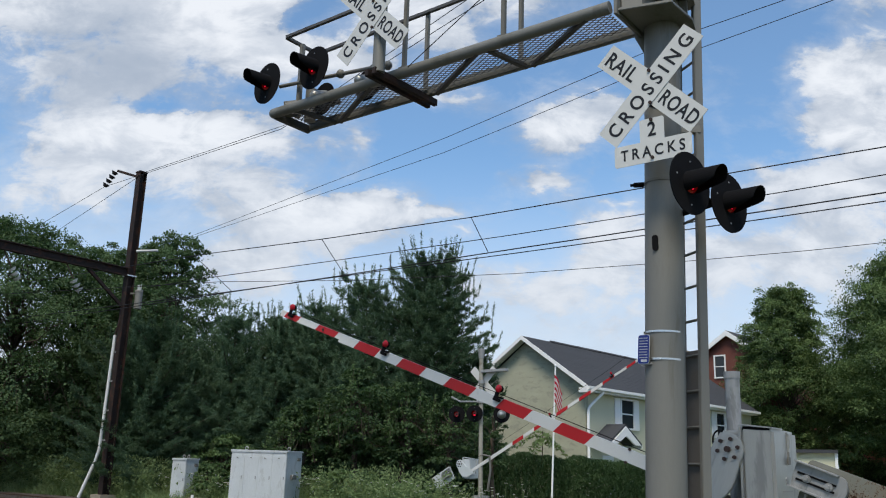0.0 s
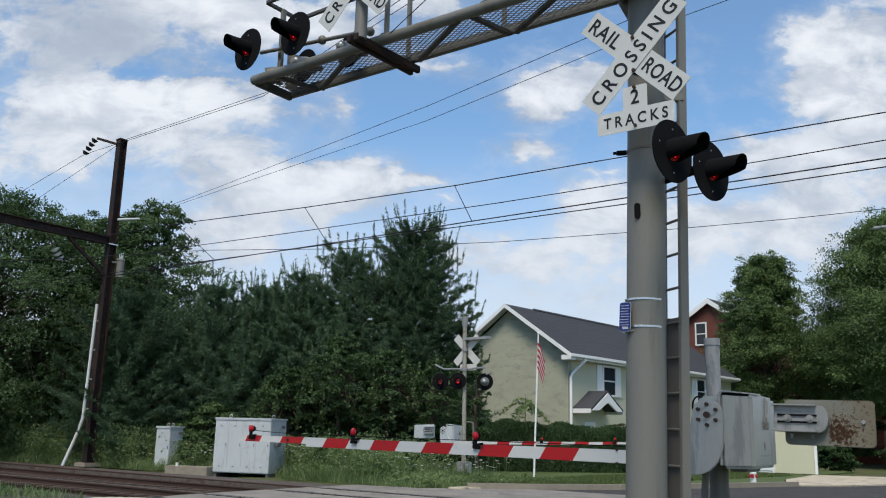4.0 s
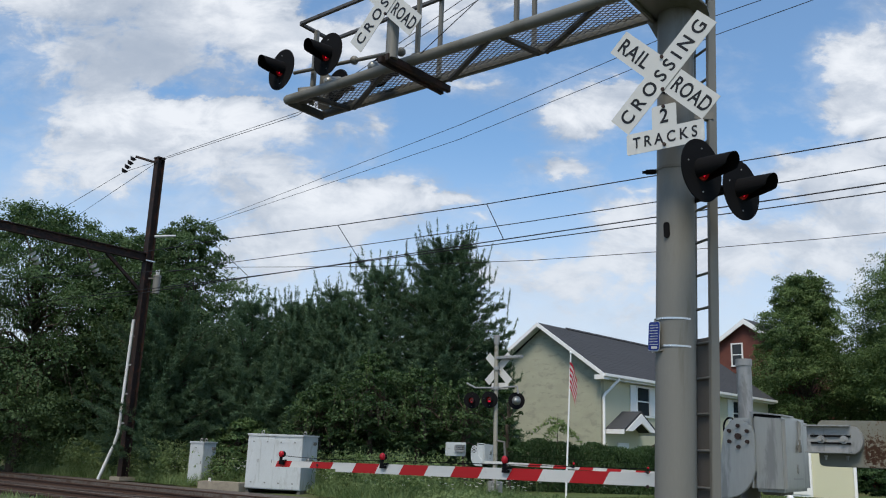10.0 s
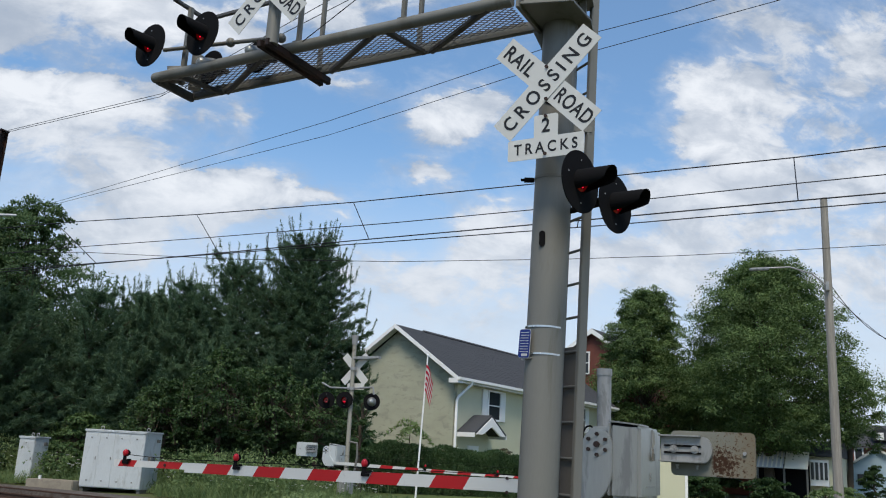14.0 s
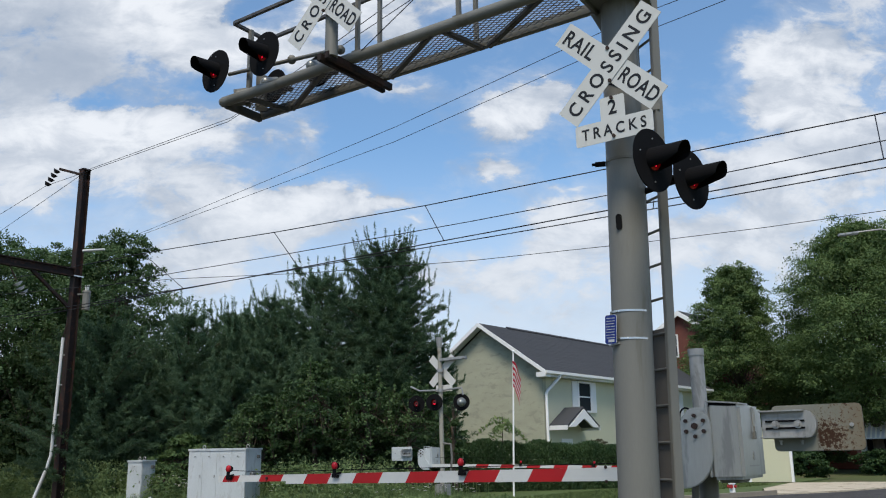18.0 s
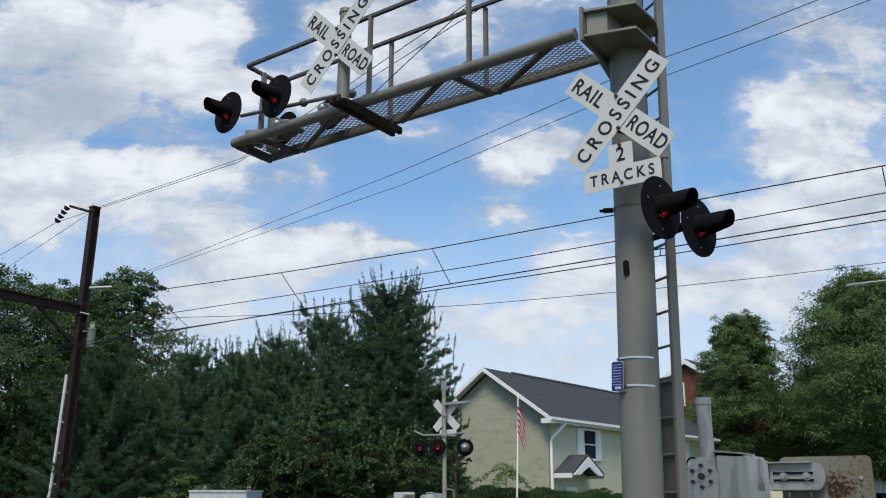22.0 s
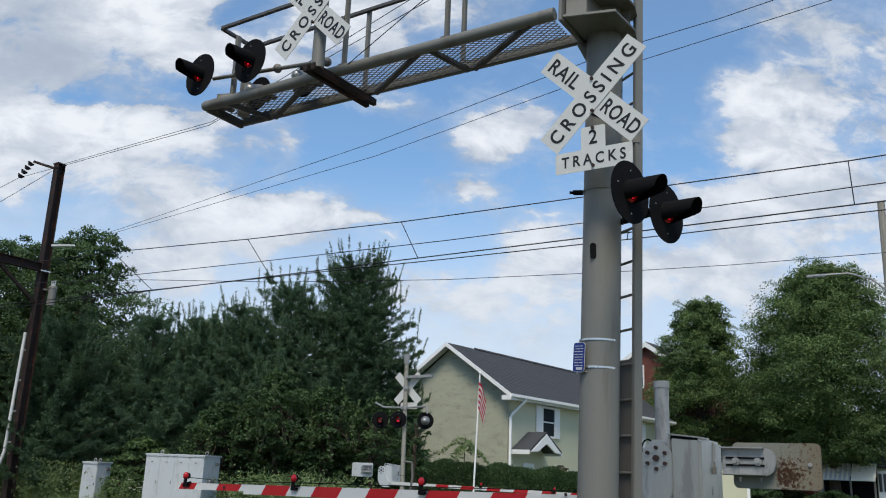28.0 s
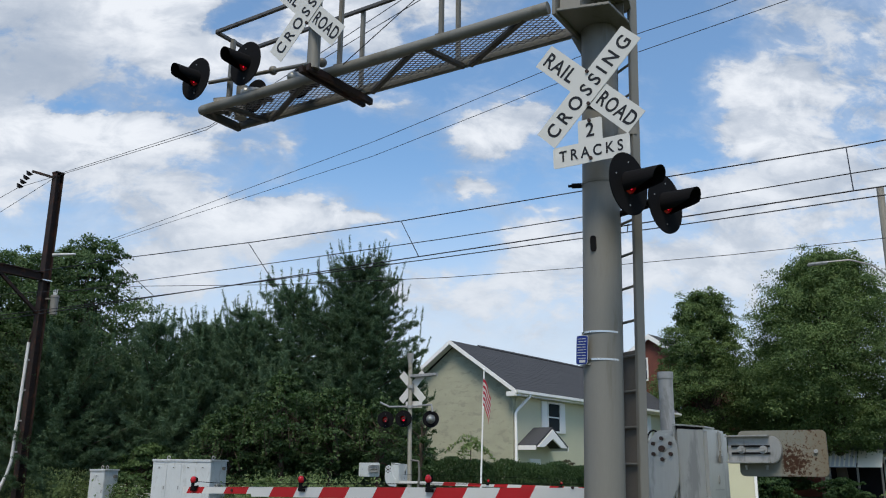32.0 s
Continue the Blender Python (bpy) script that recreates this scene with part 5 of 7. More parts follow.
part("pane", Geo().box((-4.6, 77.9, 3.4), (0.5, 0.06, 1.0)), GLASS, rb)


# ---------------------------------------------------------------- overhead line
def make_catenary_pole(x, y, label, full=True):
    c = thing("catenary_pole", (x, y, 0), label, "catenary pole")
    sec = Geo()
    for dy in (-0.13, 0.13):
        sec.box((x, y + dy, 5.75), (0.26, 0.025, 11.5))
    sec.box((x, y, 5.75), (0.02, 0.24, 11.5))
    part("column", sec, STEEL, c, "rusty brown steel H column")
    part("base_plate", Geo().box((x, y, 0.06), (0.6, 0.6, 0.12)), CONCRETE, c)
    part("cap", Geo().box((x, y, 11.52), (0.3, 0.32, 0.05)), STEEL, c)
    return c


CAT = make_catenary_pole(-27.2, 16.75, "dark rusty steel catenary pole beside the tracks")
make_catenary_pole(-27.0, 4.9, "dark rusty steel catenary pole on the near side of the tracks")
beam = thing("catenary_beam", (-27.1, 10.8, 7.6), "dark steel beam spanning the tracks between two poles", "catenary beam")
part("beam", Geo().beam((-27.18, 16.62, 7.62), (-27.0, 5.05, 7.62), 0.2, 0.03).beam((-27.18, 16.62, 7.88), (-27.0, 5.05, 7.88), 0.2, 0.03).beam((-27.18, 16.62, 7.75), (-27.0, 5.05, 7.75), 0.03, 0.24), STEEL, beam)
part("knee_brace", Geo().beam((-27.2, 16.6, 6.5), (-27.15, 15.1, 7.6), 0.1, 0.1), STEEL, beam)
part("top_arm", Geo().beam((-27.2, 16.7, 11.32), (-27.68, 16.05, 11.48), 0.06, 0.08), STEEL, CAT, "short arm near the top")
ins = Geo()
for k in range(4):
    p = Vector((-27.72, 16.0, 11.42)) + Vector((-0.06, -0.06, -0.16)) * k
    ins.cyl(p, p + Vector((-0.035, -0.035, -0.1)), 0.13, 0.06, 16)
part("insulator", ins, PORCELAIN, CAT, "string of dark insulator discs", smooth=True)
for yy in (14.3, 12.2, 9.0):
    part("hanger", Geo().cyl((-27.1, yy, 7.62), (-27.0, yy + 0.25, 7.1), 0.02, n=6), BOLT, beam)
    for k in range(3):
        p = Vector((-27.0, yy + 0.27, 7.05)) + Vector((0.02, 0.1, -0.13)) * k
        part("insulator", Geo().cyl(p, p + Vector((0.01, 0.05, -0.07)), 0.15, 0.08, 14), PORCELAIN_PALE, beam, "pale insulator disc hanging from the beam", smooth=True)
tr = thing("line_transformer", (-26.85, 16.98, 6.4), "small grey can transformer with bushings on the pole", "transformer")
part("can", Geo().cyl((-26.85, 16.98, 6.45), (-26.85, 16.98, 7.05), 0.13, n=18).cyl((-26.85, 16.98, 7.05), (-26.85, 16.98, 7.12), 0.15, 0.13, 18), GREY, tr, smooth=True)
for dx in (-0.07, 0.0, 0.07):
    part("bushing", Geo().cyl((-26.85 + dx, 16.98, 7.1), (-26.85 + dx * 1.6, 16.98, 7.32), 0.025, 0.015, 8), PORCELAIN_PALE, tr, smooth=True)
part("bracket", Geo().beam((-27.1, 16.8, 7.0), (-26.9, 16.95, 7.0), 0.05, 0.05), GREY_DARK, tr)
part("strut_insulator", Geo().cyl((-27.1, 16.85, 8.55), (-26.55, 17.35, 8.62), 0.05, 0.04, 10), PORCELAIN_PALE, CAT, "pale rod insulator holding a wire", smooth=True)
part("column_band", Geo().box((-27.2, 16.75, 7.62), (0.34, 0.36, 0.04)), BRIGHT, CAT, "thin steel band")
cond = thing("white_conduit", (-27.65, 16.6, 0), "long white cable conduit strapped to the dark pole", "conduit")
part("pipe", Geo().tube([(-27.42, 16.6, 5.5), (-27.5, 16.58, 1.6), (-27.62, 16.55, 1.2), (-27.95, 16.3, 0.0)], 0.056, 12), PALE_PIPE, cond, smooth=True)
for z in (1.9, 2.9, 3.9, 4.9):
    part("strap", Geo().box((-27.4, 16.62, z), (0.3, 0.06, 0.05)), GALV, cond)
part("cable_end", Geo().tube([(-27.42, 16.6, 5.5), (-27.3, 16.6, 5.85), (-27.25, 16.62, 6.2)], 0.03, 8), BOLT, cond)


def wire(label, pts, r, sag=0.0, group="overhead wires"):
    """A line through the points, hanging a little between them."""
    pts = [Vector(p) for p in pts]
    run = []
    for a, b in zip(pts, pts[1:]):
        n = max(4, int((b - a).length / 6))
        for k in range(n):
            f = k / n
            run.append(a + (b - a) * f - Vector((0, 0, sag * 4 * f * (1 - f))))
    run.append(pts[-1])
    return thing("overhead_wire", tuple(run[0]), label, "wire", group, geo=Geo().tube(run, r, 5), material=WIRE)


def along(pts, far_l=-130.0, far_r=110.0):
    """The line through the points, drawn out level to both sides."""
    pts = [Vector(p) for p in pts]
    a, b = (pts[1] - pts[0]) / (pts[1].x - pts[0].x), (pts[-1] - pts[-2]) / (pts[-1].x - pts[-2].x)
    a.z = b.z = 0.0
    return [pts[0] + a * (far_l - pts[0].x)] + pts + [pts[-1] + b * (far_r - pts[-1].x)]


wire("dark messenger wire above the far track", along([(-22.53, 16.57, 7.84), (-17.66, 16.86, 7.73), (-12.55, 17.16, 7.69), (-4.36, 17.63, 7.8), (-2.03, 17.77, 7.83), (-0.37, 17.86, 7.89)]), 0.014)
wire("dark auxiliary wire above the far track", along([(-26.03, 19.37, 7.95), (-20.17, 19.44, 7.86), (-12.74, 19.54, 7.8), (-5.53, 19.63, 7.83), (-2.26, 19.67, 7.88), (-0.42, 19.7, 7.9)]), 0.013)
wire("dark contact wire above the far track", along([(-21.58, 16.09, 6.3), (-15.9, 16.04, 6.3), (-11.19, 16.0, 6.32), (-4.87, 15.95, 6.33), (-1.79, 15.92, 6.34), (-0.38, 15.91, 6.34)]), 0.014)
wire("second dark contact wire beside the first", along([(-20.8, 15.49, 6.15), (-17.27, 15.68, 6.18), (-14.11, 15.85, 6.21), (-10.48, 16.04, 6.23), (-4.98, 16.34, 6.29), (-1.98, 16.5, 6.35), (-0.4, 16.59, 6.38)]), 0.012)
wire("thin grey telephone wire", along([(-19.65, 14.91, 6.3), (-15.64, 16.06, 6.13), (-11.25, 17.32, 6.08), (-7.24, 18.47, 6.16), (-4.75, 19.18, 6.25), (-2.34, 19.88, 6.39), (-0.53, 20.4, 6.51)]), 0.008)
wire("thin high transmission wire", [(-130, 39, 11), (-30.6, 22.15, 11.0), (-14.9, 19.0, 11), (-6.3, 16.85, 11), (-4.15, 16.6, 11.0), (90, -2, 11)], 0.009)
wire("thin high transmission wire beside another", [(-130, 38.5, 11), (-30.9, 22.4, 11.0), (-15.76, 20.0, 11), (-6.5, 17.7, 11), (-3.3, 17.15, 11.0), (90, 1, 11)], 0.009)
wire("thin wire running to the top of the catenary pole", [(-27.2, 16.75, 11.5), (-18.3, 15.6, 11.0), (-6.0, 11.6, 10.9), (30, -3, 11.5)], 0.009)
wire("thin wire tied to the insulators of the catenary pole", [(-27.95, 15.8, 10.85), (-27.2, 16.6, 11.35), (-18.3, 15.5, 10.85), (-6.0, 12.0, 10.9), (30, -1, 11.5)], 0.009)
wire("thin wire leaving the insulators along the track", [(-27.95, 15.8, 10.85), (-35.1, 16.35, 10.0), (-50, 16.7, 9.5), (-80, 16.4, 10.8)], 0.009)
wire("thin wire leaving the pole along the track", [(-27.2, 16.6, 11.3), (-34.8, 16.9, 9.7), (-50, 17.1, 9.0), (-80, 16.8, 10.4)], 0.009)
for a, b in (((-12.55, 17.16, 7.69), (-11.19, 16.0, 6.32)),
             ((-17.7, 16.86, 7.73), (-15.9, 16.04, 6.3)),
             ((-23.26, 16.53, 7.85), (-20.58, 16.08, 6.3)),
             ((-2.03, 17.77, 7.83), (-1.79, 15.92, 6.34)),
             ((-17.28, 19.48, 7.81), (-14.11, 15.85, 6.21)),
             ((-6.01, 15.96, 6.35), (-6.15, 16.28, 6.29))):
    wire("dark dropper wire between two line wires", [a, b], 0.011, group="dropper wires")


# ---------------------------------------------------------------- line-side cabinets
def make_cabinet(corner, turn, w, d, h, doors, label, legs=0.12):
    o = Vector(corner)
    c = thing("signal_cabinet", o, label, "cabinet")
    R = Matrix.Rotation(radians(turn), 3, "Z")

    def P(x, y, z):
        return o + R @ Vector((x, y, z))

    def bx(x, y, z, sx, sy, sz):
        return Geo().box(P(x, y, z), (sx, sy, sz), R)
    part("body", bx(w / 2, d / 2, legs + h / 2, w, d, h), CABINET, c, bevel=0.015)
    part("roof", bx(w / 2, d / 2, legs + h + 0.02, w + 0.06, d + 0.06, 0.05), CABINET, c, bevel=0.012)
    for x in (0.06, w - 0.06):
        part("leg", bx(x, d / 2, legs / 2 - 0.05, 0.1, d * 0.9, legs + 0.1), GREY_DARK, c)
    for k in range(doors):
        a, b = w * k / doors + 0.005, w * (k + 1) / doors - 0.005
        dr = part("door", bx((a + b) / 2, -0.004, legs + h / 2 - 0.01, b - a, 0.012, h - 0.07), CABINET, c, bevel=0.003)
        part("door_handle", bx(b - 0.06, -0.018, legs + h * 0.52, 0.022, 0.02, 0.09), GALV, dr)
        for z in (0.12, 0.88):
            part("vent", bx((a + b) / 2 - 0.02, -0.014, legs + h * z, 0.1, 0.01, 0.06), CABINET, dr, bevel=0.003)
            part("vent_slot", bx((a + b) / 2 - 0.02, -0.0195, legs + h * z, 0.05, 0.004, 0.03), GREY_DARK, dr)
    for x in (0.2, w - 0.2):
        part("lifting_eye", Geo().tube([P(x + 0.05 * math.cos(q * 0.524), d / 2, legs + h + 0.1 + 0.05 * math.sin(q * 0.524)) for q in range(13)], 0.012, 6), GALV, c, smooth=True)
    if doors > 1:
        part("hinge_block", bx(w + 0.04, d * 0.42, legs + h * 0.54, 0.09, 0.3, 0.13), GREY_DARK, c, "dark lock housing on the side", bevel=0.012)
        part("lock_cap", Geo().cyl(P(w + 0.08, d * 0.3, legs + h * 0.56), P(w + 0.11, d * 0.3, legs + h * 0.56), 0.06, n=14), GALV, c, "round lock cap", smooth=True)
    part("lock_box", bx(w + 0.03, d * 0.75, legs + h * 0.87, 0.06, 0.14, 0.1), GREY_DARK, c, "dark hinge block", bevel=0.01)
    part("rain_strip", bx(w / 2, -0.018, legs + h - 0.012, w + 0.03, 0.03, 0.025), CABINET, c, bevel=0.004)
    return c


make_cabinet((-21.64, 17.46, -0.07), 21.5, 1.86, 1.1, 1.6, 4, "large pale grey steel signal cabinet with four doors")
make_cabinet((-24.98, 17.76, -0.06), 10, 0.6, 0.6, 1.34, 1, "narrow pale grey steel signal cabinet in weeds", 0.06)
slab_t = thing("concrete_footing", (-23.2, 17.2, 0), "low weathered concrete footing between two cabinets", "footing")
part("block", Geo().box((-22.38, 17.24, 0.03), (1.5, 0.6, 0.34), Matrix.Rotation(radians(18), 3, "Z")), CONCRETE, slab_t, bevel=0.02)
part("stub_pipe", Geo().cyl((-22.72, 16.96, -0.1), (-22.72, 16.96, 0.3), 0.045, n=12), PALE_PIPE, slab_t, "white stub of pipe", smooth=True)


# ---------------------------------------------------------------- far signal
def make_far_signal():
    x, y = -15.62, 22.25
    f = thing("signal_mast", (x, y, 0), "galvanised crossing signal mast beyond the tracks", "signal mast")
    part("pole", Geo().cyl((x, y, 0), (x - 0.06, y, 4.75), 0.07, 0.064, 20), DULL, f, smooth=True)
    part("bell", Geo().cyl((x - 0.06, y, 4.75), (x - 0.06, y, 5.05), 0.085, 0.11, 16), GALV, f, "bell on the mast top", smooth=True)
    part("base", Geo().box((x, y, 0.28), (0.4, 0.36, 0.52)), GALV, f, "cast junction base", bevel=0.03)
    part("base_door", Geo().box((x + 0.02, y - 0.19, 0.3), (0.28, 0.04, 0.36)), ALUM, f, bevel=0.01)
    part("footing", Geo().box((x, y, 0.0), (0.8, 0.7, 0.12)), CONCRETE, f)
    part("side_arm", Geo().beam((x - 0.05, y, 4.33), (x + 0.9, y + 0.05, 4.35), 0.14, 0.09), GALV, f, bevel=0.01)
    part("cable_arm", Geo().tube([(x - 1.2, y, 3.55), (x - 0.85, y, 3.4), (x, y, 3.38), (x + 0.75, y, 3.42), (x + 0.8, y, 3.2)], 0.03, 8), GALV, f, smooth=True)
    for z in (3.38, 4.0):
        part("collar", Geo().cyl((x - 0.04, y, z - 0.05), (x - 0.04, y, z + 0.05), 0.1, n=18), GALV, f, smooth=True)
    hook = Geo().tube([(x + 0.1, y - 0.1, 1.75), (x + 0.38, y - 0.1, 1.72), (x + 0.42, y - 0.1, 1.3), (x + 0.3, y - 0.05, 0.7)], 0.035, 8)
    part("cable", hook, GREY_DARK, f, smooth=True)


make_far_signal()
make_crossbuck((-15.66, 22.36, 4.0), 180.0, 0.0, tracks=False, scale=1.0, blank=True)
plq = thing("tracks_plaque", (-15.6, 22.36, 3.45), "back of a white plaque below the crossbuck", "sign")
part("plate", Geo().box((-15.6, 22.36, 3.45), (0.62, 0.01, 0.2)), SIGN_WHITE, plq)
make_signal((-16.49, 22.1, 2.99), 32.0, True, 0.26)
make_signal((-15.74, 22.02, 3.0), 30.0, True, 0.26, strong=True)
make_signal((-14.98, 22.4, 2.99), 205.0, False, 0.26, True)


# ---------------------------------------------------------------- signs and poles near the road
blue = thing("emergency_sign", (-2.6, 5.5, 2.3), "small blue emergency notice strapped to the mast", "sign")
bm_ = Matrix.Translation((-2.59, 5.46, 2.28)) @ pose(0, 0, 0, 90, 0, -24) @ pose(0, 0, 0, 0, 0, -4)
part("plate", plate(bm_, 0.115, 0.205, 0.004, 0.018), SIGN_BLUE, blue)
part("border", plate(bm_ @ pose(0, 0, -0.002), 0.121, 0.211, 0.002, 0.02), SIGN_WHITE, blue)
for k in range(8):
    for a, b in (((-0.045, -0.004), (0.004, 0.042)), ((-0.04, 0.012), (0.02, 0.045)), ((-0.046, 0.04),))[k % 3]:
        part("text_bar", plate(bm_ @ pose((a + b) / 2, 0.08 - 0.02 * k, 0.002), b - a, 0.0045, 0.002), SIGN_WHITE, blue)
part("text_bar", plate(bm_ @ pose(0.008, -0.082, 0.002), 0.06, 0.018, 0.002), SIGN_WHITE, blue)
part("clip", Geo().beam(bm_ @ Vector((-0.02, -0.115, -0.01)), bm_ @ Vector((0.06, -0.1, -0.03)), 0.02, 0.01), GALV, blue)


def make_utility_pole(x, y, h, r, label):
    u = thing("utility_pole", (x, y, 0), label, "utility pole")
    part("pole", Geo().cyl((x, y, -0.1), (x, y, h), r, r * 0.72, 16), TIMBER, u, "weathered timber", smooth=True)
    return u


lamp_pole = make_utility_pole(-2.7, 33.0, 11.5, 0.17, "weathered timber utility pole with a street lamp")
part("lamp_arm", Geo().tube([(-2.75, 32.9, 8.2), (-3.2, 32.7, 8.62), (-3.9, 32.5, 8.85), (-4.7, 32.3, 8.82)], 0.03, 8), GALV, lamp_pole, "curved steel lamp arm", smooth=True)
part("lamp_head", Geo().beam((-4.6, 32.33, 8.8), (-5.25, 32.15, 8.76), 0.2, 0.1), GALV, lamp_pole, "flat street lamp head", bevel=0.03)
part("crossbolt", Geo().box((-2.7, 32.8, 8.15), (0.1, 0.2, 0.3)), GALV, lamp_pole)
wire("service wire dropping from the street-lamp pole", [(-2.6, 33.0, 8.2), (-1.2, 34.5, 6.6), (3, 38, 5.2)], 0.014, 0.2, "service wires")
wire("service wire beside another", [(-2.6, 33.0, 7.9), (0.6, 36.0, 5.4), (4, 40, 5.0)], 0.012, 0.2, "service wires")
make_utility_pole(-14.9, 5.35, 11.0, 0.16, "weathered timber utility pole beside the road")
wire("wire beside the roadside pole", [(-15.1, 5.2, 10.5), (-16.5, 4.6, 3.0), (-17.0, 4.4, 0.0)], 0.015, 0.0, "guy wires")

# ---------------------------------------------------------------- flag, hydrant
fp = thing("flagpole", (-15.0, 25.6, 0), "slim white flagpole with a limp striped flag", "flagpole")
part("pole", Geo().cyl((-15.04, 25.55, 0), (-14.92, 25.62, 4.82), 0.035, 0.025, 12).ball((-14.92, 25.62, 4.84), 0.045, 10), TRIM, fp, smooth=True)
FLAG_RED = mat("flag_red", (0.33, 0.014, 0.03), 0.8, 0, 0.1, 30, 4, 0.1)
FLAG_WHITE = mat("flag_white", (0.44, 0.42, 0.41), 0.8, 0, 0.1, 30, 4, 0.1)
flag = thing("flag", (-14.8, 25.6, 4.5), "limp red and white striped flag hanging in folds", "flag")
for k in range(9):
    g = Geo()
    pts = []
    for j in range(9):
        f = j / 8
        x = -14.935 + 0.29 * f ** 0.7 * (1 - 0.035 * k)
        y = 25.58 + 0.05 * math.sin(6.5 * f + 0.35 * k) * f
        z = 4.52 - 0.1 * k - 0.66 * f ** 1.3
        pts.append((x, y, z, z - 0.098))
    for p, q in zip(pts, pts[1:]):
        g.prism([(p[0], p[1], p[3]), (q[0], q[1], q[3]), (q[0], q[1], q[2]), (p[0], p[1], p[2])], (0, 0.008, 0))
    part("stripe", g, FLAG_RED if k % 2 == 0 else FLAG_WHITE, flag)

HYD_RED = mat("hydrant_red", (0.3, 0.025, 0.025), 0.5, 0, 0.15, 30, 4, 0.1)
hx, hy, hz = -8.45, 27.71, 0.02
hyd = thing("fire_hydrant", (hx, hy, hz), "white fire hydrant with red caps on the grass", "fire hydrant")
part("barrel", Geo().cyl((hx, hy, hz), (hx, hy, hz + 0.36), 0.09, 0.085, 16).cyl((hx, hy, hz), (hx, hy, hz + 0.05), 0.12, n=16), TRIM, hyd, smooth=True)
part("bonnet", Geo().cyl((hx, hy, hz + 0.36), (hx, hy, hz + 0.39), 0.11, n=16).ball((hx, hy, hz + 0.39), 0.09, 12).cyl((hx, hy, hz + 0.46), (hx, hy, hz + 0.51), 0.02, n=6), TRIM, hyd, "white bonnet", smooth=True)
for s in (-1, 1):
    part("cap", Geo().cyl((hx, hy, hz + 0.29), (hx + 0.14 * s, hy, hz + 0.29), 0.05, n=12), HYD_RED, hyd, "red outlet cap", smooth=True)
part("front_cap", Geo().cyl((hx, hy, hz + 0.29), (hx, hy - 0.14, hz + 0.29), 0.06, n=12), HYD_RED, hyd, smooth=True)


# ---------------------------------------------------------------- plants
def leaf_faces(P, size, rng, aim=None, narrow=0.5, lie=None):
    """Rhombic leaves of about that size at the points P; aim: their mean direction, lie: the way their upper sides face."""
    n = len(P)
    d = rng.normal(size=(n, 3))
    if aim is not None:
        d = d * 0.75 + aim
    d /= np.linalg.norm(d, axis=1, keepdims=True)
    e = np.cross(d, rng.normal(size=(n, 3)) if lie is None else lie + rng.normal(size=(n, 3)) * 0.34)
    e /= np.linalg.norm(e, axis=1, keepdims=True) + 1e-9
    s = size * rng.uniform(0.6, 1.3, (n, 1))
    V = np.stack([P - d * s / 2, P + e * s * narrow / 2, P + d * s / 2, P - e * s * narrow / 2], 1).reshape(-1, 3)
    return V, np.arange(4 * n).reshape(-1, 4)


def limb(g, a, b, r0, r1, rng, bend=0.12, n=4, sides=7):
    a, b = np.array(a, float), np.array(b, float)
    L = np.linalg.norm(b - a)
    pts = [a + (b - a) * k / n + (rng.normal(size=3) * bend * L * 0.35 if 0 < k < n else 0) for k in range(n + 1)]
    for k in range(n):
        ra, rb = r0 + (r1 - r0) * k / n, r0 + (r1 - r0) * (k + 1) / n
        g.cyl(pts[k], pts[k + 1], ra, rb, sides, False)
    return pts


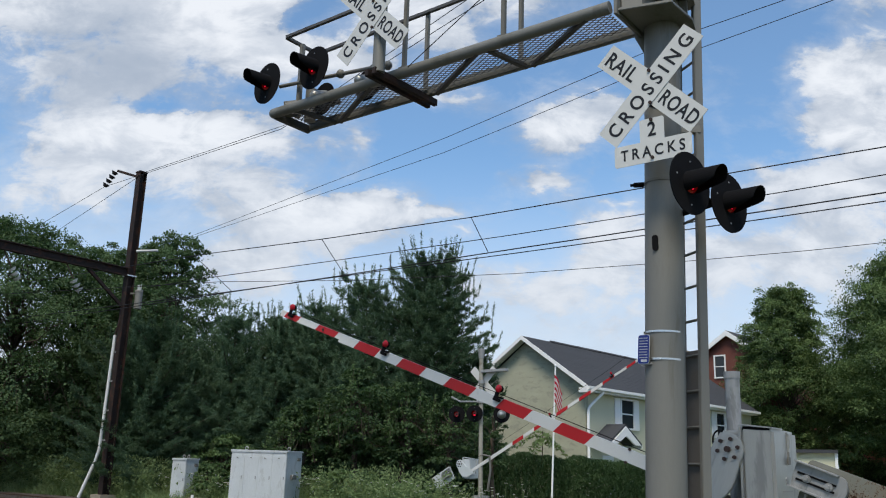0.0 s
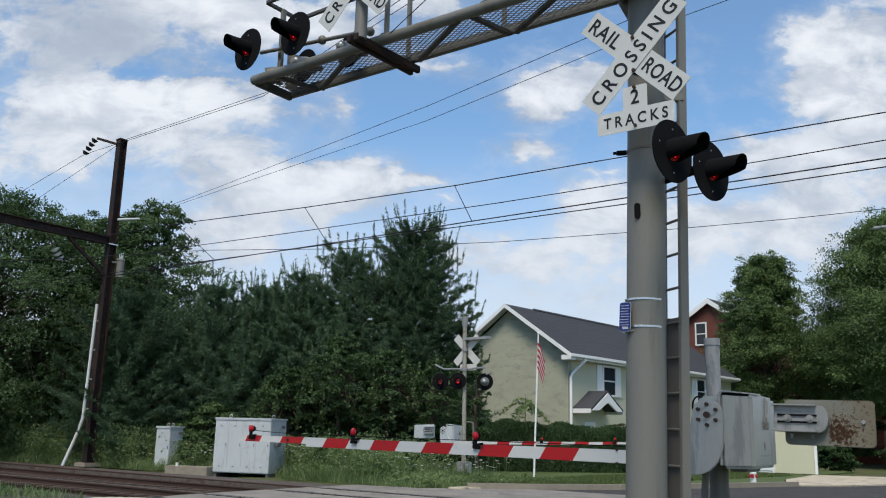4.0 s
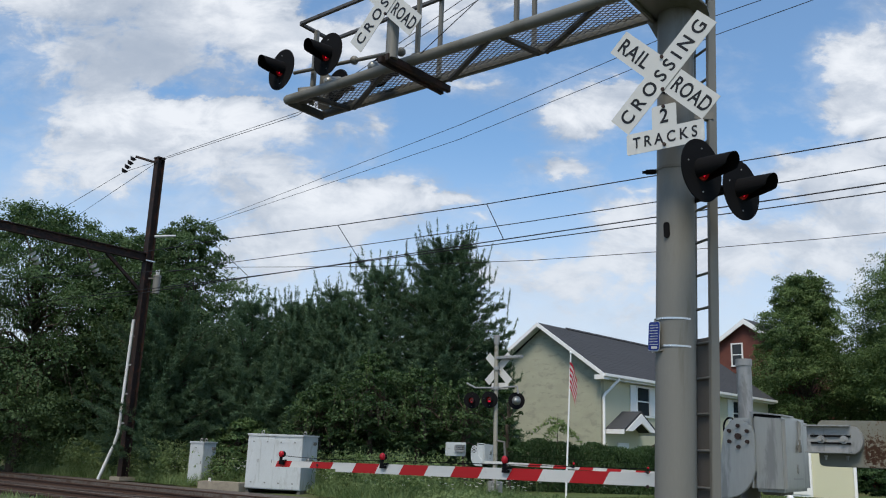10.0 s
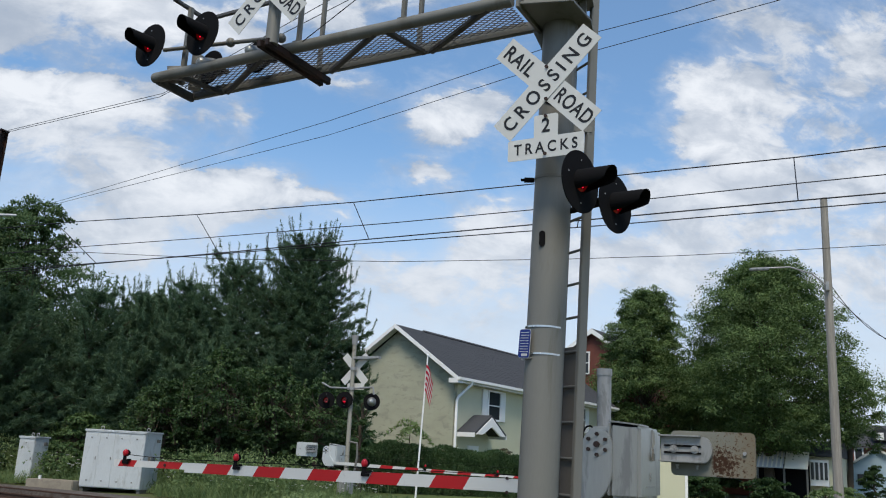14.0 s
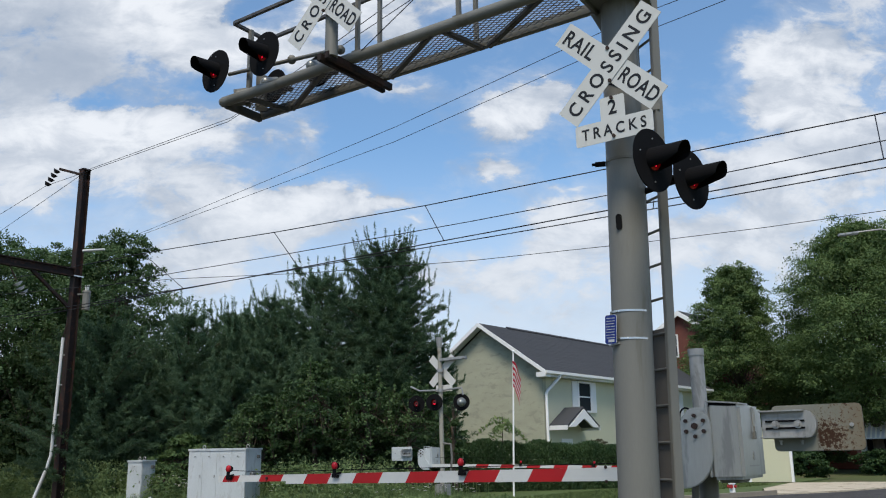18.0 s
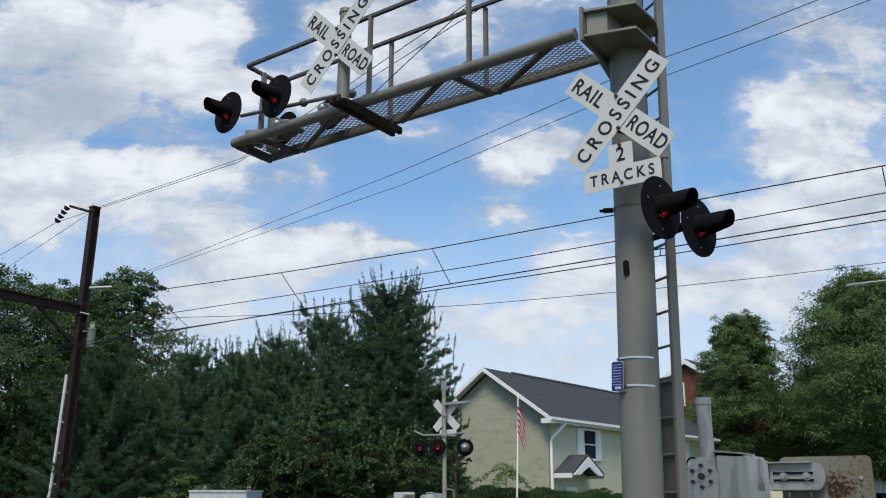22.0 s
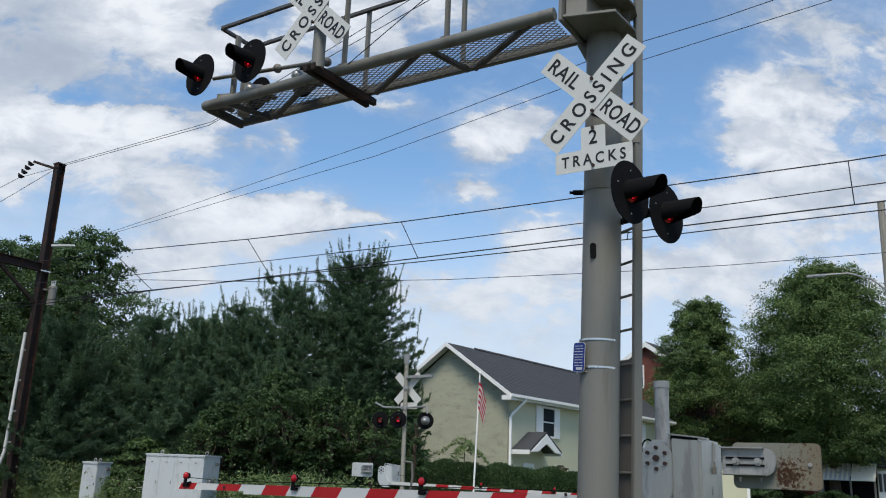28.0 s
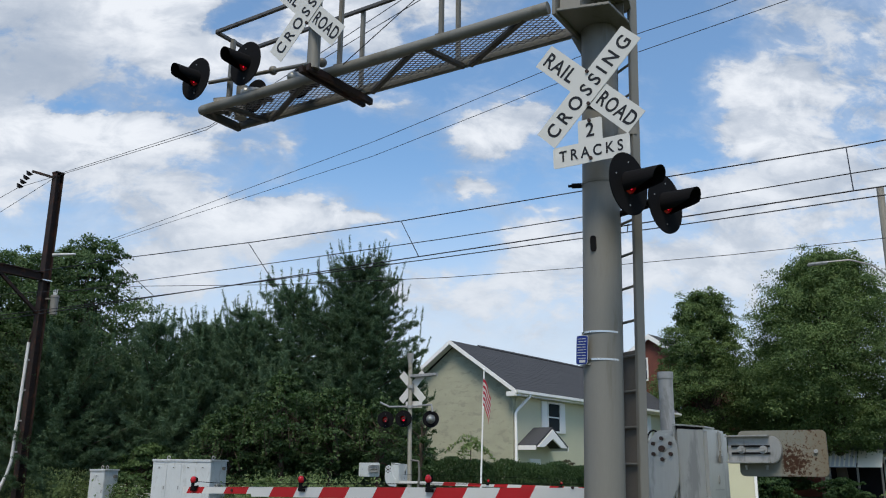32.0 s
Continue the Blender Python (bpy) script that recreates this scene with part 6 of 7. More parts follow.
def broad_tree(base, height, rx, seed, material, label, low=0.18, leaf=0.17, clumps=150, per=110, name="tree", group="", layered=False, wild=0.4, shoots=0, flat=0.24):
    """A broad-leaved tree: trunk, limbs, and boughs that are domes of leafy sprays with dark gaps between them."""
    rng = np.random.default_rng(seed)
    base = np.array(base, float)
    t = thing(name, tuple(base), label, "tree" if name == "tree" else "shrub", group)
    g = Geo()
    fork = base + (rng.normal() * 0.1, rng.normal() * 0.1, height * max(low, 0.12) + 0.15)
    limb(g, base - (0, 0, 0.1), fork, 0.022 * height + 0.03, 0.016 * height + 0.02, rng, 0.04, 3, 10)
    top = base + (0, 0, height * 0.85)
    limb(g, fork, top, 0.015 * height + 0.02, 0.02, rng, 0.08, 5, 8)
    boughs = max(10, clumps // 2)
    sprays = 8
    wave = rng.uniform(0, 6.28, 6)
    P, N, A = [], [], []
    count = max(8, int(clumps * per * 1.25 / (boughs * sprays)))
    golden = rng.uniform(0, 6.28)
    for k in range(boughs):
        f = (k + rng.uniform()) / boughs
        f = f ** 0.9
        a = golden + 2.39996 * k + rng.normal() * 0.35
        if layered:
            r = (0.52 + 0.85 * f) if f < 0.38 else 0.86 * max(0.0, (1 - f) / 0.62) ** 0.62
            r *= 1.15
        else:
            r = max(0.0, 1 - abs(2 * f - 0.86) ** 2.2) ** 0.5 if f < 0.93 else 0.25
        r *= 1 + 0.16 * math.sin(3 * a + wave[0] + 5 * f) + 0.13 * math.sin(5 * a + wave[1] - 11 * f)
        deep = rng.uniform() ** 0.35
        out = np.array([math.cos(a), math.sin(a), 0.0])
        size = (0.1 + 0.14 * rng.uniform()) * rx * (0.72 + 0.5 * r)
        c = base + out * max(0.0, rx * r * deep - 0.5 * size) + (0, 0, height * (low + (0.97 - low) * f))
        c[2] = max(base[2] + 0.12, min(c[2] + size * 0.1, base[2] + height - 0.45 * size))
        if k % 2 == 0 or boughs < 30:
            limb(g, fork + (top - fork) * min(0.9, max(0.0, f * 0.8 - 0.05)), c, 0.005 * height + 0.01, 0.008, rng, 0.14, 4, 5)
        for _ in range(sprays):
            way = rng.normal(size=3) * 0.8 + out * 0.55 + (0, 0, 0.6)
            way /= np.linalg.norm(way)
            far = 1.0 + (rng.uniform(0.2, 1.1) if rng.uniform() < wild else 0.0)
            p = c + way * size * far * (1.25, 1.25, 0.3 + 0.4 * flat)
            q = rng.normal(size=(count, 3))
            q *= (1.0, 1.0, flat)
            P.append(p + q * size * 0.46 / far ** 0.7 - np.outer((q[:, :2] ** 2).sum(1), (0, 0, 0.05 * size)))
            N.append(np.tile(way * (0.2 + 0.65 * flat) + np.array([0, 0, 1.0 - 0.6 * flat]), (count, 1)))
            A.append(np.tile(way * 0.35 + np.array([0, 0, -0.25]), (count, 1)))
    # young shoots that stand up out of the crown, leafy to the tip
    U, B = [], []
    for _ in range(shoots):
        a, d = rng.uniform(0, 6.28), rx * rng.uniform(0.15, 1.0) ** 0.6
        foot = base + (math.cos(a) * d, math.sin(a) * d, height * (low + (0.9 - low) * (1 - 0.75 * (d / rx) ** 2) * rng.uniform(0.55, 1.0)))
        tip = foot + (rng.normal() * 0.14, rng.normal() * 0.14, min(0.17 * height, 1.0) * rng.uniform(0.7, 1.7))
        limb(g, fork + (top - fork) * min(0.85, d / rx), foot, 0.012, 0.009, rng, 0.08, 3, 4)
        limb(g, foot, tip, 0.009, 0.003, rng, 0.08, 3, 4)
        m = 34
        f = rng.uniform(0, 1, m)[:, None]
        turn = rng.uniform(0, 6.28, m)
        side = np.stack([np.cos(turn), np.sin(turn), np.zeros(m)], 1)
        U.append(foot + (tip - foot) * f + side * (0.03 + 0.07 * (1 - f)))
        B.append(side * 0.7 + np.array([0, 0, 0.35]))
    if shoots:
        fresh = LEAF_PALE if material is LEAF else BRAMBLE
        V, F = leaf_faces(np.concatenate(U), leaf, rng, np.concatenate(B), 0.55)
        part("young_leaves", None, fresh, t, "lighter leaves on the young shoots", data=fast_mesh("young_leaves", V - base, F, fresh))
    part("trunk", g, BARK, t, "bark trunk and limbs", smooth=True)
    P, N, A = np.concatenate(P), np.concatenate(N), np.concatenate(A)
    P[:, 2] = np.maximum(P[:, 2], base[2] + 0.03)
    V, F = leaf_faces(P, leaf, rng, A, 0.62, N)
    part("crown", None, material, t, "uneven leafy crown", data=fast_mesh("crown", V - base, F, material))
    return t


def pine_tree(base, height, radius, seed, material, label, whorls=26, needle=0.17, skirt=0.03, power=0.75, tuft=30, rise=0.35, group="", spire=1.0):
    """A conifer: a straight trunk with whorls of plumed branches, upright candle shoots at the upper tips."""
    rng = np.random.default_rng(seed)
    base = np.array(base, float)
    t = thing("pine_tree", tuple(base), label, "tree", group)
    g = Geo()
    limb(g, base - (0, 0, 0.1), base + (0, 0, height * 0.98), 0.018 * height + 0.02, 0.015, rng, 0.01, 6, 9)
    P, A = [], []

    def candle(p, lean, tall):
        m = int(70 * tall) + 14
        h = rng.uniform(0, 1, m) * tall
        P.append(p + np.outer(h, lean) + np.column_stack([rng.normal(0, 0.014, (m, 2)), h]))
        A.append(np.column_stack([rng.normal(0, 0.75, (m, 2)), np.full(m, 1.0)]))
    for w in range(whorls):
        f = min(skirt + (1 - skirt) * (w + rng.uniform(0, 0.8)) / whorls, 0.985)
        reach = radius * (1.0 - f) ** power * rng.uniform(0.72, 1.15) + 0.2
        if f < 0.25:
            reach *= 0.8 + 0.8 * f
        n = 6 + int(4 * (1 - f)) + int(reach * 2.0)
        for b in range(n):
            ang = 2 * math.pi * (b + rng.uniform(0, 0.9)) / n
            L = reach * rng.uniform(0.55, 1.12)
            out = np.array([math.cos(ang), math.sin(ang), 0.0])
            side = np.array([-math.sin(ang), math.cos(ang), 0.0])
            up = rise * (0.2 + 1.7 * f) * rng.uniform(0.5, 1.4)
            root = base + (0, 0, height * f)
            tip = root + out * L + (0, 0, up * L + 0.12 * L)
            if w % 2 == 0 and b % 2 == 0:
                limb(g, root, tip, 0.025, 0.006, rng, 0.05, 2, 4)
            if f > 0.35 and rng.uniform() < 0.3 + 0.6 * f:
                candle(tip - (0, 0, 0.05), out * rng.uniform(0.02, 0.3), spire * rng.uniform(0.25, 0.5 + 0.45 * f))
            k = 5 + int(L / 0.12)
            s = rng.uniform(0.06, 1.0, k) ** 0.75
            sway = rng.uniform(-1, 1, k) * 0.42 * L * (1.05 - s)
            spot = root + np.outer(s, tip - root) + np.outer(sway, side) + np.outer(0.1 * L * s * s - 0.08 * L, (0, 0, 1))
            fan = out * 0.8 + np.outer(np.sign(sway) * 0.45, side) + (0, 0, 0.4 + 0.4 * f)
            P.append(np.repeat(spot, tuft, 0) + rng.normal(size=(k * tuft, 3)) * (0.06, 0.06, 0.035))
            A.append(np.repeat(fan, tuft, 0))
    candle(base + (0, 0, height * 0.9), np.zeros(3), height * 0.1)
    P, A = np.concatenate(P), np.concatenate(A)
    part("trunk", g, BARK, t, "straight dark trunk and branches", smooth=True)
    V, F = leaf_faces(P, needle, rng, A, 0.105)
    part("crown", None, material, t, "dense needles in spiky tufts", data=fast_mesh("crown", V - base, F, material))
    return t


# woods behind the tracks
broad_tree((-34.8, 16.6, -0.05), 10.7, 4.2, 11, LEAF, "tall dark green broad-leaved tree behind the tracks", 0.05, 0.115, 260, 290, wild=0.9, shoots=60, flat=0.4)
broad_tree((-33.2, 19.8, -0.05), 10.2, 3.4, 12, LEAF, "tall broad-leaved tree with thin top twigs", 0.05, 0.115, 230, 290, wild=0.9, shoots=60, flat=0.4)
broad_tree((-31.3, 21.2, -0.05), 10.7, 2.8, 13, LEAF, "tall broad-leaved tree with open upper crown", 0.05, 0.115, 190, 290, wild=0.9, shoots=60, flat=0.4)
broad_tree((-39.0, 10.5, -0.05), 11.0, 4.0, 14, LEAF, "dark green broad-leaved tree at the edge of the woods", 0.05, 0.115, 240, 290, wild=0.9, shoots=60, flat=0.4)
broad_tree((-36.0, 23.0, -0.05), 8.5, 4.5, 15, LEAF, "dark green tree deeper in the woods", 0.03, 0.15, 240, 150, flat=0.55)
broad_tree((-29.5, 27.5, -0.05), 7.6, 4.0, 16, LEAF, "dark green tree filling the woods behind the pines", 0.03, 0.15, 220, 150, flat=0.55)
pine_tree((-27.9, 18.6, -0.05), 5.9, 3.0, 21, NEEDLE, "soft grey-green pine beside the woods", power=0.42, whorls=30)
pine_tree((-26.6, 21.2, -0.05), 6.6, 2.4, 22, SPRUCE, "blue-green spruce with upright shoots", power=0.5, whorls=28)
pine_tree((-25.4, 22.4, -0.05), 6.7, 2.3, 23, SPRUCE, "blue-green spruce in a row of conifers", power=0.5, whorls=28)
pine_tree((-24.3, 23.5, -0.05), 7.2, 2.5, 24, SPRUCE, "dark green pine in a row of conifers", power=0.5, whorls=30)
pine_tree((-22.9, 24.6, -0.05), 8.1, 2.9, 25, SPRUCE, "tall dark green pine with spiky top", power=0.45, whorls=34)
pine_tree((-20.9, 26.2, -0.05), 9.15, 3.05, 26, NEEDLE, "tallest dark green pine, broad and full", power=0.36, whorls=46, tuft=34)
pine_tree((-19.9, 28.1, -0.05), 5.6, 1.25, 27, NEEDLE, "small dark pine at the end of the row", power=0.5)
broad_tree((-20.7, 22.0, -0.05), 4.7, 1.5, 31, LEAF_PALE, "light green shrub with branches poking up before the pines", 0.3, 0.12, 66, 110, "shrub", layered=True, wild=0.7, shoots=46)
broad_tree((-19.3, 22.9, -0.05), 4.2, 1.5, 35, LEAF_PALE, "straggling light green shrub in front of the pines", 0.3, 0.12, 58, 110, "shrub", layered=True, wild=0.7, shoots=40)
broad_tree((-17.9, 23.8, -0.05), 3.9, 1.3, 36, LEAF_PALE, "thin leafy shrub beside the far signal", 0.35, 0.12, 40, 90, "shrub", layered=True, wild=0.7, shoots=26)
broad_tree((-22.6, 21.4, -0.05), 3.6, 1.5, 32, LEAF_PALE, "leafy green shrub behind the signal cabinet", 0.2, 0.12, 80, 120, "shrub", layered=True, wild=0.7, shoots=40)
broad_tree((-25.3, 20.2, -0.05), 2.3, 1.3, 33, BRAMBLE, "tangle of tall green weeds beside the cabinet", 0.02, 0.11, 60, 110, "shrub", wild=0.8, shoots=40)
broad_tree((-17.0, 25.0, -0.05), 3.6, 0.8, 34, LEAF_PALE, "bare-twigged straggling shrub beside the far signal", 0.3, 0.13, 22, 50, "shrub")
broad_tree((-38.5, 14.2, -0.05), 3.8, 3.2, 17, LEAF, "low dark brush at the foot of the woods", 0.0, 0.17, 150, 140, "shrub", flat=0.55)
broad_tree((-45.0, 7.5, -0.05), 4.2, 3.6, 18, LEAF, "dense dark brush beside the tracks", 0.0, 0.18, 160, 140, "shrub", flat=0.55)
broad_tree((-16.2, 57.6, -0.05), 13.5, 3.6, 41, MAPLE, "tall green maple between the houses", 0.12, 0.125, 380, 340, layered=True, wild=0.6, flat=0.45)
broad_tree((-8.3, 56.5, -0.05), 15.0, 5.0, 42, MAPLE, "large spreading green maple beside the road", 0.19, 0.125, 600, 400, layered=True, wild=0.6, flat=0.45)
broad_tree((-12.9, 61.0, -0.05), 8.8, 3.2, 43, MAPLE, "green maple filling the gap between two larger ones", 0.06, 0.14, 190, 260, layered=True, wild=0.6, flat=0.45)
broad_tree((-4.3, 61.5, -0.05), 8.6, 2.6, 44, MAPLE, "green maple bough spreading beside the road", 0.4, 0.125, 120, 260, layered=True, wild=0.6, flat=0.45)


# ---------------------------------------------------------------- hedge, weeds, grass
def make_hedge():
    rng = np.random.default_rng(71)
    a, b = np.array([-19.0, 27.0]), np.array([-13.7, 33.9])
    h = thing("hedge", (a[0], a[1], 0), "clipped dark green evergreen hedge in front of the house", "hedge")
    n = 70000
    u = rng.uniform(0, 1, n)
    w = rng.normal(0, 0.33, n)
    d = (b - a) / np.linalg.norm(b - a)
    side = np.array([-d[1], d[0]])
    top = 1.95 - 0.28 * u + 0.12 * np.sin(u * 37) * np.sin(u * 11)
    z = top * rng.uniform(0, 1, n) ** 0.8
    top = top * (1 + 0.05 * rng.normal(size=n))
    xy = a + (b - a) * u[:, None] + side * (w * (1.15 - 0.3 * z / top))[:, None]
    P = np.column_stack([xy, z])
    V, F = leaf_faces(P, 0.1, rng, np.array([0, 0, 1.4]), 0.35)
    part("foliage", None, HEDGE, h, data=fast_mesh("foliage", V - np.array([a[0], a[1], 0]), F, HEDGE))
    g = Geo()
    for k in range(14):
        p = a + (b - a) * (k + 0.5) / 14
        g.cyl((p[0], p[1], 0), (p[0], p[1], 1.2), 0.04, 0.015, 6)
    part("stem", g, BARK, h)


make_hedge()


def blades(name, label, P, H, material, seed, width=0.02, lean=0.35, category="grass"):
    """Upright tapering blades at the points P with heights H."""
    rng = np.random.default_rng(seed)
    n = len(P)
    ang = rng.uniform(0, 2 * np.pi, n)
    w = np.stack([np.cos(ang), np.sin(ang), np.zeros(n)], 1) * width * rng.uniform(0.6, 1.4, (n, 1))
    tip = P + np.stack([rng.normal(0, lean, n) * H, rng.normal(0, lean, n) * H, H], 1)
    mid = P + (tip - P) * 0.55 + np.stack([np.zeros(n), np.zeros(n), 0.08 * H], 1)
    V = np.stack([P - w, P + w, mid + w * 0.8, tip, mid - w * 0.8], 1).reshape(-1, 3)
    F = np.arange(5 * n).reshape(-1, 5)
    ob = new(name, fast_mesh(name, V, F, material))
    return tagged(ob, label, category, kind="stuff")


def scatter(seed, n, corners, zbase=-0.03):
    """Random points in a quadrilateral."""
    rng = np.random.default_rng(seed)
    a, b, c, d = [np.array(p) for p in corners]
    u, v = rng.uniform(0, 1, (n, 1)), rng.uniform(0, 1, (n, 1))
    xy = (a * (1 - u) + b * u) * (1 - v) + (d * (1 - u) + c * u) * v
    return np.column_stack([xy, np.full(n, zbase)]), rng


P, rng = scatter(81, 42000, [(-34, 16.3), (-14.4, 18.1), (-12.9, 23.8), (-36, 20.5)])
keep = ~((P[:, 0] > -24.3) & (P[:, 0] < -18.9) & (P[:, 1] < 17.75 + 0.16 * (P[:, 0] + 24.3)))
P = P[keep]
blades("weeds", "tall green weeds and grass behind the tracks", P, rng.uniform(0.12, 0.5, len(P)) * rng.uniform(0.5, 1.0, len(P)) * np.where(P[:, 0] > -15.7, 0.4, 1.0), WEED, 82, 0.009, 0.4)
P, rng = scatter(83, 9000, [(-17.8, 18.3), (-13.6, 18.7), (-12.4, 24.0), (-18.5, 24.0)])
blades("weeds", "rank green grass round the far signal", P, rng.uniform(0.1, 0.5, len(P)) * np.where(P[:, 0] > -15.7, 0.4, 1.0), WEED, 84, 0.008, 0.45)
P, rng = scatter(85, 1600, [(-29, 8.3), (-16.2, 8.5), (-15.8, 9.8), (-29, 9.8)])
blades("weeds", "dry weeds at the edge of the ballast", P, rng.uniform(0.06, 0.22, len(P)), WEED, 86, 0.012, 0.3)
P, rng = scatter(87, 22000, [(-11.95, 20.6), (-9.6, 37), (-13.5, 38), (-14.2, 20)], 0.015)
blades("grass", "short mown grass along the kerb", P, rng.uniform(0.04, 0.12, len(P)), LAWN, 88, 0.012, 0.4)
P, rng = scatter(89, 7000, [(-3.0, 11.5), (2.0, 11.5), (3.0, 20), (-3.0, 20)])
blades("weeds", "weeds on the verge beside the crossing", P, rng.uniform(0.15, 0.6, len(P)), WEED, 90, 0.014, 0.3)
P, rng = scatter(91, 9000, [(-3.0, 34), (2.5, 31), (6.0, 52), (-1.5, 54)])
blades("weeds", "tall weeds on the far verge of the road", P, rng.uniform(0.25, 0.75, len(P)), WEED, 92, 0.016, 0.25)

# leafy herbs in clumps
P, rng = scatter(101, 1500, [(-34, 16.7), (-14.4, 18.7), (-13.2, 22.8), (-36, 20.5)])
keep = ~((P[:, 0] > -25.6) & (P[:, 0] < -19.0) & (P[:, 1] < 17.6 + 0.22 * (P[:, 0] + 25.6)))
P = P[keep]
tall = (0.2 + 1.1 * rng.uniform(0, 1, len(P)) ** 1.8) * np.where(P[:, 0] > -15.7, 0.25, 1.0)
Q = np.repeat(P, 42, 0)
Q[:, :2] += rng.normal(0, 0.11, (len(Q), 2))
Q[:, 2] = rng.uniform(0, 1, len(Q)) ** 0.7 * np.repeat(tall, 42)
V, F = leaf_faces(Q, 0.11, rng, np.array([0, 0, 0.35]), 0.4)
tagged(new("weeds", fast_mesh("weeds", V, F, WEED)), "leafy green herbs and brambles behind the tracks", "weeds", kind="stuff")

# white flower heads on tall stems
P, rng = scatter(93, 700, [(-33, 17.0), (-14.0, 19.1), (-13.4, 22.0), (-33, 18.6)], 0.0)
g, st = Geo(), Geo()
for x, y, _ in P:
    z = rng.uniform(0.35, 0.95)
    st.cyl((x, y, 0), (x, y, z), 0.006, 0.004, 4, False)
    for k in range(5):
        a = 2 * math.pi * k / 5
        g.put([(x, y, z), (x + 0.055 * math.cos(a), y + 0.055 * math.sin(a), z + 0.015), (x + 0.055 * math.cos(a + 1.1), y + 0.055 * math.sin(a + 1.1), z + 0.015)], [(0, 1, 2)])
fl = thing("wildflowers", (0, 0, 0), "white wild carrot flowers among the weeds", "flowers", kind="stuff", geo=g, material=PETAL)
part("stalk", st, WEED, fl, kind="stuff")


def make_sumac(x, y):
    rng = np.random.default_rng(95)
    s = thing("sapling", (x, y, 0), "young sumac sapling with drooping feathery leaves", "sapling")
    g = Geo().cyl((x, y, 0), (x + 0.05, y, 2.8), 0.03, 0.015, 7)
    P, A = [], []
    for k in range(13):
        a = 2.4 * k
        r = rng.uniform(0.75, 1.1)
        top = Vector((x + 0.05, y, 2.3 + 0.06 * (k % 8)))
        pts = []
        for j in range(9):
            f = j / 8
            p = top + Vector((math.cos(a) * r * f, math.sin(a) * r * f, 0.35 * f - 0.75 * f * f))
            pts.append(p)
            if j:
                for q in (-1, 1):
                    for _ in range(2):
                        P.append(np.array(p) + rng.normal(size=3) * 0.02)
                        A.append(np.array([-math.sin(a) * q, math.cos(a) * q, -0.5]))
        g.tube(pts, 0.006, 4)
    part("stem", g, BARK, s)
    V, F = leaf_faces(np.array(P), 0.24, rng, np.array(A) * 2.0, 0.26)
    part("leaves", None, WEED, s, data=fast_mesh("leaves", V - np.array([x, y, 0]), F, WEED))


make_sumac(-17.42, 28.9)
broad_tree((-10.2, 46.6, 0.0), 1.35, 1.0, 96, HEDGE, "rounded clipped green bush beside the garage", 0.02, 0.14, 70, 110, "shrub")
broad_tree((-8.0, 53.5, 0.0), 1.3, 1.2, 97, HEDGE, "low rounded green bush", 0.02, 0.15, 60, 110, "shrub")
broad_tree((-14.0, 35.2, 0.0), 2.0, 1.1, 98, LEAF_PALE, "leafy shrub at the end of the hedge", 0.02, 0.14, 60, 110, "shrub")
broad_tree((-3.6, 46.0, 0.0), 1.1, 1.1, 99, WEED, "overgrown light green shrub beside the road", 0.02, 0.1, 60, 110, "shrub")
broad_tree((-2.6, 56.0, 0.0), 2.3, 0.8, 105, HEDGE, "dark rounded evergreen beside the blue house", 0.02, 0.11, 60, 150, "shrub")
broad_tree((-2.35, 24.6, 0.0), 1.25, 0.55, 100, WEED, "tall bushy weeds on the near verge beyond the tracks", 0.02, 0.08, 26, 60, "shrub")
broad_tree((-15.0, 32.6, 0.0), 2.0, 0.5, 102, DEAD, "dead brown shrub at the end of the hedge", 0.05, 0.09, 30, 60, "shrub")
broad_tree((-24.6, 18.9, -0.05), 1.3, 0.8, 103, BRAMBLE, "bright green weeds round the narrow cabinet", 0.02, 0.1, 36, 80, "shrub", wild=0.8, shoots=30)
broad_tree((-18.7, 19.4, -0.05), 1.2, 0.7, 104, WEED, "bushy green weeds beside the large cabinet", 0.02, 0.1, 30, 80, "shrub")

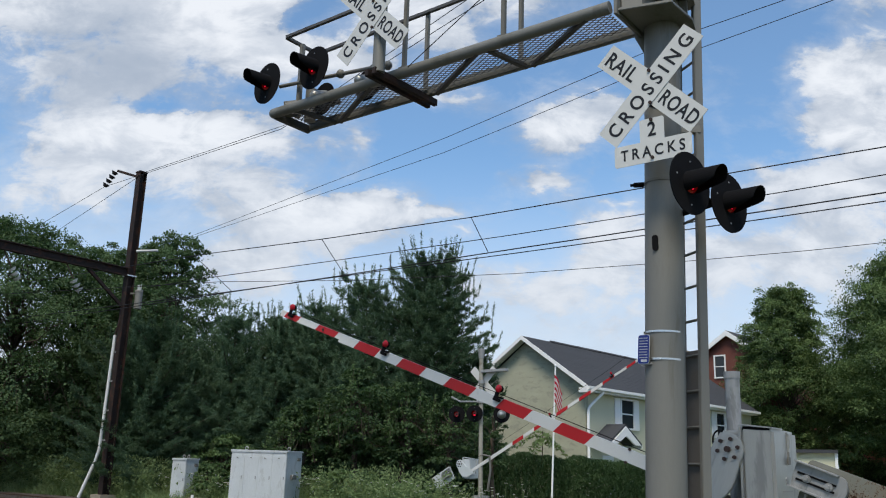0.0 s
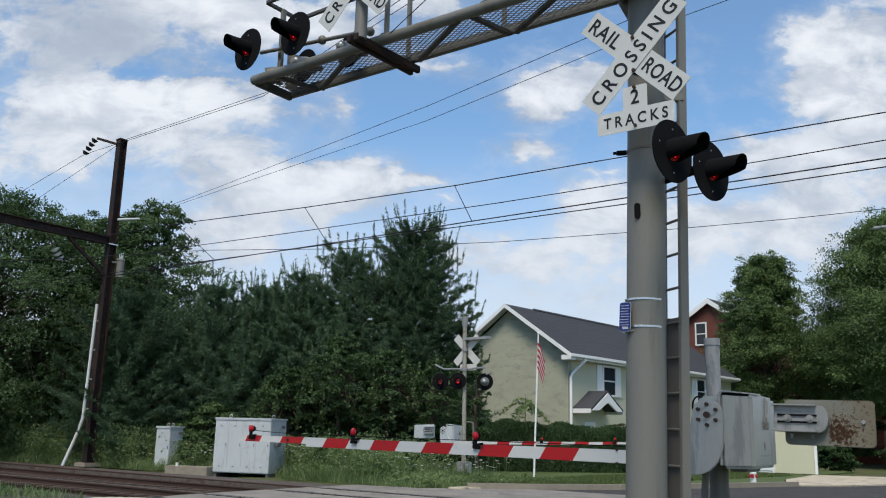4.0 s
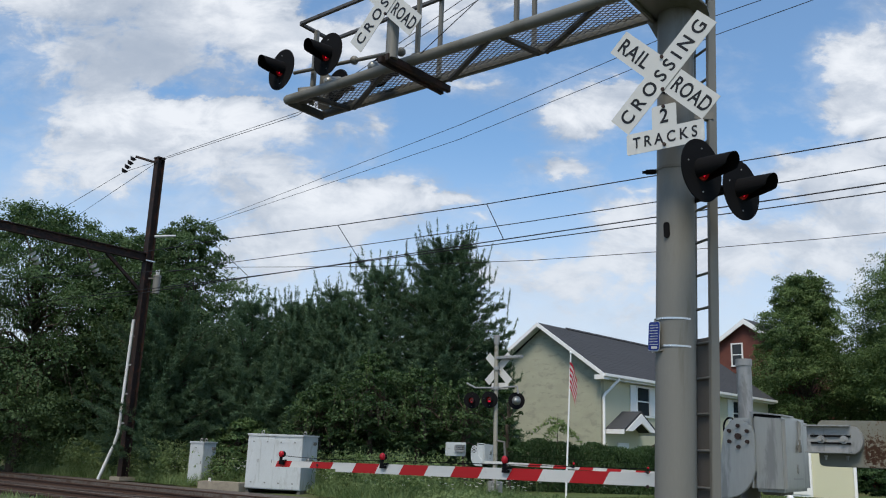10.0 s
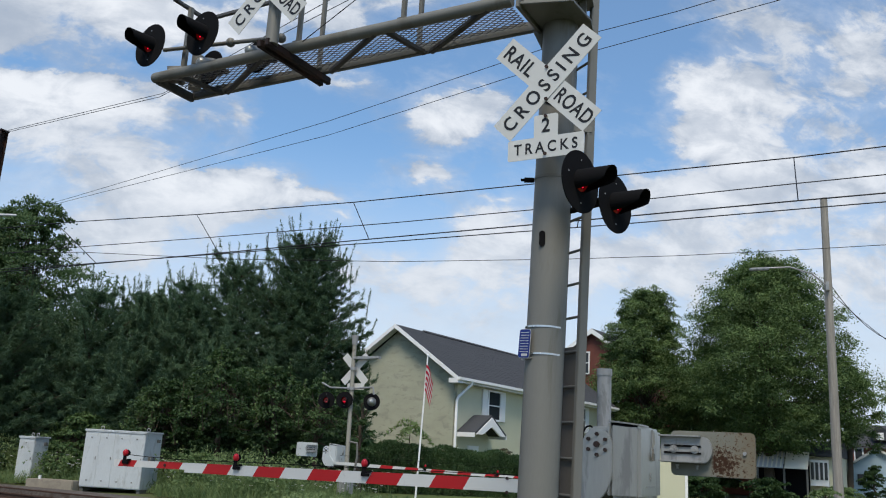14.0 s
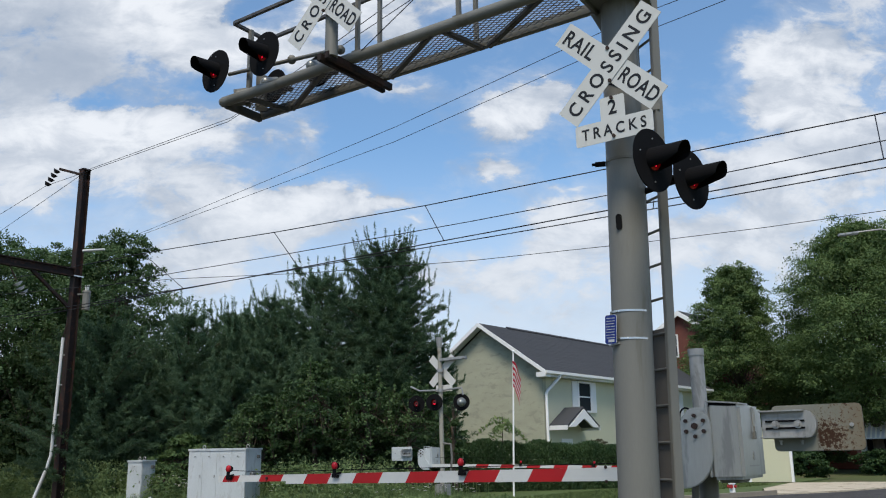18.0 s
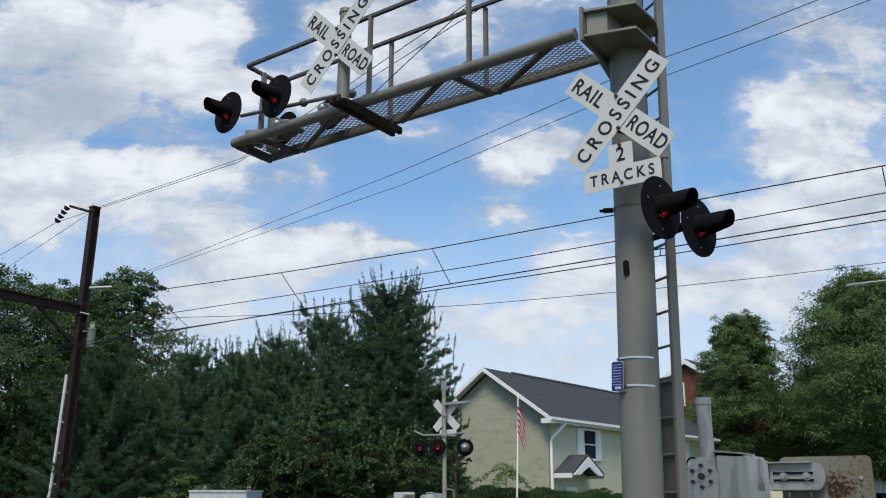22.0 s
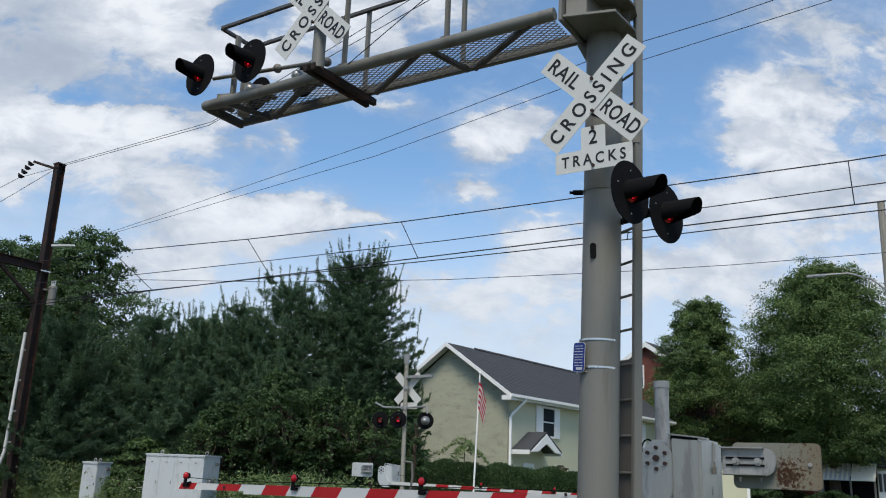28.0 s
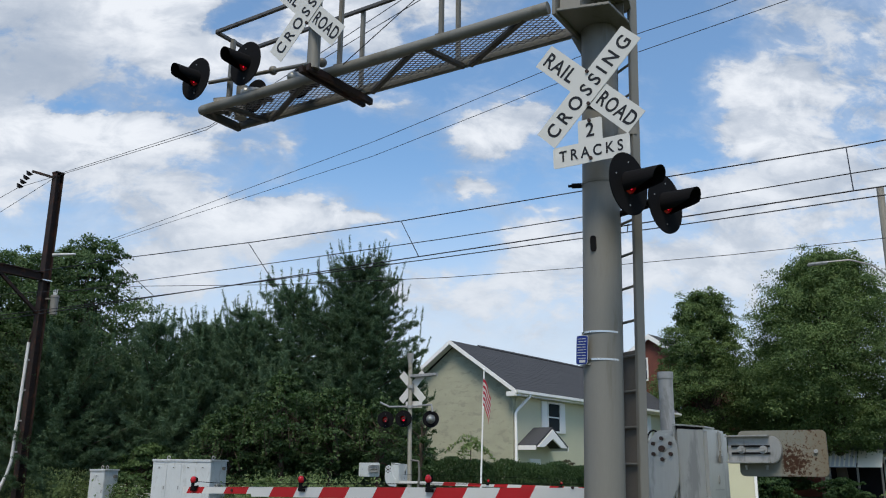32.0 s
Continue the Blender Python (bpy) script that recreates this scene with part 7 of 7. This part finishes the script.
# lush pale weeds along the far rail
P, rng = scatter(111, 720, [(-36, 16.5), (-25.6, 16.9), (-25.8, 19.0), (-36, 19.2)])
tall = rng.uniform(0.7, 1.5, len(P))
Q = np.repeat(P, 60, 0)
Q[:, :2] += rng.normal(0, 0.14, (len(Q), 2))
Q[:, 2] = rng.uniform(0, 1, len(Q)) ** 0.7 * np.repeat(tall, 60)
V, F = leaf_faces(Q, 0.1, rng, np.array([0, 0, 0.5]), 0.35)
tagged(new("weeds", fast_mesh("weeds", V, F, WEED)), "tall pale green weeds beside the catenary pole", "weeds", kind="stuff")
P, rng = scatter(113, 420, [(-19.0, 18.6), (-14.1, 18.9), (-13.6, 21.0), (-19.4, 20.6)])
tall = (0.3 + 1.15 * rng.uniform(0, 1, len(P)) ** 2) * np.where(P[:, 0] > -15.7, 0.25, 1.0)
Q = np.repeat(P, 50, 0)
Q[:, :2] += rng.normal(0, 0.12, (len(Q), 2))
Q[:, 2] = rng.uniform(0, 1, len(Q)) ** 0.7 * np.repeat(tall, 50)
V, F = leaf_faces(Q, 0.085, rng, np.array([0, 0, 0.5]), 0.35)
tagged(new("weeds", fast_mesh("weeds", V, F, WEED)), "tangled pale weeds before the far signal", "weeds", kind="stuff")

# the woods go on behind the first trees
rng = np.random.default_rng(121)
n = 90000
u, h = rng.uniform(0, 1, n), rng.uniform(0, 1, n)
a, b = np.array([-64.0, 4.0]), np.array([-38.0, 50.0])
xy = a + (b - a) * u[:, None] + rng.normal(0, 1.6, (n, 2))
top = 6.3 + 1.2 * np.sin(u * 23) + 0.8 * np.sin(u * 61 + 1.0)
P = np.column_stack([xy, h ** 0.8 * top])
V, F = leaf_faces(P, 0.5, rng, np.array([0, 0, -0.2]), 0.6)
tagged(new("woods", fast_mesh("woods", V, F, LEAF)), "dark green depth of the woods beyond the first trees", "woods", kind="stuff")


def motions():
    for ob, rest, rows in MOVERS:
        walk(ob, [(t, Matrix.Translation(rest * PLAN) @ pose(0, 0, 0, 0, a, 0)) for t, a in rows])


motions()
